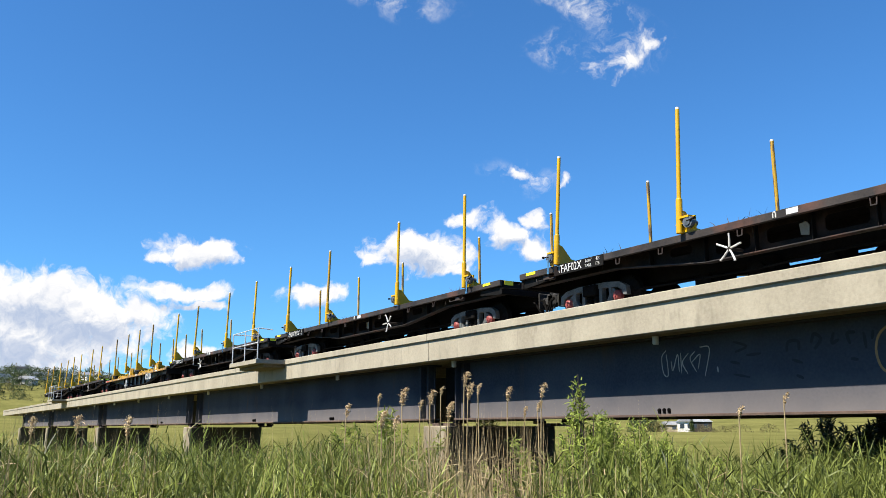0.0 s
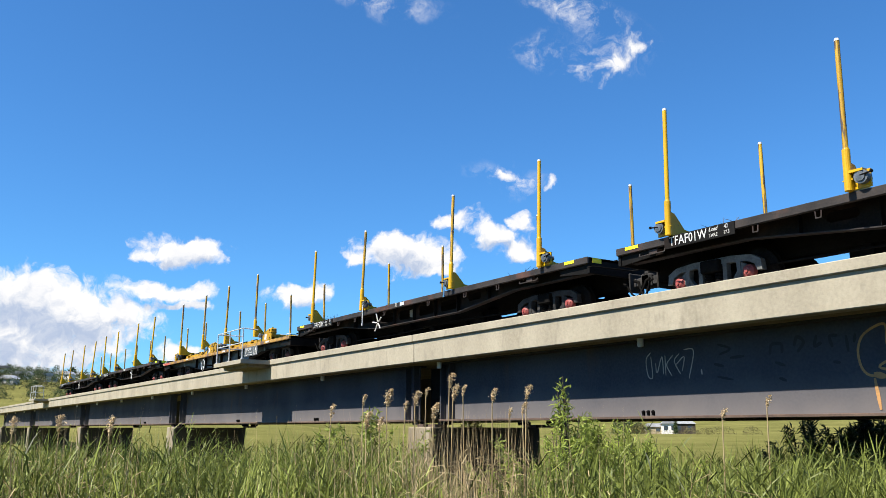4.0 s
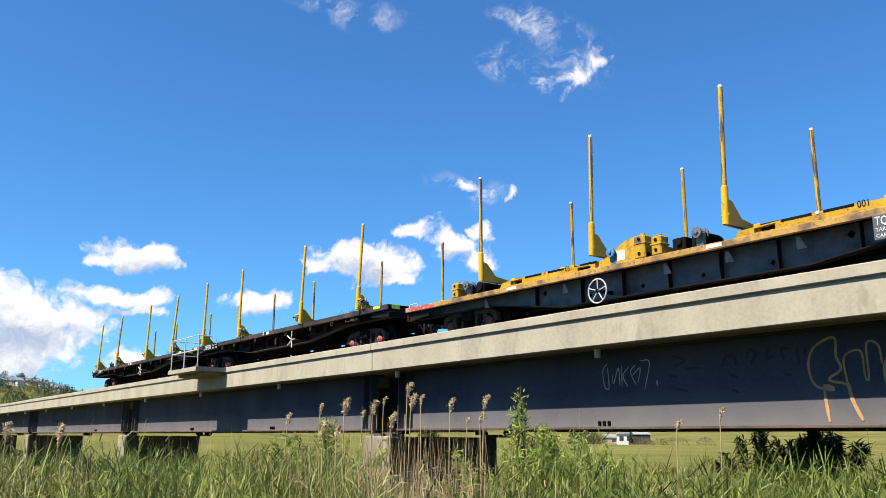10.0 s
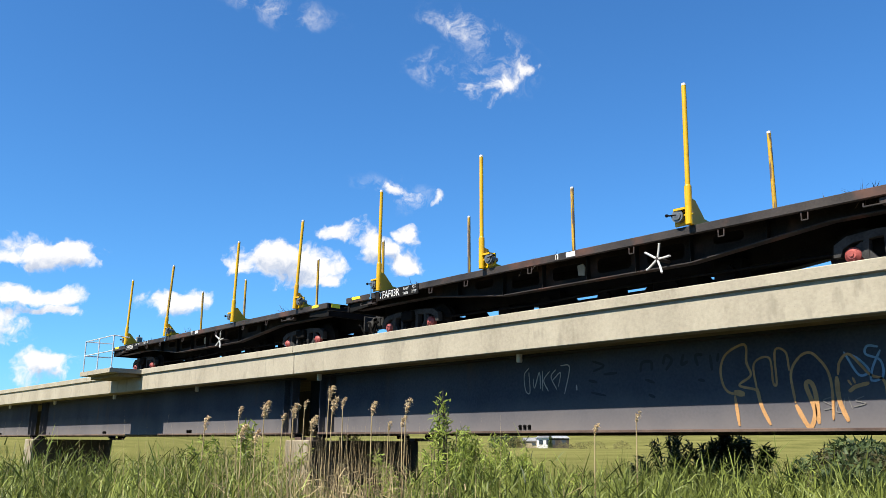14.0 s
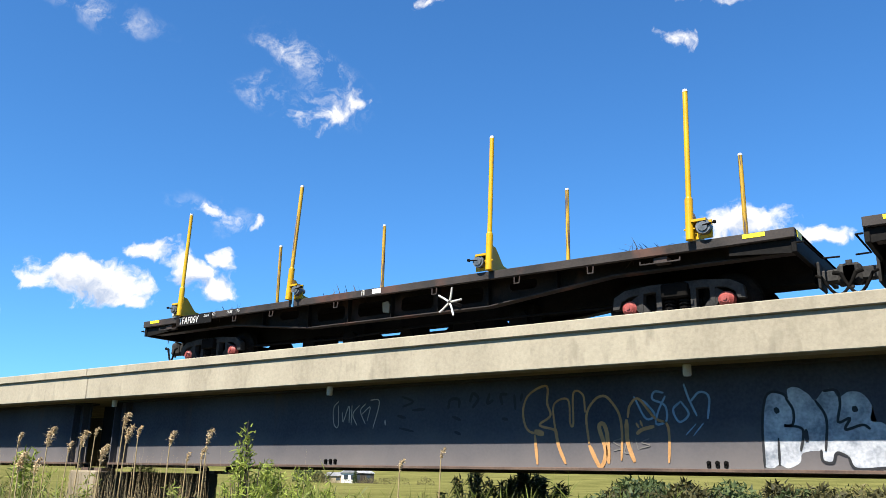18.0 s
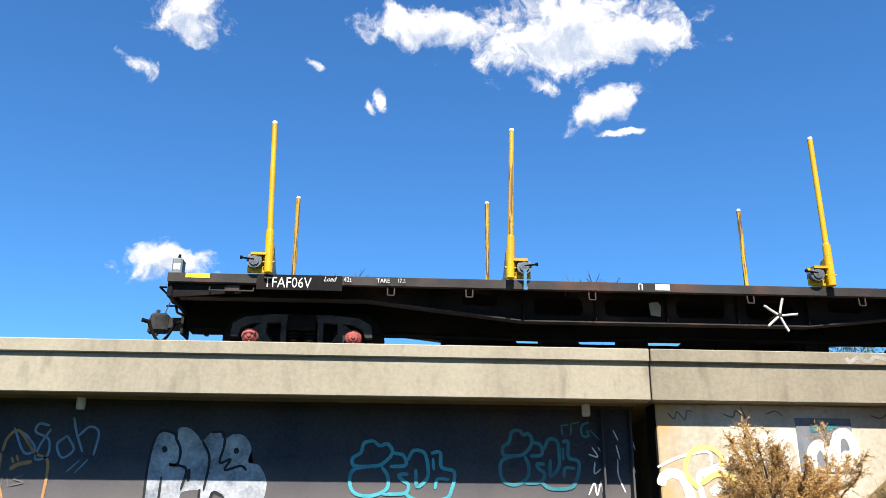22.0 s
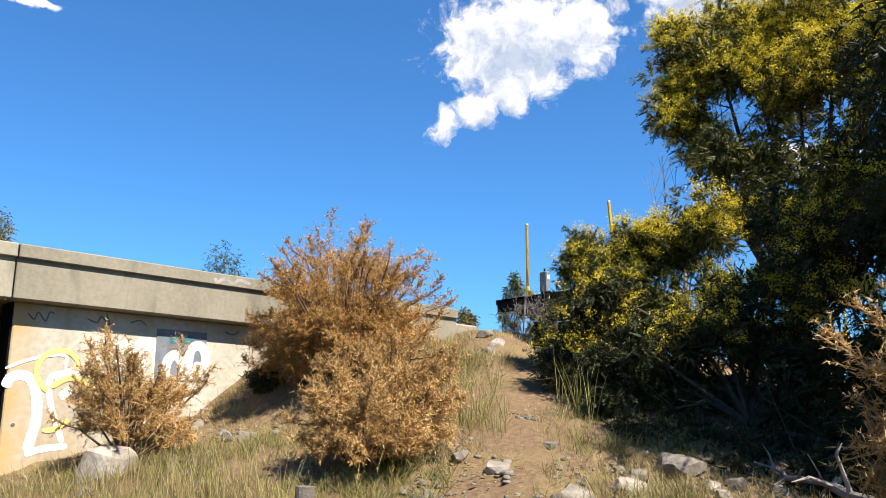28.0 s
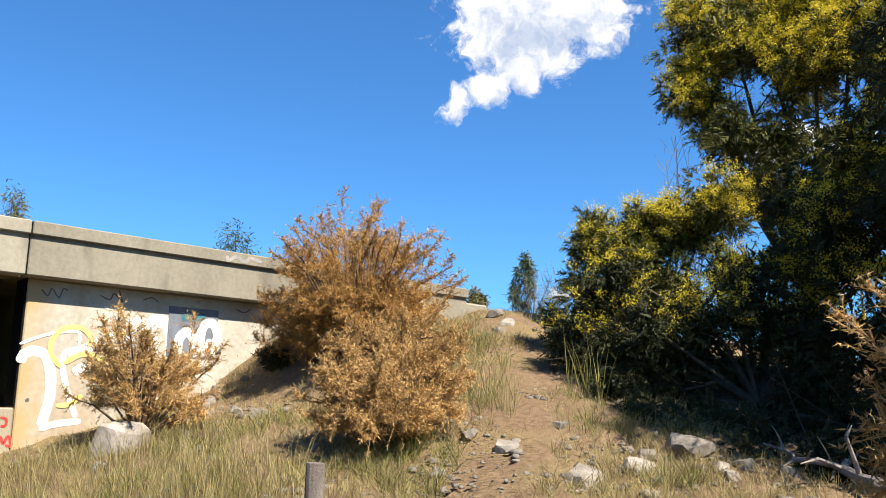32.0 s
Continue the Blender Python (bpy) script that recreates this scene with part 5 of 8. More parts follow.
def underframe(root, half, sill, web, flat=2.1, slope=4.35, trim=None, drop=0.0):
    trim = trim or sill
    """Deck, side sills, fish-bellied side girders and centre sill of a flat wagon."""
    bm = bmesh.new()
    box(bm, -half, half, -1.24, 1.24, 1.13 - drop, 1.175 - drop)
    part("deck", bm, UNDER, root)
    for s in (-1, 1):
        bm = bmesh.new()
        y0, y1 = sorted((s * 1.33, s * 1.25))
        box(bm, -half, half, y0, y1, (1.055 if not drop else 1.08) - drop, 1.19 - drop, 0.008)
        part("side_sill", bm, sill, root, "worn dark side sill")
        bm = bmesh.new()
        y = s * 0.97
        zt, zb, ze = 1.13 - drop, 0.68 - 1.2 * drop, 0.93 - drop
        xs = [-flat, -flat / 2, 0, flat / 2, flat]
        for a, b in zip(xs, xs[1:]):
            web_plate(bm, y, a, b, zb, zb, zt, ((a + b) / 2, 0.91, 0.36, 0.13) if trim is sill else ((a + b) / 2, 0.55, 0.05, 0.05))
        for k in (-1, 1):
            a, b = sorted((k * flat, k * slope))
            za, zz = (ze, zb) if k < 0 else (zb, ze)
            m = k * (flat + 0.62)
            mz = 0.985 - drop
            web_plate(bm, y, a, b, za, zz, zt, (m, mz, 0.26, 0.085) if trim is sill else (m, mz, 0.06, 0.06))
            web_plate(bm, y, *sorted((k * slope, k * (half - 0.1))), ze, ze, zt)
        g = part("side_girder", bm, web, root)
        bm = bmesh.new()
        line = [(-half + 0.1, ze), (-slope, ze), (-flat, zb), (flat, zb), (slope, ze), (half - 0.1, ze)]
        for a, b in zip(line, line[1:]):
            prism(bm, [(a[0], a[1] - 0.018), (b[0], b[1] - 0.018), (b[0], b[1]), (a[0], a[1])], y - 0.09, y + 0.09)
        part("bottom_flange", bm, SILL if trim is sill else BLACK, g)
        for x in (-3.4, -2.1, -1.05, 0, 1.05, 2.1, 3.4):
            if abs(x) < half - 1:
                zl = zb if abs(x) <= flat else zb + (ze - zb) * (abs(x) - flat) / (slope - flat)
                bm = bmesh.new()
                y0, y1 = sorted((y, y + s * 0.10))
                box(bm, x - 0.006, x + 0.006, y0, y1, zl, zt)
                part("stiffener", bm, BLACK, g)
    bm = bmesh.new()
    box(bm, -half + 0.05, half - 0.05, -0.22, 0.22, 0.66, 1.12 - drop)
    part("centre_sill", bm, UNDER, root)
    for s in (-1, 1):
        bm = bmesh.new()
        a, b = sorted((s * half, s * (half - 0.07)))
        box(bm, a, b, -1.28, 1.28, 0.86 - drop, 1.186 - drop, 0.008)
        prism(bm, [(s * (half - 0.07), 0.86 - drop), (s * (half - 0.9), 0.93 - drop), (s * (half - 0.9), 1.05 - drop), (s * (half - 0.07), 1.05 - drop)], -1.25, -1.22)
        part("headstock", bm, BLACK, root)
    # brake gear and pipes under the frame
    for x, w, z0, z1, y0, y1 in ((-1.45, 0.55, 0.30, 0.62, -0.55, 0.1), (-0.25, 0.42, 0.28, 0.6, -0.3, 0.3), (1.15, 0.9, 0.34, 0.62, -0.2, 0.4), (2.4, 0.5, 0.3, 0.66, -0.6, -0.1), (-2.9, 0.6, 0.36, 0.7, -0.2, 0.5)):
        bm = bmesh.new()
        rod(bm, (x, y0, (z0 + z1) / 2), (x, y1, (z0 + z1) / 2), (z1 - z0) * 0.5, None, 14)
        box(bm, x - w / 2, x + w / 2, y0 + 0.1, y1 - 0.1, z0 + 0.05, z1 + 0.1, 0.02)
        part("brake_gear", bm, UNDER, root)
    for y, z in ((-0.7, 0.5), (0.45, 0.42), (-0.3, 0.3)):
        bm = bmesh.new()
        bar(bm, [(-4.2, y, z), (-1.5, y, z - 0.04), (0.5, y, z + 0.03), (4.2, y, z)], 0.02, 6)
        part("brake_pipe", bm, UNDER, root)


def hooks(root, xs):
    for x in xs:
        bm = bmesh.new()
        bar(bm, [(-0.05, -1.3, 1.06), (-0.045, -1.31, 0.93), (0.045, -1.31, 0.93), (0.05, -1.3, 1.06)], 0.011, 6)
        shared("rope_hook", bm, SILL, root, pose(x, 0, 0))


def flat_wagon(code, load, tare, stakes, seed, variant, brake, plate=1.5):
    """Black log wagon: four pairs of yellow stakes, number board, star handbrake."""
    root = tagged(new("log_wagon"), "black flat log wagon with yellow stakes standing on two bogies", "wagon", "log wagons")
    half = 7.08
    rng = random.Random(seed)
    underframe(root, half, SILL, WEB)
    hooks(root, (-4.0, -2.9, -1.15, 1.15, 2.8, 4.1))
    for i, x in enumerate((-5.70, -2.33, 2.33, 5.70)):
        bolster(root, x)
        k = -1 if i % 2 == 0 else 1
        winch(root, x, k, (BLUE if (i + variant) % 4 == 1 else GALV if (variant == 3 and i == 1) else None))
        for y in (-1.41, 1.41):
            worn = y > 0 or (i == 1 and variant % 2 == 0) or (variant == 3 and i in (1, 2))
            lean, tilt = stakes[i] if y < 0 else (0.2, 0.3)
            stake(root, x, y, lean, tilt, YELW if worn else YEL, seed * 10 + i + (5 if y > 0 else 0))
    # number board with its white letters
    bm = bmesh.new()
    box(bm, -5.86, -5.86 + plate, -1.352, -1.332, 0.965, 1.186, 0.004)
    board = part("number_board", bm, BLACK, root, "black number board with white stencilled letters")
    board_text(board, code, load, tare, plate)
    # marker tapes
    for x, w, mt in ((-6.67, 0.33, YTAPE), (6.55, 0.3, LIME if variant == 1 else YTAPE), (0.25, 0.0, WHITE)):
        if w:
            bm = bmesh.new()
            box(bm, x - w / 2, x + w / 2, -1.336, -1.331, 1.12, 1.18)
            part("reflector", bm, mt, root)
    bm = bmesh.new()
    box(bm, half, half + 0.004, -1.2, -0.95, 1.08, 1.18)
    part("reflector", bm, LIME if variant == 1 else YTAPE, root)
    bm = bmesh.new()
    box(bm, -0.24, -0.03, -1.336, -1.331, 1.085, 1.175)
    part("data_plate", bm, WHITE, root, "white data plate")
    bm = bmesh.new()
    bar(bm, [(-0.48, -1.335, 1.08), (-0.48, -1.335, 1.16), (-0.455, -1.335, 1.18), (-0.43, -1.335, 1.16), (-0.43, -1.335, 1.08)], 0.011, 5)
    part("marking", bm, DULLW, root)
    bm = bmesh.new()
    prism(bm, [(-0.23, 0.80), (-0.09, 0.78), (-0.07, 0.93), (-0.12, 1.0), (-0.25, 0.98)], -1.02, -1.0)
    part("tag_plate", bm, surface("dull_plate", (0.16, 0.14, 0.10), (0.26, 0.22, 0.16), 6, 40, 0.7) if "dull_plate" not in bpy.data.materials else bpy.data.materials["dull_plate"], root)
    # star handbrake
    bm = bmesh.new()
    rod(bm, (0, 0, 0), (0, 0.32, 0), 0.03, None, 8)
    rod(bm, (0, -0.02, 0), (0, 0.03, 0), 0.045, None, 10)
    hb = shared("handbrake_hub", bm, SILL, root, pose(brake, -1.35, 0.745, 0, rng.uniform(0, 70) + 36, 0))
    for k in range(5):
        a = k * 2 * math.pi / 5
        bm = bmesh.new()
        bar(bm, [(0.03 * math.cos(a), -0.01, 0.03 * math.sin(a)), (0.15 * math.cos(a), -0.015, 0.15 * math.sin(a)), (0.255 * math.cos(a), -0.035, 0.255 * math.sin(a))], 0.018, 8)
        part("handbrake_spoke", bm, DULLW if k % 3 else WHITE, hb, "white painted spoke")
    # foot step irons, stowed bits of bark on the deck
    for x in (-6.2, 5.2):
        bm = bmesh.new()
        bar(bm, [(-0.3, -1.3, 1.0), (-0.3, -1.31, 0.95), (0.3, -1.31, 0.95), (0.3, -1.3, 1.0)], 0.012, 6)
        box(bm, -0.1, 0.1, -1.28, -1.1, 0.96, 1.04)
        shared("step_iron", bm, SILL, root, pose(x, 0, 0))
    g = np.random.default_rng(seed)
    n = 150
    base = np.stack([g.choice([-4.6, 4.9, 4.9, -1.2], n) + g.normal(size=n) * 0.24, g.uniform(-1.25, -0.9, n), np.full(n, 1.185)], 1)
    v, f = strips(g, base, sphere_ways(g, n, 0.35), g.uniform(0.08, 0.3, n), 0.016, 0.15, 2)
    raw("bark_litter", v, f, BARK, root)["kind"] = "stuff"
    coupler(root, half, 1)
    coupler(root, -half, -1)
    for x in (-5.25, 5.25):
        add_bogie(root, x, REDCAP, PALECAST if variant in (2, 5) else None)
    return root


def board_text(board, code, load, tare, plate):
    if plate < 1.3:
        lettering(code, 0.215, WHITE, board, facing(-5.76, -1.354, 1.0), squeeze=0.80)
        lettering("Load", 0.10, WHITE, board, facing(-4.94, -1.354, 1.10), squeeze=0.85, shear=0.35)
        lettering(load, 0.10, WHITE, board, facing(-4.66, -1.354, 1.10), squeeze=0.8)
        lettering("TARE", 0.085, WHITE, board, facing(-4.2, -1.354, 1.10), squeeze=0.9)
        lettering(tare, 0.09, WHITE, board, facing(-3.92, -1.354, 1.10), squeeze=0.8)
        return
    lettering(code, 0.235, WHITE, board, facing(-5.74, -1.354, 1.005), squeeze=0.82)
    lettering("Load", 0.10, WHITE, board, facing(-4.88, -1.354, 1.10), squeeze=0.9, shear=0.35)
    lettering(load, 0.10, WHITE, board, facing(-4.56, -1.354, 1.10), squeeze=0.8)
    lettering("TARE", 0.085, WHITE, board, facing(-4.88, -1.354, 1.0), squeeze=0.9)
    lettering(tare, 0.09, WHITE, board, facing(-4.58, -1.354, 1.0), squeeze=0.8)


def yellow_wagon():
    """Blue-grey wagon with a yellow stake cradle on its deck."""
    root = tagged(new("log_wagon"), "blue-grey log wagon with yellow stake cradle and worn sill", "wagon", "log wagons")
    half = 7.84
    underframe(root, half, YELD, BLUEG, 2.6, 4.9, BLACK, 0.225)
    B = 0.967                       # top of the sill
    for i, x in enumerate((-4.76, -1.46, 1.46, 4.76)):
        bolster(root, x)
        for y in (-1.41, 1.41):
            stake(root, x, y, (-1.3, 0.5, 0.9, -1.1)[i] if y < 0 else 0.3, 0.9, YELW, 70 + i + (5 if y > 0 else 0))
        bm = bmesh.new()
        rod(bm, (0, -1.26, 0.12), (0, -1.06, 0.12), 0.06, None, 12)
        rod(bm, (0, -1.28, 0.12), (0, -1.25, 0.12), 0.095, None, 16)
        rod(bm, (0, -1.08, 0.12), (0, -1.05, 0.12), 0.095, None, 16)
        rod(bm, (0, -1.31, 0.12), (0, -1.28, 0.12), 0.035, None, 8)
        box(bm, -0.07, 0.07, -1.20, -1.10, -0.10, 0.12, 0.01)
        shared("strap_drum", bm, WINCH if i != 1 else BLUE, root, pose(x + (0.42 if i % 2 else -0.6), -0.10, STAKE_Z - 0.12))
    # two cradles: long side rails, a raised hump before the front tower, a low rear tower
    for x0, x1, num in ((-5.95, -0.28, "031"), (-0.14, 6.15, "001")):
        for y in (-1.22, 1.22):
            yo = 0.05
            m = (x0 + x1) / 2
            rail = [(x0, 0), (x1, 0), (x1, 0.10), (x1 - 1.0, 0.06), (x1 - 1.5, 0.10), (x1 - 1.9, 0.12), (m + 0.5, 0.17), (m - 0.1, 0.20), (m - 0.9, 0.16), (x0 + 1.72, 0.10), (x0 + 1.66, -0.13), (x0, -0.15)]
            def crest(x):
                pts = sorted(rail[2:])
                return float(np.interp(x, [p[0] for p in pts], [p[1] for p in pts])) * 0.42 + 1.035
            g1, g2 = x0 + 2.0, x1 - (2.15 if num == "001" else 1.70)       # open bays with a thin top chord
            bm = bmesh.new()
            stops = [x0, x0 + 1.66, x0 + 1.72, g1, g1 + 0.36, m - 0.4, m + 0.1, m + 0.5, g2, g2 + 0.34, x1 - 1.2, x1 - 1.0, x1]
            for a, b in zip(stops, stops[1:]):
                low = B if a not in (g1, g2) else None
                if low is None:
                    prism(bm, [(a, crest(a) - 0.022), (b, crest(b) - 0.022), (b, crest(b)), (a, crest(a))], y - yo, y + yo)
                    prism(bm, [(a, B), (b, B), (b, B + 0.03), (a, B + 0.03)], y - yo, y + yo)
                else:
                    prism(bm, [(a, low), (b, low), (b, crest(b)), (a, crest(a))], y - yo, y + yo)
            bmesh.ops.remove_doubles(bm, verts=bm.verts[:], dist=1e-4)
            r = part("cradle_rail", bm, YELR, root, "yellow side rail of the stake cradle")
            # Black plates added behind the bays for the shade in the openings.
            for a in (g1, g2):
                bm = bmesh.new()
                box(bm, a - 0.05, a + 0.41, y + (0.06 if y < 0 else -0.07), y + (0.07 if y < 0 else -0.06), B, B + 0.18)
                part("bay_plate", bm, UNDER, r)
            hump = [(x1 - 1.22, 0.0), (x1 - 1.22, 0.11), (x1 - 1.06, 0.12), (x1 - 0.90, 0.17), (x1 - 0.74, 0.26), (x1 - 0.58, 0.345), (x1 - 0.42, 0.40), (x1 - 0.24, 0.42), (x1 - 0.24, 0.0)]
            bm = bmesh.new()
            prism(bm, [(a, b + B) for a, b in hump], y - yo * 1.4, y + yo * 1.4)
            part("cradle_hump", bm, YELR, r)
            if y < 0:
                for a, b in ((g1 + 0.46, g1 + 0.96), (g1 + 1.14, g1 + 1.60)):
                    bm = bmesh.new()
                    box(bm, a, b, y - yo - 0.004, y - yo, STAKE_Z - 0.115, STAKE_Z - 0.075)
                    part("marking", bm, UNDER, r)
                bm = bmesh.new()
                rod(bm, (g1 + 1.05, y - yo - 0.006, STAKE_Z - 0.09), (g1 + 1.05, y - yo, STAKE_Z - 0.09), 0.028, None, 12)
                part("marking", bm, DULLW if num == "001" else REDCAP, r)
                lettering(num, 0.15, UNDER, r, facing(g1 + 1.64, y - yo - 0.004, STAKE_Z - 0.155), squeeze=0.85)
                bm = bmesh.new()
                box(bm, x1 - 0.68, x1 - 0.48, y - yo * 1.4 - 0.004, y - yo * 1.4, B + 0.05, B + 0.24)
                part("worn_patch", bm, DULLW, r)
        for a, b, h in ((x1 - 0.25, x1, 0.42), (x0, x0 + 0.22, 0.34)):
            bm = bmesh.new()
            box(bm, a + 0.03, b - 0.03, -1.2, 1.2, B, B + h * 0.5, 0.015)
            for y in (-1.21, 1.21):
                box(bm, a, b, y - 0.11, y + 0.11, B, B + h, 0.02)
                box(bm, a - 0.012, b + 0.012, y - 0.12, y + 0.12, B + h - 0.16, B + h - 0.13, 0.006)
                rod(bm, ((a + b) / 2, y, B + h - 0.01), ((a + b) / 2, y, B + h + 0.05), 0.028, None, 8)
                rod(bm, ((a + b) / 2 - 0.05, y, B + h + 0.04), ((a + b) / 2 + 0.05, y, B + h + 0.04), 0.012, None, 6)
            t = part("cradle_tower", bm, YELR, root, "yellow end tower of the stake cradle")
            for z in (0.09, h - 0.07):
                bm = bmesh.new()
                rod(bm, ((a + b) / 2, -1.335, B + z), ((a + b) / 2, -1.30, B + z), 0.03, None, 10)
                part("clamp_hole", bm, UNDER, t)
        for x in (x0 + 0.55, x0 + 0.95):
            bm = bmesh.new()
            rod(bm, (x, -1.28, B + 0.16), (x, -0.7, B + 0.16), 0.10 if x > x0 + 0.7 else 0.06, None, 14)
            box(bm, x - 0.16, x + 0.12, -1.24, -0.8, B, B + 0.24, 0.02)
            part("ratchet_gear", bm, UNDER, root)
        for x in (x0 + 2.0, m + 0.9, x1 - 2.2):
            bm = bmesh.new()
            box(bm, x - 0.06, x + 0.06, -1.2, 1.2, B, B + 0.19, 0.01)
            part("cradle_cross_beam", bm, YEL, root)
    # number board
    bm = bmesh.new()
    box(bm, 3.75, 5.07, -1.40, -1.36, 0.50, 0.845, 0.004)
    board = part("number_board", bm, surface("slate_board", (0.045, 0.05, 0.055), (0.075, 0.08, 0.085), 3, 30, 0.5), root, "slate grey number board with white letters and triangle")
    lettering("TQMF 004-P", 0.175, WHITE, board, facing(3.78, -1.403, 0.70), squeeze=0.72)
    lettering("TARE", 0.075, WHITE, board, facing(3.78, -1.403, 0.615))
    lettering("19.7t", 0.075, WHITE, board, facing(4.20, -1.403, 0.615))
    lettering("CAPACITY", 0.075, WHITE, board, facing(3.78, -1.403, 0.53))
    lettering("52.3t", 0.075, WHITE, board, facing(4.20, -1.403, 0.53))
    for z in (0.615, 0.53):
        bm = bmesh.new()
        box(bm, 4.38, 4.58, -1.405, -1.4, z + 0.008, z + 0.03)
        part("marking", bm, WHITE, board)
    bm = bmesh.new()
    bar(bm, [(4.74, -1.403, 0.53), (5.04, -1.403, 0.53), (5.04, -1.403, 0.82), (4.74, -1.403, 0.82), (4.74, -1.403, 0.53)], 0.008, 4)
    bar(bm, [(4.78, -1.403, 0.56), (5.0, -1.403, 0.56), (4.89, -1.403, 0.78), (4.78, -1.403, 0.56)], 0.010, 4)
    part("marking", bm, WHITE, board)
    lettering("A", 0.08, WHITE, board, facing(4.863, -1.404, 0.585))
    # spoked handwheel
    bm = bmesh.new()
    n = 28
    ring = [(0.225 * math.cos(2 * math.pi * k / n), 0, 0.225 * math.sin(2 * math.pi * k / n)) for k in range(n + 1)]
    bar(bm, ring, 0.013, 6)
    hw = part("handwheel", bm, GALV, root, "pale spoked brake handwheel")
    hw.matrix_basis = pose(-1.40, -1.36, 0.52)
    for k in range(5):
        a = k * 2 * math.pi / 5 + 0.3
        bm = bmesh.new()
        rod(bm, (0, 0.01, 0), (0.225 * math.cos(a), 0, 0.225 * math.sin(a)), 0.011, None, 6)
        part("spoke", bm, GALV, hw)
    bm = bmesh.new()
    rod(bm, (0, -0.02, 0), (0, 0.4, 0), 0.035, None, 10)
    part("hub", bm, UNDER, hw)
    # bright gusset plates, sprayed end and end rails
    for x in (-5.0, -2.55, -0.05, 1.2, 2.45, 5.0):
        bm = bmesh.new()
        prism(bm, [(x, 0.65), (x + 0.16, 0.65), (x + 0.06, 0.84), (x, 0.84)], -1.12, -1.108)
        part("gusset", bm, GREY, root)
    bm = bmesh.new()
    box(bm, -7.83, -6.55, -1.338, -1.332, 0.86, 0.961)
    panel = part("end_panel", bm, surface("grey_primer", (0.20, 0.16, 0.11), (0.44, 0.38, 0.29), 4, 40, 0.7, spots=((0.10, 0.07, 0.05), 5, 0.5, 0.65)), root, "pale sill end sprayed with red scribble")
    STROKES["scribble"] = [(0.026, ((-7.75, 0.886), (-7.6, 0.954), (-7.55, 0.865), (-7.45, 0.954), (-7.36, 0.865), (-7.24, 0.954), (-7.16, 0.865), (-7.04, 0.954), (-6.96, 0.865), (-6.86, 0.954), (-6.74, 0.865), (-6.62, 0.949))), (0.02, ((-7.78, 0.938), (-7.4, 0.907), (-7.0, 0.928), (-6.6, 0.886))), (0.022, ((-7.7, 0.949), (-7.62, 0.875), (-7.5, 0.949), (-7.4, 0.865), (-7.32, 0.949), (-7.2, 0.875), (-7.1, 0.954), (-7.0, 0.865), (-6.9, 0.949), (-6.8, 0.875), (-6.68, 0.949))),
                           (0.018, ((-7.65, 0.865), (-7.45, 0.917), (-7.25, 0.865), (-7.05, 0.928), (-6.85, 0.865), (-6.65, 0.907)))]
    lay("scribble", PAINTS["red"], -1.335, panel)
    for s in (-1, 1):
        bm = bmesh.new()
        bar(bm, [(s * (half - 0.05), -1.25, 0.96), (s * (half - 0.05), -1.25, 1.04), (s * (half - 0.4), -1.25, 1.06), (s * (half - 0.4), -1.25, 0.96)], 0.015)
        part("grab_rail", bm, GALV, root)
    for x in (5.7, 1.0, -4.0):
        bm = bmesh.new()
        box(bm, x, x + 0.3, -1.336, -1.331, 0.885, 0.945)
        part("reflector", bm, WHITE, root)
    coupler(root, half, 1)
    coupler(root, -half, -1)
    for x in (-5.9, 5.9):
        add_bogie(root, x, DULLCAP)
    return root


def end_marker(root):
    """End-of-train box on the last coupler."""
    bm = bmesh.new()
    box(bm, -0.075, 0.075, -0.11, 0.11, 0.02, 0.52, 0.02)
    e = part("end_of_train_box", bm, GREY, root, "grey end-of-train telemetry box with aerial")
    e.matrix_basis = pose(-7.2, -0.35, 1.16)
    bm = bmesh.new()
    rod(bm, (0, 0, 0.5), (0, 0, 0.60), 0.028, 0.02, 10)
    part("aerial", bm, UNDER, e)
    bm = bmesh.new()
    box(bm, -0.05, 0.05, -0.114, -0.108, 0.33, 0.43)
    part("panel", bm, DULLW, e)
    bm = bmesh.new()
    box(bm, -0.06, 0.06, -0.09, 0.09, -0.16, 0.04, 0.02)
    bar(bm, [(0, 0, -0.1), (0.05, 0, -0.3), (0.16, 0.05, -0.34)], 0.02)
    part("clamp", bm, UNDER, e)
    bm = bmesh.new()
    bar(bm, [(0.02, -0.12, -0.05), (-0.04, -0.14, -0.2), (-0.09, -0.12, -0.34)], 0.008, 5)
    part("chain", bm, WINCH, e)


WAGONS = [
    flat_wagon("TFAF06V", "42t", "17.5", ((-1.9, 2.7), (2.0, 2.4), (0.3, 1.2), (0.2, 2.9)), 11, 0, 1.52, 1.18),
    flat_wagon("TFAF03R", "42T", "17.5T", ((-0.1, 0.8), (-1.3, 1.0), (0.3, 1.5), (1.4, 1.6)), 12, 1, 1.68),
    yellow_wagon(),
    flat_wagon("TFAF07H", "42t", "17.5", ((-0.6, 1.8), (1.4, 1.8), (0.3, 1.8), (0.2, 1.5)), 14, 3, -1.41),
    flat_wagon("TFAF01W", "42", "17.5", ((0.3, 1.5), (0.2, 1.6), (-0.2, 1.6), (-0.2, 1.6)), 15, 2, 1.75),
    flat_wagon("TFAF02X", "42t", "17.5", ((1.2, 2.8), (0.5, 2.8), (0.2, 2), (0.2, 2)), 16, 5, -1.34)]
end_marker(WAGONS[0])
OFFSETS = (5.70, 20.67, 36.43, 52.0, 66.95, 81.85)
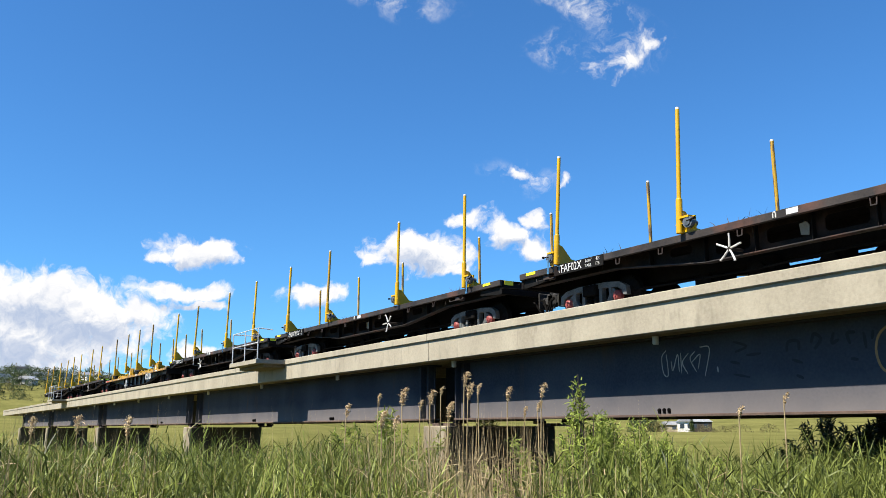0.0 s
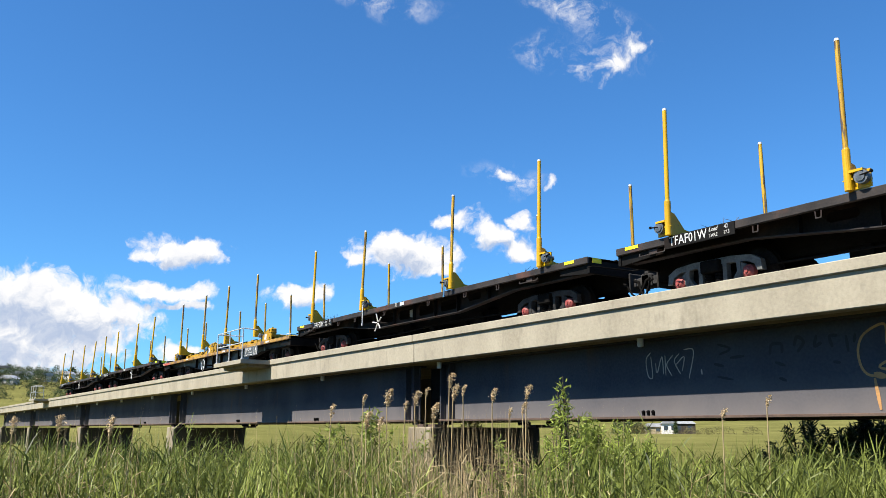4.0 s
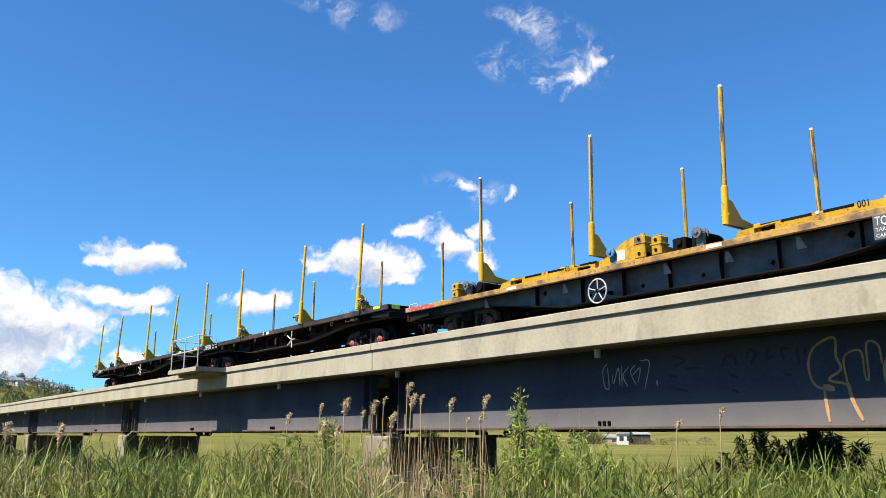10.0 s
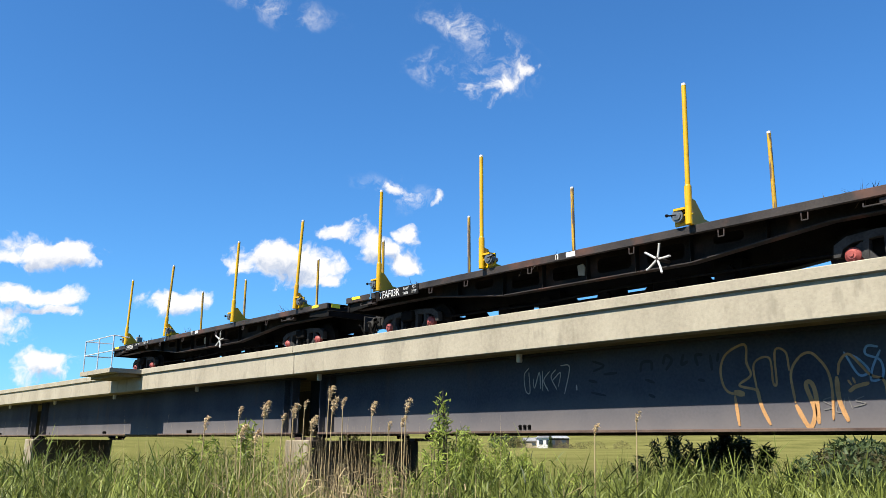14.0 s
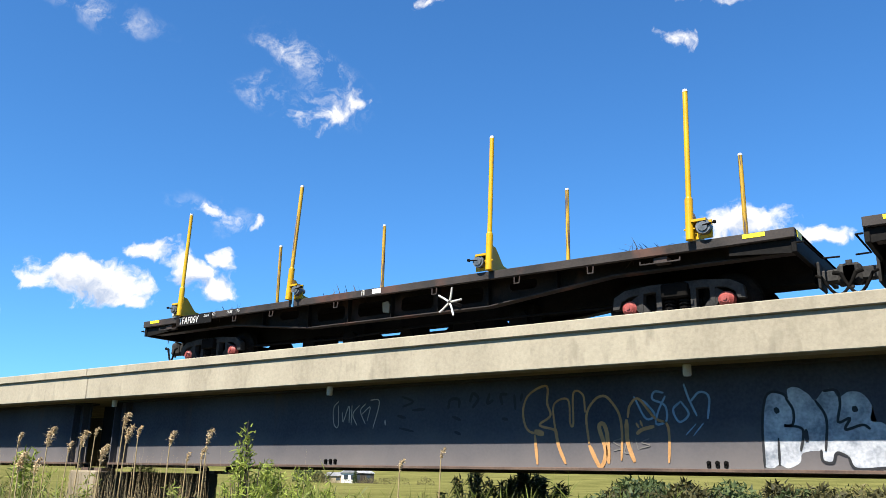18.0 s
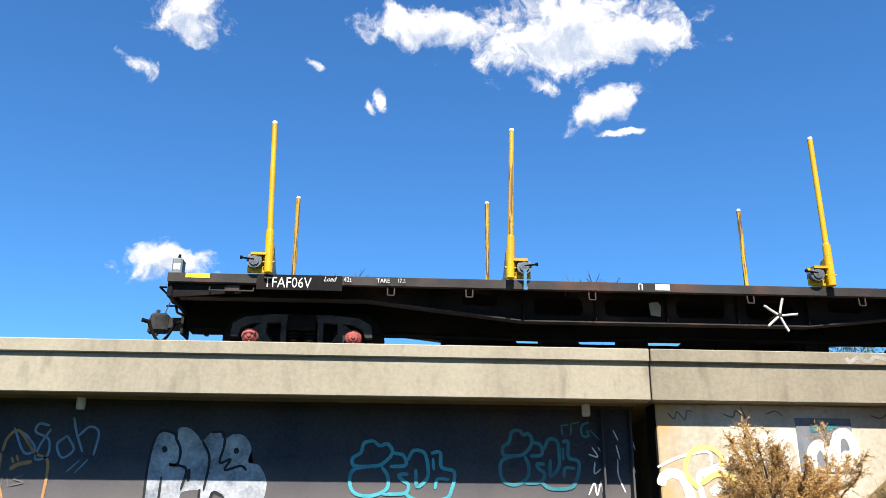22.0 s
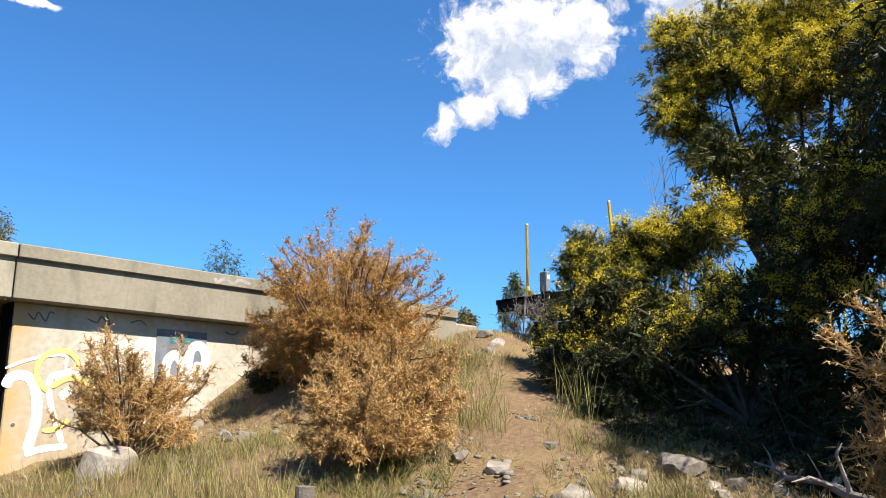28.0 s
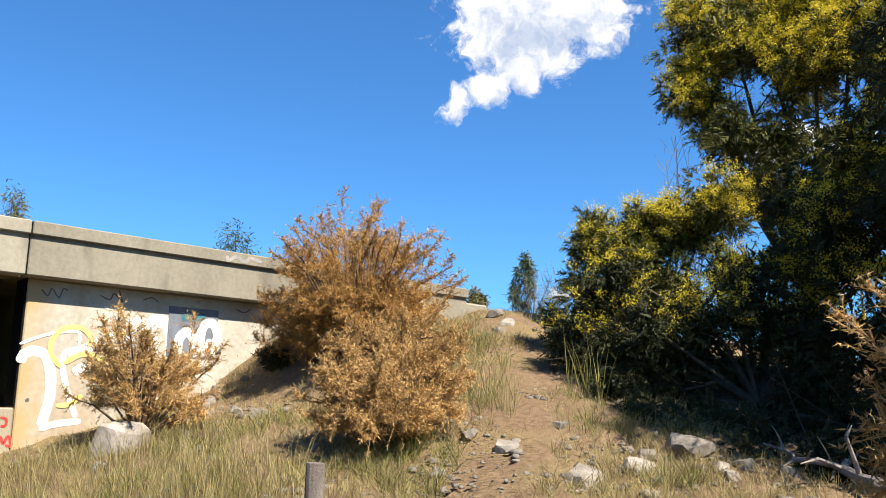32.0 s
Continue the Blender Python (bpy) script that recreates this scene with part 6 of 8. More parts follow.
RUN_T = (0, 3, 6, 9, 13, 16, 19, 21, 23, 25, 28, 32)
RUN_X = (-89.45, -75.60, -62.29, -49.71, -33.82, -22.42, -11.78, -5.04, 1.54, 8.00, 17.22, 29.4)
SPEED = [0.5 * ((RUN_X[min(i + 1, 11)] - RUN_X[i]) / max(1e-6, RUN_T[min(i + 1, 11)] - RUN_T[i]) + (RUN_X[i] - RUN_X[i - 1]) / (RUN_T[i] - RUN_T[i - 1])) if 0 < i < 11 else None for i in range(12)]
SPEED[0], SPEED[11] = 4.68, 3.02


def train_x(t):
    """Place of the train along the bridge at t seconds; it slows gently."""
    i = max(k for k in range(11) if RUN_T[k] <= t)
    h = RUN_T[i + 1] - RUN_T[i]
    s = (t - RUN_T[i]) / h
    return ((2 * s ** 3 - 3 * s ** 2 + 1) * RUN_X[i] + (s ** 3 - 2 * s ** 2 + s) * h * SPEED[i] + (3 * s ** 2 - 2 * s ** 3) * RUN_X[i + 1] + (s ** 3 - s ** 2) * h * SPEED[i + 1])


def motions():
    for w, o in zip(WAGONS, OFFSETS):
        walk(w, [(k * 0.5, pose(train_x(k * 0.5) + o, CENTRE, RAIL)) for k in range(65)])
    turns = [(k * 4 / 30, train_x(k * 4 / 30)) for k in range(241)]
    for root, wheel, x in WHEELSETS:
        walk(wheel, [(t, pose(x, 0, 0.42, 0, math.degrees((d - turns[0][1]) / 0.42), 0)) for t, d in turns])


# ---- plants ----
def at(az, r):
    """The place on the ground at a bearing (degrees east of north) and distance from the camera's stand."""
    x, y = r * math.sin(radians(az)), r * math.cos(radians(az))
    return x, y, float(ground_z(x, y))


def reed_bed():
    rng = np.random.default_rng(21)
    n = 17000
    az = np.radians(rng.uniform(-96, 14, n))
    r = 6.3 + 10.5 * rng.uniform(0, 1, n) ** 1.4
    x, y = r * np.sin(az), r * np.cos(az)
    keep = ~((y > 10.7) & (y < 14.5) & (np.min(np.abs(x[:, None] - np.array(PIERS)[None]), 1) < 0.6)) & (x < 2.6 - 0.1 * y) & (y > -1.5)
    x, y, r = x[keep], y[keep], r[keep]
    n = len(x)
    z = ground_z(x, y) - 0.05
    patch = 0.5 + 0.5 * np.sin(x * 0.9 + 1.3 * np.sin(y * 0.7)) * np.cos(y * 1.1 + np.sin(x * 0.6))
    gap = np.exp(-((np.degrees(np.arctan2(x, y)) + 54.5) / 4.0) ** 2) * (0.45 + 0.55 * step(6.2, 7.2, r))
    top = 1.36 - 0.75 * gap - 0.13 * step(-48, -42, np.degrees(np.arctan2(x, y))) + rng.normal(size=n) * 0.12 + 0.26 * (patch - 0.5) - 0.014 * (r - 7) - 0.28 * step(0.5, 2.5, x)
    h = np.maximum(0.5, top - z)
    base = np.stack([x, y, z], 1)
    lean = unit(np.concatenate([rng.normal(size=(n, 2)) * 0.12 + np.array([[0.08, 0]]), np.ones((n, 1))], 1))
    pieces = [strips(rng, base, lean, h * 1.04, 0.007, 0.0, 1)]
    leaves = 10
    for k in range(leaves):
        f = rng.uniform(0.45, 0.98, n)
        b = base + lean * (h * f)[:, None]
        a = rng.uniform(0, 2 * np.pi, n)
        out = rng.uniform(0.06, 1.0, n)
        w = unit(np.stack([np.cos(a) * out, np.sin(a) * out, np.ones(n)], 1))
        pieces.append(strips(rng, b, w, rng.uniform(0.14, 0.36, n), rng.uniform(0.007, 0.016, n), rng.uniform(0.0, 0.75, n), 2))
    v, f = merge(*pieces)
    tagged(raw("reed_bed", v, f, REED), "dense bed of green common reeds in the marsh", "reeds", kind="stuff")
    # last year's dry stalks standing among them
    n = 1300
    az = np.radians(np.concatenate([rng.uniform(-92, -38, 450), rng.normal(-56.5, 3.6, 600), rng.normal(-82, 4, 250)]))
    r = np.concatenate([rng.uniform(5, 12, 450), rng.uniform(5.8, 9.0, 850)])
    x, y = r * np.sin(az), r * np.cos(az)
    base = np.stack([x, y, ground_z(x, y)], 1)
    w = unit(np.concatenate([rng.normal(size=(n, 2)) * 0.10, np.ones((n, 1))], 1))
    v1 = strips(rng, base, w, rng.uniform(1.2, 1.75, n) * np.where(az < -0.75, 1.22, 1), 0.010, 0.0, 2)
    b2 = base + w * rng.uniform(0.9, 1.7, n)[:, None]
    v2 = strips(rng, b2, sphere_ways(rng, n, 0.4), rng.uniform(0.12, 0.3, n), 0.007, 0.5, 2)
    v, f = merge(v1, v2)
    tagged(raw("dry_reed_stalks", v, f, REED_DRY), "pale dry reed stalks of last year", "reeds", kind="stuff")
    # knee-high rough grass where the reeds thin out
    n = 8000
    az = np.radians(rng.uniform(-96, 8, n))
    r = rng.uniform(5.2, 9, n)
    x, y = r * np.sin(az), r * np.cos(az)
    base = np.stack([x, y, ground_z(x, y)], 1)
    w = unit(np.concatenate([rng.normal(size=(n, 2)) * 0.3, np.ones((n, 1))], 1))
    v, f = strips(rng, base, w, rng.uniform(0.5, 1.05, n) * np.where(x > 0, 0.6, 1), 0.008, 0.3, 2)
    n = 5000
    az = np.radians(rng.uniform(-180, 180, n))
    r = rng.uniform(0.7, 5.6, n) ** 1.0
    x, y = r * np.sin(az), r * np.cos(az)
    base = np.stack([x, y, ground_z(x, y)], 1)
    w = unit(np.concatenate([rng.normal(size=(n, 2)) * 0.5, np.ones((n, 1))], 1))
    v, f = merge((v, f), strips(rng, base, w, rng.uniform(0.12, 0.4, n), 0.008, 0.3, 2))
    tagged(raw("marsh_grass", v, f, MARSHG), "rough green grass among the reeds", "grass", kind="stuff")


def plume_reed(az, r, el, seed, big=1.0):
    """A tall dry reed with a feathery plume that nods to the east."""
    rng = np.random.default_rng(seed)
    x, y, z = at(az, r)
    top = EYE + r * math.tan(radians(el))
    root = tagged(new("plume_reed"), "tall dry reed with a feathery tan plume", "reed", "plumed reeds")
    root.matrix_basis = pose(x, y, z)
    h = top - z
    bm = bmesh.new()
    bend = rng.uniform(-0.05, 0.06)
    pts = [(bend * s * s, 0.02 * s, h * s) for s in np.linspace(0, 1, 6)]
    for a, b in zip(pts, pts[1:]):
        rod(bm, a, b, 0.0055, 0.0045, 6)
    part("stalk", bm, REED_DRY, root)
    n = int(420 * big)
    t = rng.uniform(0, 1, n)
    cx = pts[-1][0] + 0.05 * t * big + 0.08 * t * t * big
    cz = h - 0.22 * big + 0.42 * big * t - 0.16 * big * t * t
    spread = (0.014 + 0.034 * np.sin(np.pi * np.clip(t, 0, 1))) * big
    base = np.stack([cx + rng.normal(size=n) * spread * 0.6, 0.02 + rng.normal(size=n) * spread * 0.6, cz + rng.normal(size=n) * spread * 0.5], 1)
    w = unit(np.stack([0.7 + rng.normal(size=n) * 0.45, rng.normal(size=n) * 0.45, 0.5 + rng.normal(size=n) * 0.4], 1))
    v, f = strips(rng, base, w, rng.uniform(0.03, 0.07, n) * big, 0.010, 0.5, 2)
    raw("plume", v, f, PLUME, root)


def gorse(name, x, y, width, height, seed, leaders, material, label, skirt=-0.62):
    """Dead gorse: leaders fork from one root through a lumpy dome, each set with side shoots, and all of them thick with short spines."""
    rng = np.random.default_rng(seed)
    z = float(ground_z(x, y))
    root = tagged(new(name), label, "bush", "dead gorse bushes")
    root.matrix_basis = pose(x, y, z - 0.03)
    n = leaders
    heart = np.array([[0, 0, 0.40 * height]])
    d = rng.normal(size=(3 * n, 3))
    d = unit(d)[np.argsort(d[:, 2] / np.linalg.norm(d, axis=1) < skirt, kind="stable")][:n]
    a = np.arctan2(d[:, 1], d[:, 0])
    lump = 0.88 + 0.15 * np.sin(a * 3 + seed) * np.cos(d[:, 2] * 4 + seed * 0.7) + rng.uniform(-0.14, 0.16, n)
    reach = np.where(rng.uniform(0, 1, n) < 0.45, rng.uniform(0.5, 0.85, n), 1.0) * lump
    tall = np.where(d[:, 2] > 0, 0.60 * height, 0.42 * height)
    tip = heart + d * np.stack([np.full(n, width / 2), np.full(n, width / 2), tall], 1) * reach[:, None]
    tip[:, 2] = np.maximum(tip[:, 2], 0.06)
    spire = (rng.uniform(0, 1, n) < 0.22) & (d[:, 2] > 0.15)
    tip[spire] += unit(d[spire] + rng.normal(size=(int(spire.sum()), 3)) * 0.25 + np.array([[0, 0, 0.5]])) * rng.uniform(0.08, 0.24, (int(spire.sum()), 1)) * (0.4 + 0.3 * height)
    grow = unit(d + rng.normal(size=(n, 3)) * 0.22 + np.array([[0, 0, 0.28]]))
    inner = tip - grow * (rng.uniform(0.30, 0.62, n) * (0.35 + 0.28 * height))[:, None]
    inner[:, 2] = np.maximum(inner[:, 2], 0.04)
    bow = np.stack([np.cos(a), np.sin(a), -0.6 * np.ones(n)], 1) * rng.uniform(0.0, 0.09, n)[:, None]

    def along(u):
        return inner + (tip - inner) * u + bow * 4 * u * (1 - u) * 0.5

    bm = bmesh.new()
    for k in range(0, n, 2):
        q = [np.zeros(3), inner[k], along(np.full((n, 1), 0.5))[k], tip[k]]
        for i, r in enumerate((0.016, 0.010, 0.006)):
            rod(bm, q[i], q[i + 1], r, r * 0.6, 4)
    part("stem", bm, GORSE_STEM, root)
    # side shoots
    m = 24
    u = rng.uniform(0.05, 1.0, (n, m))
    p = inner[:, None] + (tip - inner)[:, None] * u[..., None] + bow[:, None] * (2 * u * (1 - u))[..., None]
    axis = unit(tip - inner + np.array([[0, 0, 0.10]]))
    d = unit((axis[:, None] * 0.62 + rng.normal(size=(n, m, 3)) * 0.66 + np.array([0, 0, 0.08])).reshape(-1, 3))
    ln = ((0.07 + 0.22 * rng.uniform(0, 1, (n, m)) ** 1.5) * (1.25 - 0.85 * u) * (0.7 + 0.2 * height)).ravel()
    p = p.reshape(-1, 3)
    c = 15
    w = rng.uniform(0.05, 1.05, (len(p), c))
    b = (p[:, None] + d[:, None] * (w * ln[:, None])[..., None]).reshape(-1, 3)
    spine = unit((d[:, None] * 0.55 + rng.normal(size=(len(p), c, 3)) * 0.6).reshape(-1, 3))
    pieces = [strips(rng, b, spine, rng.uniform(0.022, 0.052, len(b)), 0.0105, 0.0, 1), strips(rng, p, d, ln, 0.010, 0.0, 1)]
    # spines on the leaders themselves, close to the tips
    c = 46
    w = 1 - rng.uniform(0, 0.75, (n, c)) ** 1.3
    b = (inner[:, None] + (tip - inner)[:, None] * w[..., None] + bow[:, None] * (2 * w * (1 - w))[..., None]).reshape(-1, 3)
    spine = unit((axis[:, None] * 0.5 + rng.normal(size=(n, c, 3)) * 0.6).reshape(-1, 3))
    pieces.append(strips(rng, b, spine, rng.uniform(0.025, 0.06, len(b)), 0.0085, 0.0, 1))
    v, f = merge(*pieces)
    raw("spine_cover", v, f, material, root)["kind"] = "stuff"
    return root


def crown_points(rng, clumps, n, shell=0.5, which=False):
    """Random places in a union of ellipsoid clumps (x, y, z, rx, ry, rz), mostly near their skins; and the way out."""
    c = np.array(clumps, float)
    wgt = c[:, 3] * c[:, 4] * c[:, 5]
    i = rng.choice(len(c), n, p=wgt ** 0.7 / (wgt ** 0.7).sum())
    d = sphere_ways(rng, n)
    rad = rng.uniform(shell, 1.0, n) ** 0.7 * (1 + 0.16 * np.sin(d[:, 0] * 9 + i) * np.cos(d[:, 2] * 8 - i))
    p = c[i, :3] + d * c[i, 3:] * rad[:, None]
    return (p, d, i) if which else (p, d)


def branchy(bm, rng, foot, clumps, r):
    """Trunk and limbs that reach the clumps."""
    foot = np.array(foot, float)
    c = np.array(clumps)[:, :3]
    fork = foot + (c.mean(0) - foot) * 0.3
    rod(bm, foot, fork, r, r * 0.8, 10)
    for p in c:
        m = fork + (p - fork) * 0.55 + rng.normal(size=3) * 0.12
        rod(bm, fork, m, r * 0.45, r * 0.26, 7)
        rod(bm, m, p, r * 0.26, r * 0.08, 6)
        for k in range(4):
            q = m + (p - m) * rng.uniform(0.1, 0.9)
            rod(bm, q, q + sphere_ways(rng, 1, 0.3)[0] * rng.uniform(0.3, 0.9), r * 0.09, r * 0.025, 5)


def wattle(x, y, clumps, trunk, n, blossom, seed, label, leaf=None, grain=1.0, more=0.0, low=0.0):
    """Wattle tree: feathery dark leaves, and yellow blossom on the outside of the crown; blossom: the share of outer sprays in flower."""
    rng = np.random.default_rng(seed)
    leaf = leaf or WATTLE
    z = float(ground_z(x, y))
    root = tagged(new("wattle_tree"), label, "tree", "wattles")
    root.matrix_basis = pose(x, y, z)
    bm = bmesh.new()
    branchy(bm, rng, (0, 0, -0.1), clumps, trunk)
    part("trunk", bm, BARK, root)
    # lobes: each clump carries smaller ones on its skin, some in full flower
    lobes = []
    for c in clumps:
        c = np.array(c)
        for o in sphere_ways(rng, 15):
            lobes.append(np.concatenate([c[:3] + o * c[3:] * rng.uniform(0.6, 1.0), c[3:] * rng.uniform(0.20, 0.36)]))
    flower = rng.uniform(0, 1, len(lobes))
    # wide leaves filling the inside of the crown, added to block light there
    p, d = crown_points(rng, [(*c[:3], c[3] * 0.7, c[4] * 0.7, c[5] * 0.7) for c in clumps], n // 5, 0.0)
    v0, f0 = strips(rng, p, sphere_ways(rng, len(p)), rng.uniform(0.08, 0.19, len(p)), 0.055, 0.2, 1)
    raw("inner_crown", v0, f0, leaf, root)["kind"] = "stuff"
    # sprays: feathers of narrow leaves on a drooping stalk
    k = 15
    p, d, i = crown_points(rng, lobes, n // k, 0.55, True)
    axis = unit(d + rng.normal(size=d.shape) * 0.3 + np.array([[0, 0, 0.1]]))
    side = unit(np.cross(axis, rng.normal(size=d.shape)))
    ln = rng.uniform(0.12, 0.26, len(p)) * grain
    u = np.linspace(0.05, 1.0, k)[None] + rng.uniform(-0.03, 0.03, (len(p), k))
    sign = np.where(np.arange(k) % 2 == 0, 1.0, -1.0)[None, :, None]
    base = p[:, None] + axis[:, None] * (u * ln[:, None])[..., None] - np.array([0, 0, 0.22]) * (u * u * ln[:, None])[..., None]
    w = unit((axis[:, None] * 0.75 + side[:, None] * sign * 0.75 + rng.normal(size=(len(p), k, 3)) * 0.18).reshape(-1, 3))
    size = (rng.uniform(0.07, 0.12, (len(p), k)) * (1.25 - 0.7 * u)).ravel() * grain
    v, f = merge(strips(rng, base.reshape(-1, 3), w, size, 0.024 * grain, 0.1, 1), strips(rng, p, axis, ln, 0.010, 0.22, 1))
    raw("crown", v, f, leaf, root)["kind"] = "stuff"
    # blossom on outer sprays of flowering lobes, sunward only, for lit caps, dark undersides
    gate = d[:, 2] * 0.75 - d[:, 1] * 0.35 - d[:, 0] * 0.15 + 1.9 * (flower[i] - 0.5) + more + rng.normal(size=len(p)) * 0.10
    rad = np.linalg.norm((p - np.array(lobes)[i, :3]) / np.array(lobes)[i, 3:], axis=1)
    keep = (gate > 0.15) & (p[:, 2] > low) & (rad > 0.55)
    keep &= rng.uniform(0, 1, len(p)) < blossom
    p, axis, ln = p[keep], axis[keep], ln[keep]
    k = 56
    u = rng.uniform(0.35, 1.2, (len(p), k))
    base = (p[:, None] + axis[:, None] * (u * ln[:, None])[..., None] + rng.normal(size=(len(p), k, 3)) * 0.035 + np.array([0, 0, 0.035])).reshape(-1, 3)
    v, f = strips(rng, base, sphere_ways(rng, len(base)), rng.uniform(0.017, 0.034, len(base)) * grain, 0.023 * grain, 0.0, 1)
    raw("blossom", v, f, BLOSSOM, root)["kind"] = "stuff"
    return root


def small_tree(name, x, y, height, width, seed, leaf, label, n=2600, leafsize=0.14, category="tree", sparse=0.3):
    """A light tree or tall shrub: trunk, limbs and an uneven open crown."""
    rng = np.random.default_rng(seed)
    z = float(ground_z(x, y))
    root = tagged(new(name), label, category)
    root.matrix_basis = pose(x, y, z)
    clumps = []
    for k in range(13):
        h = 0.42 + 0.54 * (k / 12) ** 0.8
        s = (1.12 - h) * width * 0.75
        a = k * 2.4 + rng.normal() * 0.5
        o = rng.uniform(0.3, 1.0)
        clumps.append((math.cos(a) * s * o, math.sin(a) * s * o, h * height, width * rng.uniform(0.10, 0.19), width * rng.uniform(0.10, 0.19), height * rng.uniform(0.05, 0.09)))
    bm = bmesh.new()
    branchy(bm, rng, (0, 0, -0.1), clumps, 0.02 * height)
    part("trunk", bm, BARK, root)
    p, d = crown_points(rng, clumps, n, sparse)
    w = unit(d + rng.normal(size=d.shape) * 0.8)
    v, f = strips(rng, p, w, rng.uniform(0.6, 1.3, len(p)) * leafsize, leafsize * 0.3, 0.3, 1)
    raw("crown", v, f, leaf, root)["kind"] = "stuff"
    return root


def shrub(name, x, y, width, height, seed, leaf, label, n=2500, size=0.1, dz=0.0):
    """A leafy shrub made of upright shoots."""
    rng = np.random.default_rng(seed)
    z = float(ground_z(x, y)) + dz
    root = tagged(new(name), label, "shrub")
    root.matrix_basis = pose(x, y, z)
    bm = bmesh.new()
    P, W = [], []
    shoots = 26
    for k in range(shoots):
        a = rng.uniform(0, 2 * np.pi)
        o = rng.uniform(0, 1)
        tip = np.array([math.cos(a) * o * width / 2, math.sin(a) * o * width / 2, height * (1 - 0.32 * o * o) * rng.uniform(0.85, 1.0)])
        rod(bm, (0.1 * tip[0], 0.1 * tip[1], 0), tip, 0.012, 0.004, 4)
        u = rng.uniform(0.25, 1.0, n // shoots)
        P.append(tip[None] * u[:, None] * np.array([[1, 1, 1]]) + rng.normal(size=(len(u), 3)) * 0.03)
        W.append(unit(tip[None] / np.linalg.norm(tip) * 0.6 + rng.normal(size=(len(u), 3)) * 0.7))
    part("stem", bm, BARK, root)["kind"] = "stuff"
    p, w = np.concatenate(P), np.concatenate(W)
    v, f = strips(rng, p, w, rng.uniform(0.6, 1.3, len(p)) * size, size * 0.22, 0.25, 2)
    raw("foliage", v, f, leaf, root)["kind"] = "stuff"
    return root


def twig_bush(x, y, height, seed, z=None, up=2.2):
    rng = np.random.default_rng(seed)
    root = tagged(new("bare_bush"), "leafless grey twiggy bush on the bank top", "bush")
    root.matrix_basis = pose(x, y, float(ground_z(x, y)) if z is None else z)
    bm = bmesh.new()
    for k in range(16):
        d = sphere_ways(rng, 1, up)[0]
        tip = d * height * rng.uniform(0.6, 1.0)
        rod(bm, (0, 0, 0), tip, 0.008, 0.003, 4)
        for m in range(6 if up < 3 else 12):
            p = tip * rng.uniform(0.35, 0.95)
            rod(bm, p, p + sphere_ways(rng, 1, 0.9)[0] * min(height, 1.8) * rng.uniform(0.1, 0.3), 0.004, 0.002, 4)
    part("twig_mass", bm, TWIG, root)


def rock(x, y, sx, sy, sz, seed, turn=0.0):
    """A broken slab: flat faces meeting in worn edges, half sunk in the soil."""
    rng = np.random.default_rng(seed)
    bm = bmesh.new()
    bmesh.ops.create_icosphere(bm, subdivisions=3, radius=1.08)
    cuts = [(unit(np.array([[rng.normal() * 0.12, rng.normal() * 0.12, 1.0]]))[0], 0.5)]
    turns = rng.uniform(0, 1) + np.arange(6)
    for k in range(6):
        a = turns[k] * 1.047 + rng.normal() * 0.2
        cuts.append((unit(np.array([[math.cos(a), math.sin(a), rng.uniform(-0.1, 0.5)]]))[0], rng.uniform(0.62, 0.92)))
    cuts += [(sphere_ways(rng, 1, 0.6)[0], rng.uniform(0.5, 0.8)) for _ in range(6)]
    for v in bm.verts:
        p = np.array(v.co)
        for d, h in cuts:
            t = p @ d
            if t > h:
                p = p - d * (t - h) * 0.97
        p = p * (1 + 0.04 * noise.noise(Vector(p * 2.2 + seed)) + 0.03 * noise.noise(Vector(p * 7 + seed)))
        v.co = p * np.array([sx, sy, sz * 0.9])
    ob = part("rock", bm, ROCK)
    ob.matrix_basis = pose(x, y, float(ground_z(x, y)) + sz * 0.02, 4 + rng.normal() * 8, rng.normal() * 8, turn)
    tagged(ob, "angular grey-brown field stone lying on the bank", "rock", "bank stones")


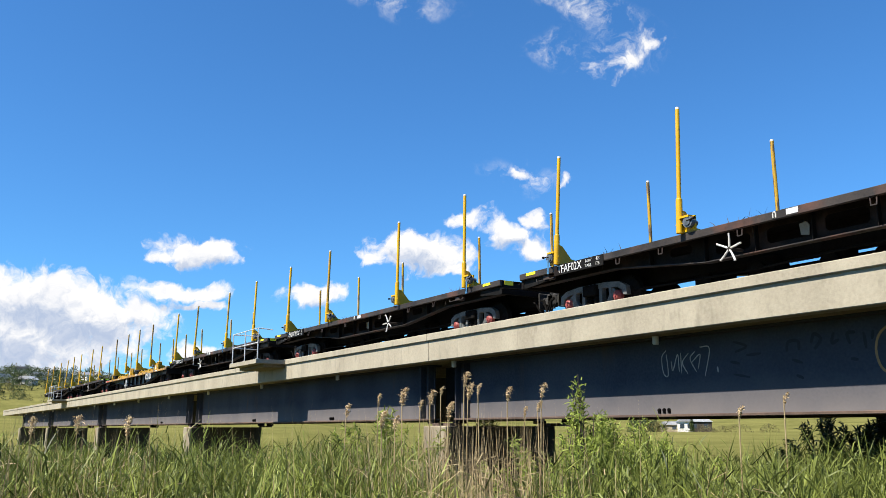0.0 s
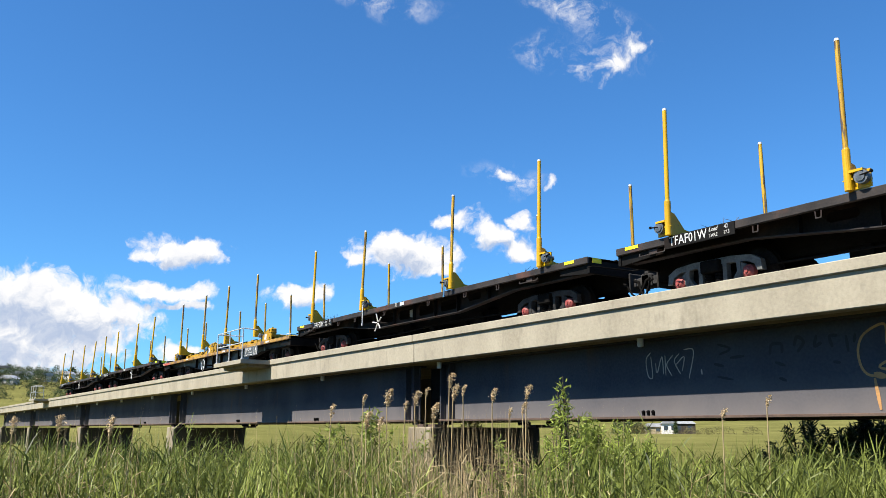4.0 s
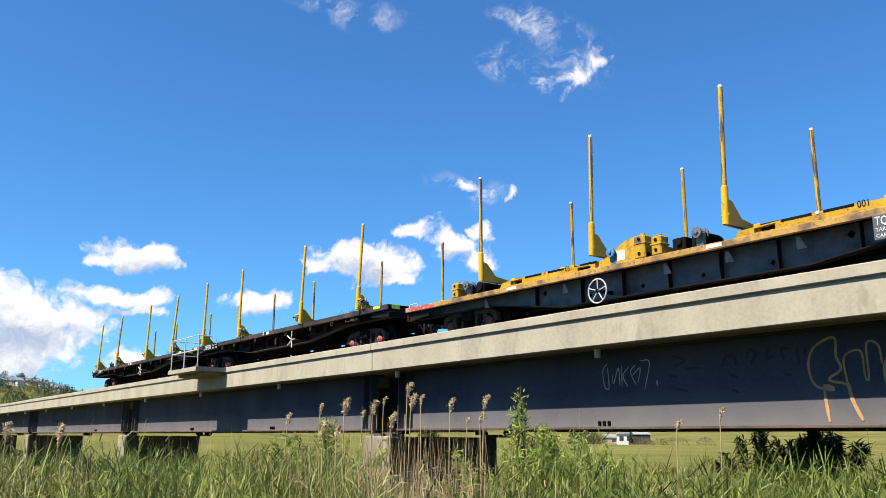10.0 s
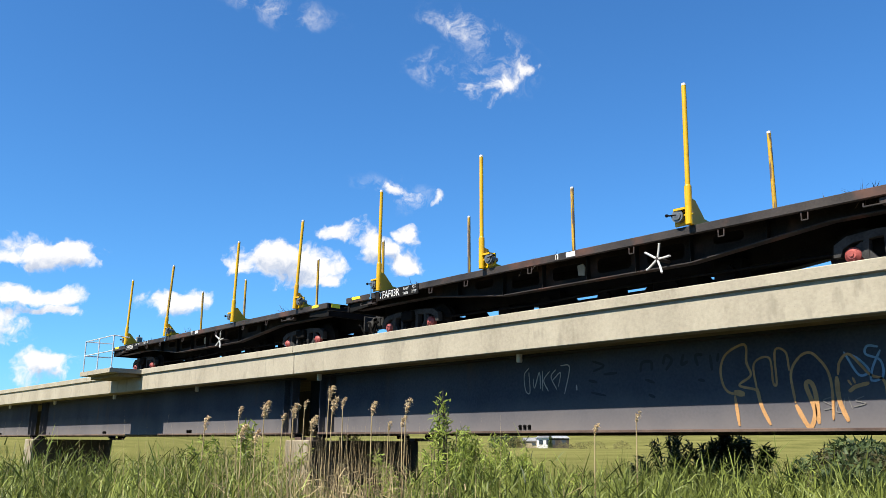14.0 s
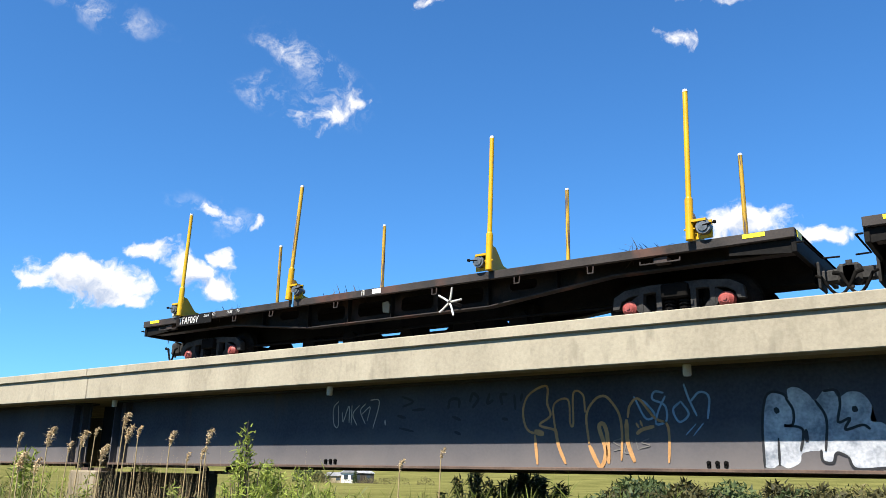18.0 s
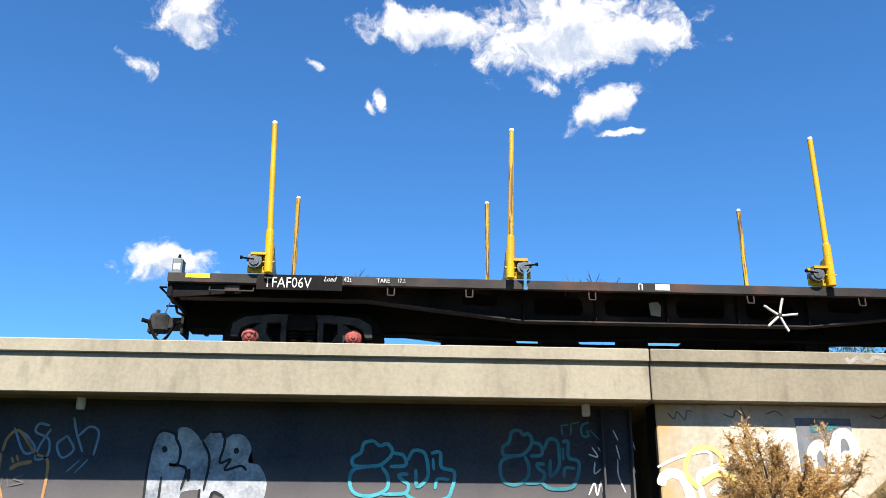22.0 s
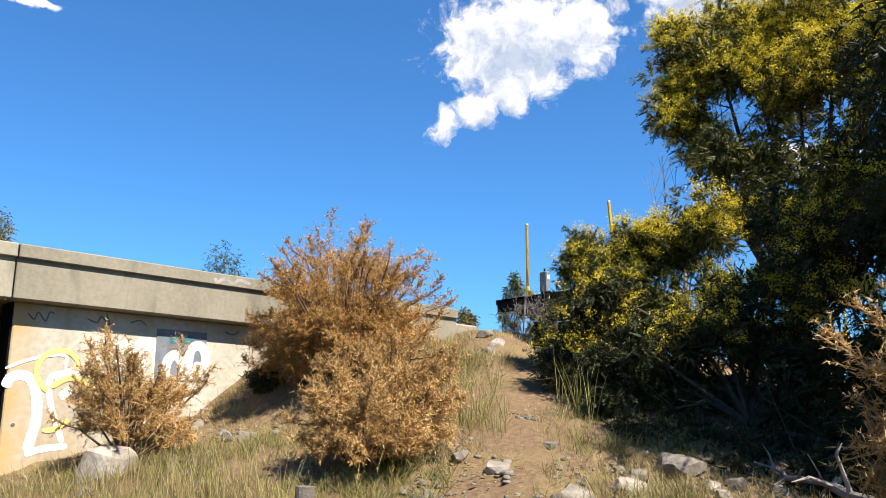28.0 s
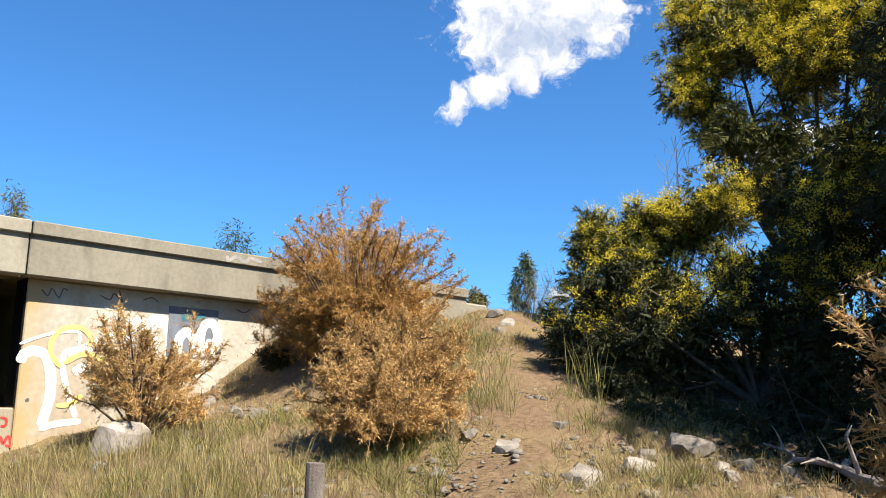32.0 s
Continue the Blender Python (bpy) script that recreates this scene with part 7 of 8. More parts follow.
def bank_grass():
    rng = np.random.default_rng(41)

    def tufts(name, n, blades, zone, h, material, label, wide=0.006, lean=0.45):
        P = []
        while sum(len(a) for a in P) < n:
            az = np.radians(rng.uniform(12, 78, n))
            r = rng.uniform(3.4, 17, n)
            x, y = r * np.sin(az), r * np.cos(az)
            P.append(np.stack([x, y], 1)[zone(x, y, rng)])
        p = np.concatenate(P)[:n]
        b = np.repeat(p, blades, 0) + rng.normal(size=(n * blades, 2)) * 0.05
        base = np.concatenate([b, ground_z(b[:, 0], b[:, 1])[:, None] - 0.02], 1)
        w = unit(np.concatenate([rng.normal(size=(len(b), 2)) * lean, np.ones((len(b), 1))], 1))
        v, f = strips(rng, base, w, rng.uniform(0.5, 1.2, len(b)) * h, wide, 0.3, 2)
        tagged(raw(name, v, f, material), label, "grass", kind="stuff")

    def off_path(x, y):
        # a worn track climbs the bank towards the crest
        c = 5.56 + (y - 4.87) * 1.45
        return np.abs(x - c) > 0.55 + 0.15 * np.sin(y * 3)

    front = lambda x, y: (y < 10.2) & (x + y < 20.6)
    tufts("dry_grass", 6200, 10, lambda x, y, g: front(x, y) & off_path(x, y) & (g.uniform(0, 1, len(x)) < 0.25 + 0.75 * (np.sin(x * 1.4) * np.cos(y * 1.7 + 1) > -0.15)), 0.24, STRAW, "thin dry straw-coloured grass on the bank")
    tufts("green_tufts", 950, 11, lambda x, y, g: front(x, y) & off_path(x, y) & ((np.hypot(x - 2.8, y - 6.2) < 2.7) & (np.sin(x * 2.3 + y) * np.cos(y * 1.9) > -0.35) | (np.hypot(x - 8.0, y - 8.4) < 0.9) | (np.hypot(x - 6.7, y - 4.75) < 0.4) | (np.hypot(x - 4.6, y - 4.6) < 0.5) | (np.hypot(x - 6.0, y - 3.5) < 0.3) | (np.hypot(x - 5.3, y - 4.5) < 0.25)), 0.28, GREENG, "green grass tufts at the foot of the bank", 0.008)
    tufts("tall_dry_grass", 420, 7, lambda x, y, g: front(x, y) & off_path(x, y) & ((np.hypot(x - 2.2, y - 6.6) < 2.0) | (np.abs((x - 7.3) * 0.7 - (y - 6.85) * 0.72) < 0.42) & (np.abs(x - 7.3) < 0.95)), 0.62, STRAW, "tall dry grass stems", 0.006, 0.2)
    tufts("grass_by_path", 5, 7, lambda x, y, g: np.hypot(x - 7.35, y - 5.4) < 0.3, 1.05, GREENG, "tall green oat grass clump by the path", 0.010, 0.16)
    tufts("grass_strip", 60, 8, lambda x, y, g: (np.abs((x - 7.3) * 0.7 - (y - 6.85) * 0.72) < 0.4) & (np.abs(x - 7.3) < 0.95), 0.5, GREENG, "thin green grass beside the worn path", 0.006, 0.25)
    # straw litter on the soil
    n = 20000
    az = np.radians(rng.uniform(15, 74, n))
    r = rng.uniform(4.0, 13, n)
    x, y = r * np.sin(az), r * np.cos(az)
    k = y < 10.2
    x, y = x[k], y[k]
    base = np.stack([x, y, ground_z(x, y) + 0.012], 1)
    w = unit(np.concatenate([rng.normal(size=(len(x), 2)), rng.uniform(0.0, 0.7, (len(x), 1))], 1))
    v, f = strips(rng, base, w, rng.uniform(0.05, 0.16, len(x)), 0.006, 0.2, 1)
    tagged(raw("straw_litter", v, f, STRAW), "dead straw lying on the soil", "straw", kind="stuff")
    # loose pebbles
    n = 6000
    az = np.radians(rng.uniform(15, 72, n))
    r = rng.uniform(4.5, 13, n)
    x, y = r * np.sin(az), r * np.cos(az)
    k = y < 10.2
    x, y = x[k], y[k]
    n = len(x)
    z = ground_z(x, y)
    s = rng.gamma(0.9, 0.011, n) + 0.006
    cube = np.array([[-1, -1, -1], [1, -1, -1], [1, 1, -1], [-1, 1, -1], [-0.6, -0.7, 1], [0.7, -0.6, 1], [0.6, 0.6, 0.8], [-0.7, 0.6, 1]])
    v = cube[None] * s[:, None, None] * rng.uniform(0.6, 1.2, (n, 1, 3)) * np.array([1, 1, 0.42]) + rng.normal(size=(n, 8, 3)) * s[:, None, None] * 0.2
    t = rng.uniform(0, 6.28, n)
    c, sn = np.cos(t)[:, None], np.sin(t)[:, None]
    v = np.stack([v[..., 0] * c - v[..., 1] * sn, v[..., 0] * sn + v[..., 1] * c, v[..., 2]], -1) + np.stack([x, y, z], 1)[:, None]
    q = np.array([[0, 3, 2, 1], [4, 5, 6, 7], [0, 1, 5, 4], [1, 2, 6, 5], [2, 3, 7, 6], [3, 0, 4, 7]])
    f = (np.arange(n)[:, None, None] * 8 + q[None]).reshape(-1, 4)
    tagged(raw("pebbles", v.reshape(-1, 3), f, ROCK), "loose stones scattered on the bank", "stones", kind="stuff")


reed_bed()
for i, (az, r, el, big) in enumerate((
        (-56.6, 8.2, 3.5, 1.1), (-56.4, 8.0, 2.7, 1.2), (-55.4, 8.4, 2.8, 0.9), (-60.6, 8.3, 2.4, 1.4), (-58.9, 8.1, 2.3, 1.1), (-62.3, 8.6, 2.1, 0.8), (-64.5, 9.0, 1.4, 1.1),
        (-58.1, 8.6, 2.6, 0.7), (-57.7, 7.6, 1.5, 1.2), (-53.6, 7.9, 2.5, 1.0), (-51.5, 7.7, 2.7, 1.0), (-51.4, 7.7, 1.6, 0.9), (-61.9, 7.4, 0.9, 1.2), (-61.0, 7.9, 0.6, 1.1),
        (-36.2, 7.2, 2.0, 0.7), (-38.9, 7.0, 1.2, 0.7), (-81.0, 9.5, 0.6, 1.5), (-78.2, 9.0, 0.5, 1.4), (-83.6, 10, 0.5, 1.4), (-59.6, 8.8, 1.7, 0.8), (-52.6, 8.3, 1.3, 0.7))):
    plume_reed(az, r, el, 100 + i, big * 0.45)

# young willow in the reeds, and darker shrubs behind the girder
x, y, z = at(-48.6, 8.6)
shrub("willow_sapling", x, y, 0.42, 2.45, 51, WILLOW, "slender young willow with narrow light green leaves", 2400, 0.085)
x, y, z = at(-48.2, 9.2)
shrub("willow_bush", x, y, 2.8, 2.12, 52, WILLOW, "bushy light green willow growing in the reeds", 17000, 0.075)
x, y, z = at(-44.5, 9.4)
shrub("willow_bush", x, y, 2.0, 2.0, 53, WILLOW, "bushy light green willow growing in the reeds", 10000, 0.075)
x, y, z = at(-30.5, 17.5)
shrub("dark_shrub", x, y, 2.7, 2.2, 54, DARKSHRUB, "dense dark green shrub beyond the bridge", 9000, 0.18)
x, y, z = at(-33.5, 19)
shrub("dark_shrub", x, y, 2.4, 2.3, 55, DARKSHRUB, "dense dark green shrub beyond the bridge", 3000, 0.16)
x, y, z = at(-61.5, 19.5)
shrub("green_shrub", x, y, 3.4, 2.3, 56, WILLOW, "light green shrub behind the pier", 3500, 0.16)
x, y, z = at(-55.0, 21.5)
shrub("green_shrub", x, y, 2.6, 2.3, 57, WILLOW, "light green shrub behind the pier", 2500, 0.16)

# dead gorse on the bank
gorse("gorse_bush", 6.55, 8.25, 2.45, 2.0, 61, 300, GORSE, "big dead rust-brown gorse bush before the wing wall")
gorse("gorse_bush", 4.84, 5.80, 1.35, 1.15, 62, 150, GORSE_PALE, "low pale brown dead gorse bush on the bank")
gorse("gorse_bush", 5.36, 5.85, 1.15, 1.2, 66, 120, GORSE_PALE, "low pale brown dead gorse bush on the bank")
gorse("gorse_bush", 4.05, 8.75, 1.7, 1.4, 63, 125, GORSE_PALE, "small orange-brown dead gorse bush beside the wing wall")
gorse("gorse_bush", 6.2, 8.75, 1.35, 1.15, 67, 90, GORSE, "low rust-brown dead gorse against the big bush")
x, y = 6.05, 9.3
shrub("undergrowth", x, y, 0.6, 0.34, 68, SCRUB, "dark scrubby undergrowth at the foot of the gorse", 2200, 0.09)
# Pale material puts sunlight into this bush, whose near side is shaded.
gorse("gorse_bush", 4.66, 0.98, 1.3, 2.3, 64, 190, GORSE_PALE, "dead gorse bush beside the wattle, coloured pale as sunlit", -0.1)

# wattles in flower
def clump(foot, az, el, r, w, h):
    """A lobe of a crown, by bearing, elevation and distance from the camera's stand, with half-sizes in degrees; from the tree's foot."""
    fx, fy, fz = foot
    k = r * math.pi / 180
    return (r * math.sin(radians(az)) - fx, r * math.cos(radians(az)) - fy, EYE + r * math.tan(radians(el)) - fz, w * k, w * k, h * k)


foot = at(68, 13.6)
wattle(foot[0], foot[1], [clump(foot, c[0], c[1], c[2] * 1.2, c[3], c[4]) for c in ((64.5, 24, 11, 4.2, 3.2), (62.3, 20.5, 11.2, 2.6, 2.6), (66, 25.6, 11.5, 4.2, 2.2), (69.5, 22, 11, 4.5, 3.6), (66.5, 17.6, 10.6, 3.4, 2.4), (72, 24.6, 11.5, 5.5, 2.9),
                                                    (75, 23, 11, 5, 3.6), (71, 16, 10.5, 4.5, 3.0), (77, 18, 11, 5, 5), (61.8, 24.2, 11.4, 2.2, 2.2), (78, 23.5, 10, 5, 4), (65.2, 14.4, 10.8, 2.8, 2.0), (69.5, 13.5, 10.6, 3.4, 2.4), (63.6, 18.0, 11.0, 2.4, 2.0), (74, 13.5, 10.8, 4, 3))],
       0.17, 120000, 0.97, 71, "large wattle tree in yellow blossom beside the bank", None, 1.05, 0.92, 6.2 - foot[2])
foot = at(57.5, 11.8)
wattle(foot[0], foot[1], [clump(foot, *c) for c in ((55.2, 11.2, 11.6, 1.8, 1.9), (54.4, 8, 11.6, 1.7, 2.2), (57.5, 11, 11.6, 1.9, 2.4), (56.5, 6, 11.4, 2.4, 2.6), (59, 8, 11.2, 2.5, 3.0), (54.0, 4.0, 11.6, 1.5, 2.0), (58, 3, 11, 2.6, 2.6), (60.2, 12.2, 11.6, 2.2, 2.2), (54.6, 12.2, 11.6, 1.3, 1.8), (53.2, 3.6, 11.8, 1.3, 1.8), (58.6, 12.6, 11.6, 1.4, 1.4), (62.6, 13.4, 11.4, 2.2, 2.2), (64.0, 9.6, 11.4, 1.2, 1.0))],
       0.07, 64000, 0.95, 72, "young wattle with yellow blossom below the large tree", None, 0.9, -0.55, 1.2)
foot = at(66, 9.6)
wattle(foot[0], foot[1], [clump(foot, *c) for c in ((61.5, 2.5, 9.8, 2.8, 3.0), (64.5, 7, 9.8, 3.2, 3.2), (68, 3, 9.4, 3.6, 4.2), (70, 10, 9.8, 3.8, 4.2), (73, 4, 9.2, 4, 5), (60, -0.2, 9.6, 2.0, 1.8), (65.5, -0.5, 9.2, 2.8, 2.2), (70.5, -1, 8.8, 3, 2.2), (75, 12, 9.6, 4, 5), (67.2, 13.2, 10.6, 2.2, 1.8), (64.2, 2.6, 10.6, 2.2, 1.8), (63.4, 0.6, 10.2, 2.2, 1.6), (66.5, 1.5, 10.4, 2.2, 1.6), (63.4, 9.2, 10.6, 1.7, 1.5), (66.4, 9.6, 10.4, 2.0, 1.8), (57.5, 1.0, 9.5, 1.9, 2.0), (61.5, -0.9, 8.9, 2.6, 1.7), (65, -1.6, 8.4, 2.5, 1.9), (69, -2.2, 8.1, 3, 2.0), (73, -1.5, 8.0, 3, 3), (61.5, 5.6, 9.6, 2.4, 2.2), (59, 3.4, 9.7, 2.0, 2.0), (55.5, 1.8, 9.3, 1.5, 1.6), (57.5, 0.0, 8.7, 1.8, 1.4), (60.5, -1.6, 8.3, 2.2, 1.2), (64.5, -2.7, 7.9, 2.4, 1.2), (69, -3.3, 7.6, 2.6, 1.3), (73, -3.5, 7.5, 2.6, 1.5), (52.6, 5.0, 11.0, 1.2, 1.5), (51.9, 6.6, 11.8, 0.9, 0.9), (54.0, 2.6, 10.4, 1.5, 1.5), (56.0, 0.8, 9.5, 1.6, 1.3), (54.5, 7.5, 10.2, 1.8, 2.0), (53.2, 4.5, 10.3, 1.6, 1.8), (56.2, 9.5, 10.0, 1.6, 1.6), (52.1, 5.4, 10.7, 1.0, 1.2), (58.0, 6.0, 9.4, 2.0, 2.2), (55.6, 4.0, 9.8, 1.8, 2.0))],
       0.08, 100000, 0.5, 73, "bushy wattle below the large tree, leaves coloured dark for shade", WATTLE_SHADE, 0.8, -0.20, 0.9)
# Out of view: crown added so its shadow darkens the slope and bushes.
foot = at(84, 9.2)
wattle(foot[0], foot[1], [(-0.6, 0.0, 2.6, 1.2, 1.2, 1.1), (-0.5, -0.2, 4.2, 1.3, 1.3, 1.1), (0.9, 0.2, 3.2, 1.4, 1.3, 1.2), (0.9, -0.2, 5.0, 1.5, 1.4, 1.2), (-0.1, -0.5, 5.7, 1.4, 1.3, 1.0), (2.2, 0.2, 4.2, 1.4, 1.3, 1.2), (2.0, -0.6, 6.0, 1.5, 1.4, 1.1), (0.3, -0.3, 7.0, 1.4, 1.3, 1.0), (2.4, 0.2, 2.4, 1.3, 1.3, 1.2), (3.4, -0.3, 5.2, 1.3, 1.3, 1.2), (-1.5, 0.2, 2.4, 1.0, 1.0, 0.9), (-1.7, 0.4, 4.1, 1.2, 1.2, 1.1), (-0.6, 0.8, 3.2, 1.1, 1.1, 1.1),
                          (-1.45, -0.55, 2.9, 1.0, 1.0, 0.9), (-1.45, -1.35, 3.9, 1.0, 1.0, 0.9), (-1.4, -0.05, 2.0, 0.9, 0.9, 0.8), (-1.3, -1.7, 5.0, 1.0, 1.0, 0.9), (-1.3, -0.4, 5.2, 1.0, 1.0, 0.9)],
       0.13, 90000, 0.5, 74, "unseen wattle along the bank, added to shade the slope", WATTLE_SHADE, 1.15)
twig_bush(14.6, 11.2, 1.6, 81)
twig_bush(12.6, 10.4, 1.0, 82)
x, y, z = at(60.6, 12.6)
twig_bush(x, y, 3.7, 83, None, 9.0)

# trees behind the railway
for az, r, el, w, s, leaf, label in ((30.4, 30, 12.1, 2.6, 91, GUM, "leafy green tree standing behind the bridge"), (38.5, 33, 11.8, 2.4, 92, BROWNTREE, "brownish scrub tree behind the bridge"), (49.9, 27, 10.7, 0.8, 93, GUM, "slender young gum tree behind the railway bank"),
                                     (16.6, 31, 13.2, 1.7, 94, BROWNTREE, "bare-topped reddish tree behind the bridge"), (14.6, 33, 11.6, 2.2, 95, BROWNTREE, "brownish scrub tree behind the bridge"), (46.6, 26, 8.3, 1.0, 96, BROWNTREE, "brownish scrub tree behind the bridge")):
    x, y, z = at(az, r)
    small_tree("tree", x, y, EYE + r * math.tan(radians(el)) - z, w * 1.6, s, leaf, label, 2800, 0.17, sparse=0.0)

# stones, post
for i, (x, y, sx, sy, sz, t) in enumerate((
        (6.80, 3.85, 0.42, 0.28, 0.16, 28), (6.02, 3.86, 0.19, 0.14, 0.10, -10), (5.50, 4.05, 0.24, 0.19, 0.13, 30), (6.42, 4.98, 0.15, 0.12, 0.12, 10), (5.65, 4.97, 0.17, 0.12, 0.08, -25), (5.70, 5.48, 0.15, 0.10, 0.07, 40),
        (6.85, 6.66, 0.15, 0.10, 0.08, 15), (7.35, 7.48, 0.16, 0.12, 0.15, 30), (3.66, 8.24, 0.34, 0.24, 0.56, -18), (5.66, 10.0, 0.15, 0.11, 0.22, 60), (5.30, 9.55, 0.14, 0.11, 0.20, 20), (5.12, 9.30, 0.12, 0.09, 0.14, 50),
        (5.10, 8.52, 0.11, 0.07, 0.09, 70), (5.12, 8.10, 0.13, 0.09, 0.12, 5), (4.28, 8.14, 0.08, 0.06, 0.09, 30), (3.30, 7.76, 0.17, 0.11, 0.14, 0), (6.70, 3.32, 0.11, 0.08, 0.11, 80), (6.36, 3.25, 0.09, 0.06, 0.09, 44),
        (6.52, 3.42, 0.09, 0.07, 0.08, 12), (10.2, 8.95, 0.32, 0.20, 0.16, 48), (10.6, 9.6, 0.26, 0.16, 0.12, 35), (9.6, 8.6, 0.16, 0.12, 0.14, 75), (4.85, 8.86, 0.12, 0.09, 0.15, 10), (5.45, 9.75, 0.12, 0.10, 0.16, 33), (5.18, 8.75, 0.08, 0.06, 0.08, 33),
        (6.85, 3.0, 0.13, 0.1, 0.1, 20), (5.8, 5.0, 0.07, 0.05, 0.06, 0), (6.98, 6.95, 0.10, 0.07, 0.08, 60), (4.82, 4.98, 0.10, 0.07, 0.07, 30), (4.62, 6.32, 0.12, 0.08, 0.10, 15), (7.2, 7.1, 0.11, 0.08, 0.10, 50), (5.9, 6.0, 0.08, 0.06, 0.06, 25))):
    rock(x, y, sx, sy, sz, 200 + i, t)
bank_grass()


def fallen_branch(x, y, turn, length, radius, seed):
    """A grey dead limb with broken side branches lying on the ground."""
    rng = np.random.default_rng(seed)
    root = tagged(new("fallen_branch"), "grey weathered dead branch lying under the wattle", "branch", "fallen branches")
    root.matrix_basis = pose(x, y, float(ground_z(x, y)) + radius * 0.6, 0, 0, turn)
    pts = [np.array([length * k / 6 - length / 2, 0.10 * math.sin(k * 1.3 + seed), 0.03 * k + 0.02 * rng.normal()]) for k in range(7)]
    bm = bmesh.new()
    prev = None
    for k, p in enumerate(pts):
        ring = [bm.verts.new((p[0], p[1] + math.cos(q * 0.7) * radius * (1 - 0.11 * k) * rng.uniform(0.85, 1.1), p[2] + math.sin(q * 0.7) * radius * (1 - 0.11 * k))) for q in range(9)]
        if prev:
            for q in range(9):
                bm.faces.new((prev[q], prev[(q + 1) % 9], ring[(q + 1) % 9], ring[q]))
        else:
            bm.faces.new(ring)
        prev = ring
    bm.faces.new(prev[::-1])
    part("limb", bm, TWIG, root)
    for k in range(5):
        p = pts[1 + k]
        d = sphere_ways(rng, 1, 0.8)[0]
        bm = bmesh.new()
        q = p + d * length * rng.uniform(0.12, 0.25)
        rod(bm, p, q, radius * 0.45, radius * 0.25, 7)
        rod(bm, q, q + (d + rng.normal(size=3) * 0.4) * length * 0.12, radius * 0.25, radius * 0.08, 6)
        part("side_branch", bm, TWIG, root)


fallen_branch(7.15, 2.62, 25, 1.5, 0.05, 5)
fallen_branch(7.7, 2.75, -20, 1.3, 0.04, 8)
fallen_branch(6.95, 2.95, 70, 0.8, 0.03, 11)


def fence_post():
    x, y, z = at(36.0, 6.0)
    bm = bmesh.new()
    n = 16
    rng = random.Random(5)
    for k, (a, b) in enumerate(((-0.3, 0.068), (0.0, 0.07), (0.3, 0.068), (EYE - 6.0 * math.tan(radians(3.35)) - z, 0.066))):
        ring = [bm.verts.new((math.cos(2 * math.pi * i / n) * b * (1 + 0.05 * math.sin(i * 5)), math.sin(2 * math.pi * i / n) * b, a + (0.01 * rng.random() if k == 3 else 0))) for i in range(n)]
        if k:
            for i in range(n):
                bm.faces.new((prev[i], prev[(i + 1) % n], ring[(i + 1) % n], ring[i]))
        prev = ring
    bm.faces.new(prev)
    p = part("fence_post", bm, POSTW)
    p.matrix_basis = pose(x, y, z)
    tagged(p, "short weathered round timber post in the grass", "post")


fence_post()


# ---- distance ----
ROOFD = surface("dark_roof", (0.05, 0.05, 0.055), (0.11, 0.11, 0.115), 2, 20, 0.7)


def house(az, r, w, d, h, turn, roof=None, cladding=None, label="pale weatherboard house with a sheet roof on the hillside"):
    x, y, z = at(az, r)
    root = tagged(new("house"), label, "house", "houses on the hill" if "hill" in label else "farm buildings")
    root.matrix_basis = pose(x, y, z, 0, 0, turn)
    bm = bmesh.new()
    box(bm, -w / 2, w / 2, -d / 2, d / 2, -2, h)
    part("wall", bm, cladding or HOUSEW, root)
    bm = bmesh.new()
    e = 0.5
    prism(bm, [(-w / 2 - e, h), (w / 2 + e, h), (w / 2 - d * 0.3, h + d * 0.28), (-w / 2 + d * 0.3, h + d * 0.28)], -d / 2 - e, d / 2 + e)
    part("roof", bm, roof or ROOFM, root)
    k = max(2, int(w / 3.5))
    for i in range(k):
        bm = bmesh.new()
        c = -w / 2 + (i + 0.5) * w / k
        box(bm, c - 0.8, c + 0.8, -d / 2 - 0.04, -d / 2 + 0.02, h * 0.35, h * 0.8)
        part("window", bm, DGLASS, root)


for i, (az, r, w, h) in enumerate(((-84.3, 420, 13, 5), (-83.2, 360, 14, 4), (-82.2, 470, 12, 5), (-81.2, 520, 14, 6), (-80.2, 430, 13, 4), (-79.0, 560, 13, 5), (-78.0, 500, 12, 5), (-84.8, 520, 12, 6), (-83.0, 560, 12, 6), (-76.8, 560, 11, 4),
                                   (-80.9, 380, 13, 4), (-85.5, 340, 14, 4), (-79.6, 470, 12, 5), (-81.9, 350, 12, 4), (-78.6, 400, 13, 4), (-77.4, 430, 12, 4), (-84.0, 330, 11, 4))):
    house(az, r * 1.35, w * 0.75, 6, h * 0.6, 75 + 25 * math.sin(i * 3), None if i % 3 else ROOFR if i % 2 else ROOFD)
house(-41.95, 340, 5.5, 5, 3.9, 47, ROOFM, label="white farmhouse standing in the far field")
house(-42.9, 345, 7.5, 5, 2.6, 36, ROOFM, WALLC, label="pale farm shed beside the farmhouse")
house(-41.0, 352, 8.5, 4, 3.9, 40, ROOFM, PIER_SHADE, label="long dark open shed beside the farmhouse")


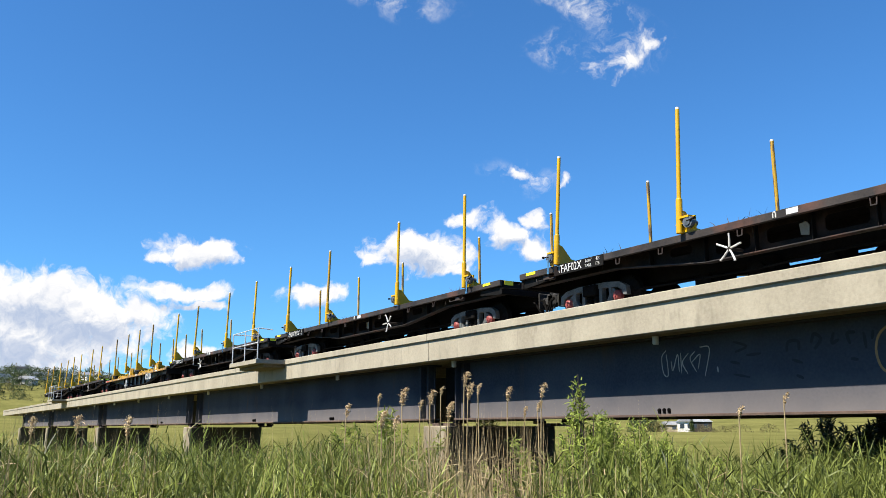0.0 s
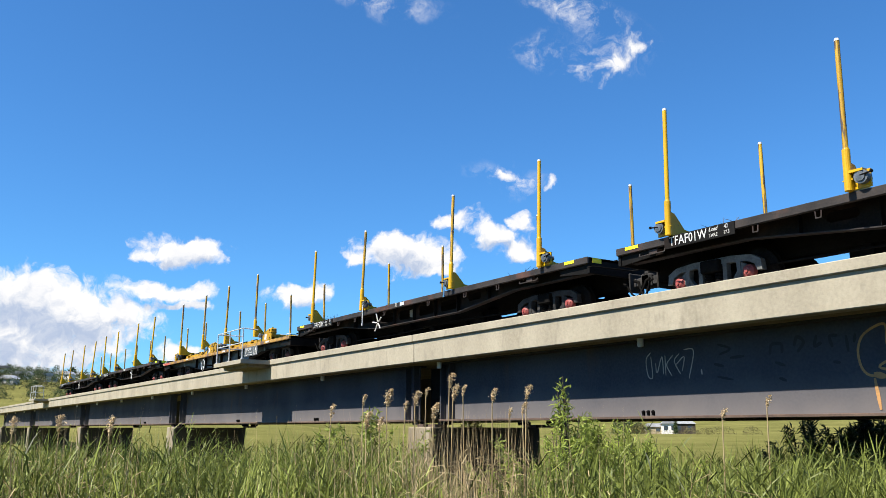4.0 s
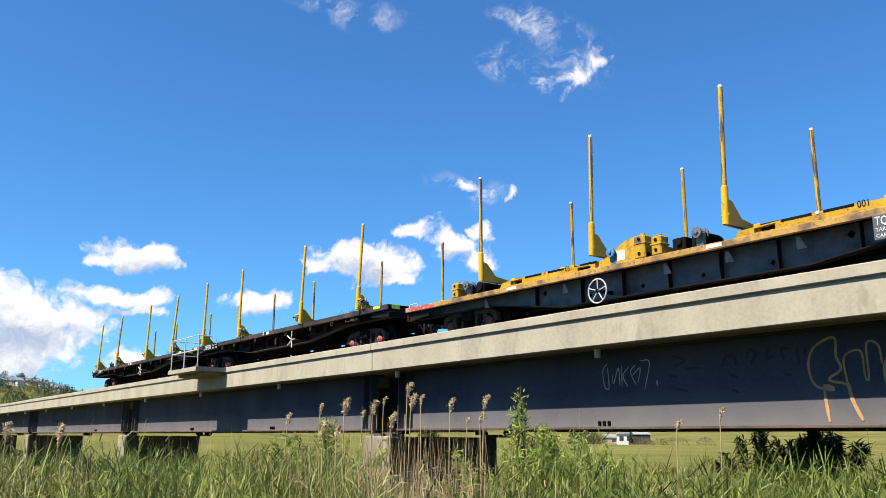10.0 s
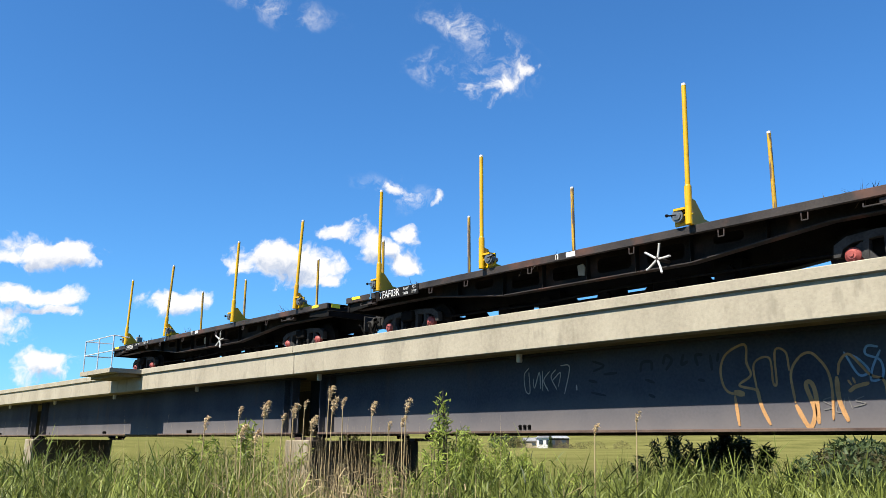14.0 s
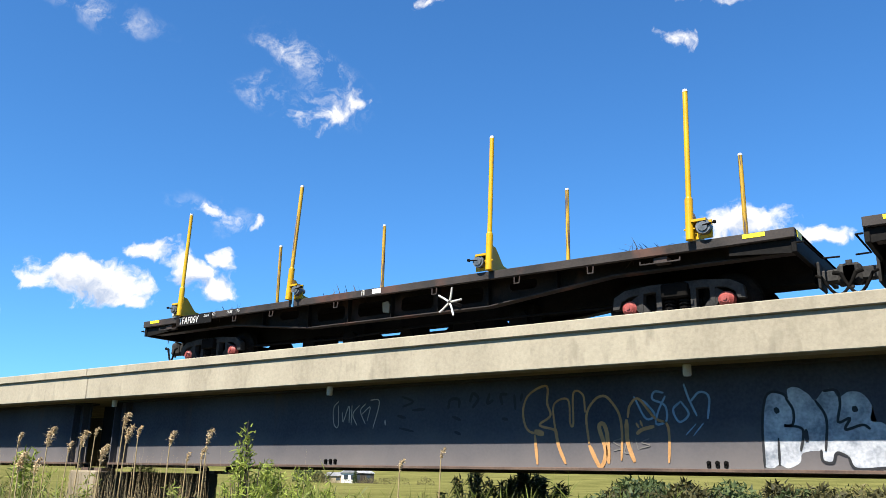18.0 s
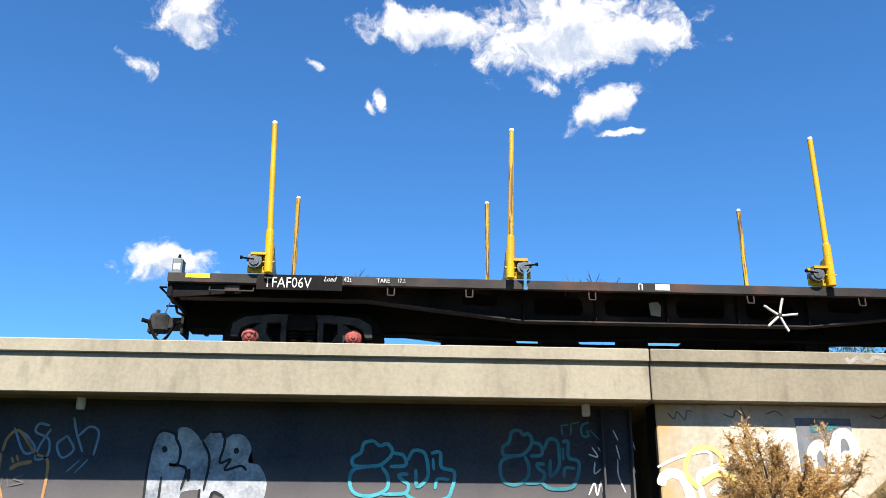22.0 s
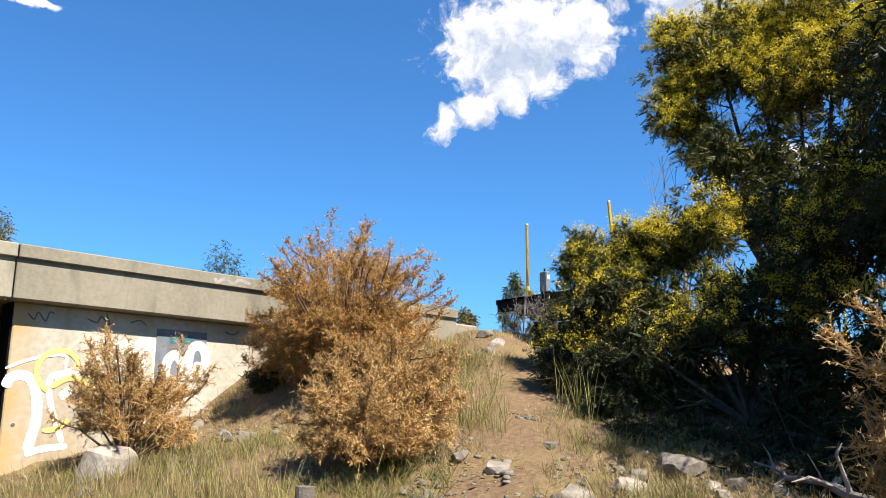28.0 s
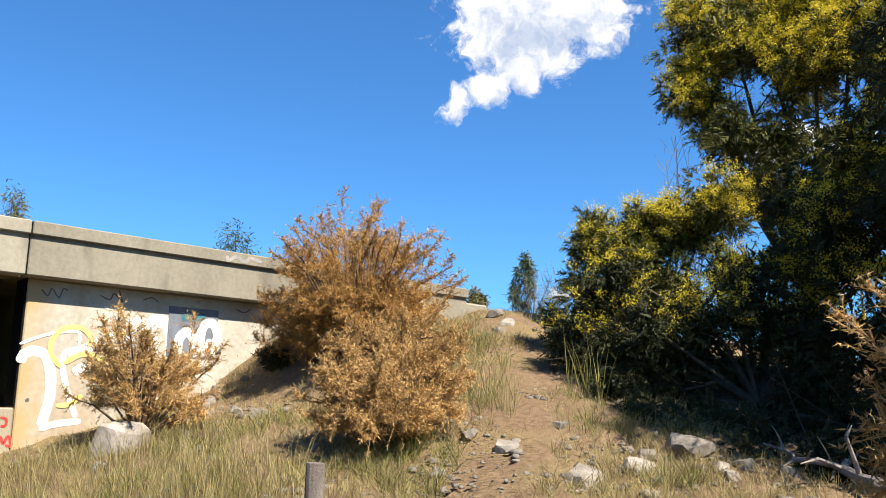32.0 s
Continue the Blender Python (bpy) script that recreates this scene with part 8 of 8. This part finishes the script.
def distant_wood(name, label, clumps, leaf, seed, n, size):
    """Far trees and scrub seen as a ragged mass."""
    rng = np.random.default_rng(seed)
    P = []
    for az, r, w, h in clumps:
        x, y, z = at(az, r)
        m = int(n)
        d = sphere_ways(rng, m)
        d[:, 2] = np.abs(d[:, 2])
        rad = rng.uniform(0.4, 1, m) ** 0.5
        P.append(np.array([[x, y, z]]) + d * np.array([[w / 2, w / 2, h]]) * rad[:, None])
    p = np.concatenate(P)
    s = np.repeat(np.array([c[3] for c in clumps]), n) * size
    v, f = strips(rng, p, sphere_ways(rng, len(p), 0.3), s, s * 0.5, 0.1, 1)
    tagged(raw(name, v, f, leaf), label, "trees", kind="stuff")


GUMFAR = foliage("far_gum_leaf", (0.014, 0.028, 0.009), (0.085, 0.112, 0.038), 0.2)


def far_woods():
    rng = np.random.default_rng(77)
    hill = [(rng.uniform(-92, -74.5), rng.uniform(340, 680), rng.uniform(4, 10), rng.uniform(3.0, 8.0)) for _ in range(300)]
    distant_wood("hillside_trees", "scattered green trees between the houses on the hill", hill[:190], GUMFAR, 78, 240, 0.13)
    distant_wood("hillside_trees", "dark conifers between the houses on the hill", hill[190:260], DARKSHRUB, 84, 240, 0.13)
    distant_wood("hillside_trees", "olive scrub on the hill", hill[260:], BROWNTREE, 85, 200, 0.13)
    ridge = [(rng.uniform(-84, -73), rng.uniform(640, 760), rng.uniform(9, 18), rng.uniform(5, 9)) for _ in range(34)]
    distant_wood("ridge_trees", "dark trees along the ridge", ridge, DARKSHRUB, 79, 240, 0.16)
    scrub = [(rng.uniform(-24, 9), rng.uniform(85, 150), rng.uniform(3, 7), rng.uniform(1.2, 2.6)) for _ in range(40)]
    distant_wood("scrub_belt", "belt of olive and brown scrub across the flat", scrub, BROWNTREE, 80, 260, 0.18)
    near = [(rng.uniform(-26, 9), rng.uniform(27, 52), rng.uniform(1.8, 3.8), rng.uniform(1.5, 2.3)) for _ in range(46)]
    distant_wood("scrub_bushes", "rough olive and brown bushes behind the reeds", near[:30], SCRUB, 82, 900, 0.17)
    distant_wood("scrub_bushes", "rough dull green bushes behind the reeds", near[30:], GUMFAR, 83, 900, 0.17)
    farm = [(-44.0, 330, 7, 4.0), (-43.5, 332, 5, 4.2), (-40.6, 312, 7, 2.4), (-39.8, 312, 7, 2.6), (-38.8, 312, 11, 3.0), (-36.9, 315, 7, 3), (-42.2, 312, 9, 1.6), (-43.2, 310, 8, 1.6), (-62, 60, 6, 1.3), (-66, 64, 5, 1.1), (-58, 62, 4, 1.2)]
    distant_wood("field_bushes", "bushes round the farmhouse in the field", farm, BROWNTREE, 81, 400, 0.16)
    distant_wood("field_trees", "dark trees beside the farmhouse in the field", [(-44.6, 332, 8, 6.5), (-45.2, 338, 6, 5.5), (-43.9, 338, 5, 5.0), (-41.55, 332, 1.6, 5.2)], GUMFAR, 84, 500, 0.14)


far_woods()


# ---- sleepers ----
def sleepers():
    bm = bmesh.new()
    box(bm, -0.12, 0.12, -1.0, 1.0, -0.11, 0.0, 0.01)
    for y in (-0.56, 0.56):
        box(bm, -0.09, 0.09, y - 0.14, y + 0.14, 0.0, 0.012)
    one = part("sleeper", bm, SLEEPER, track)
    one.matrix_basis = pose(-60, CENTRE, RAIL - 0.158)
    for k in range(1, 150):
        again(one, pose(-60 + 0.66 * k, CENTRE, RAIL - 0.158), track)


sleepers()
motions()
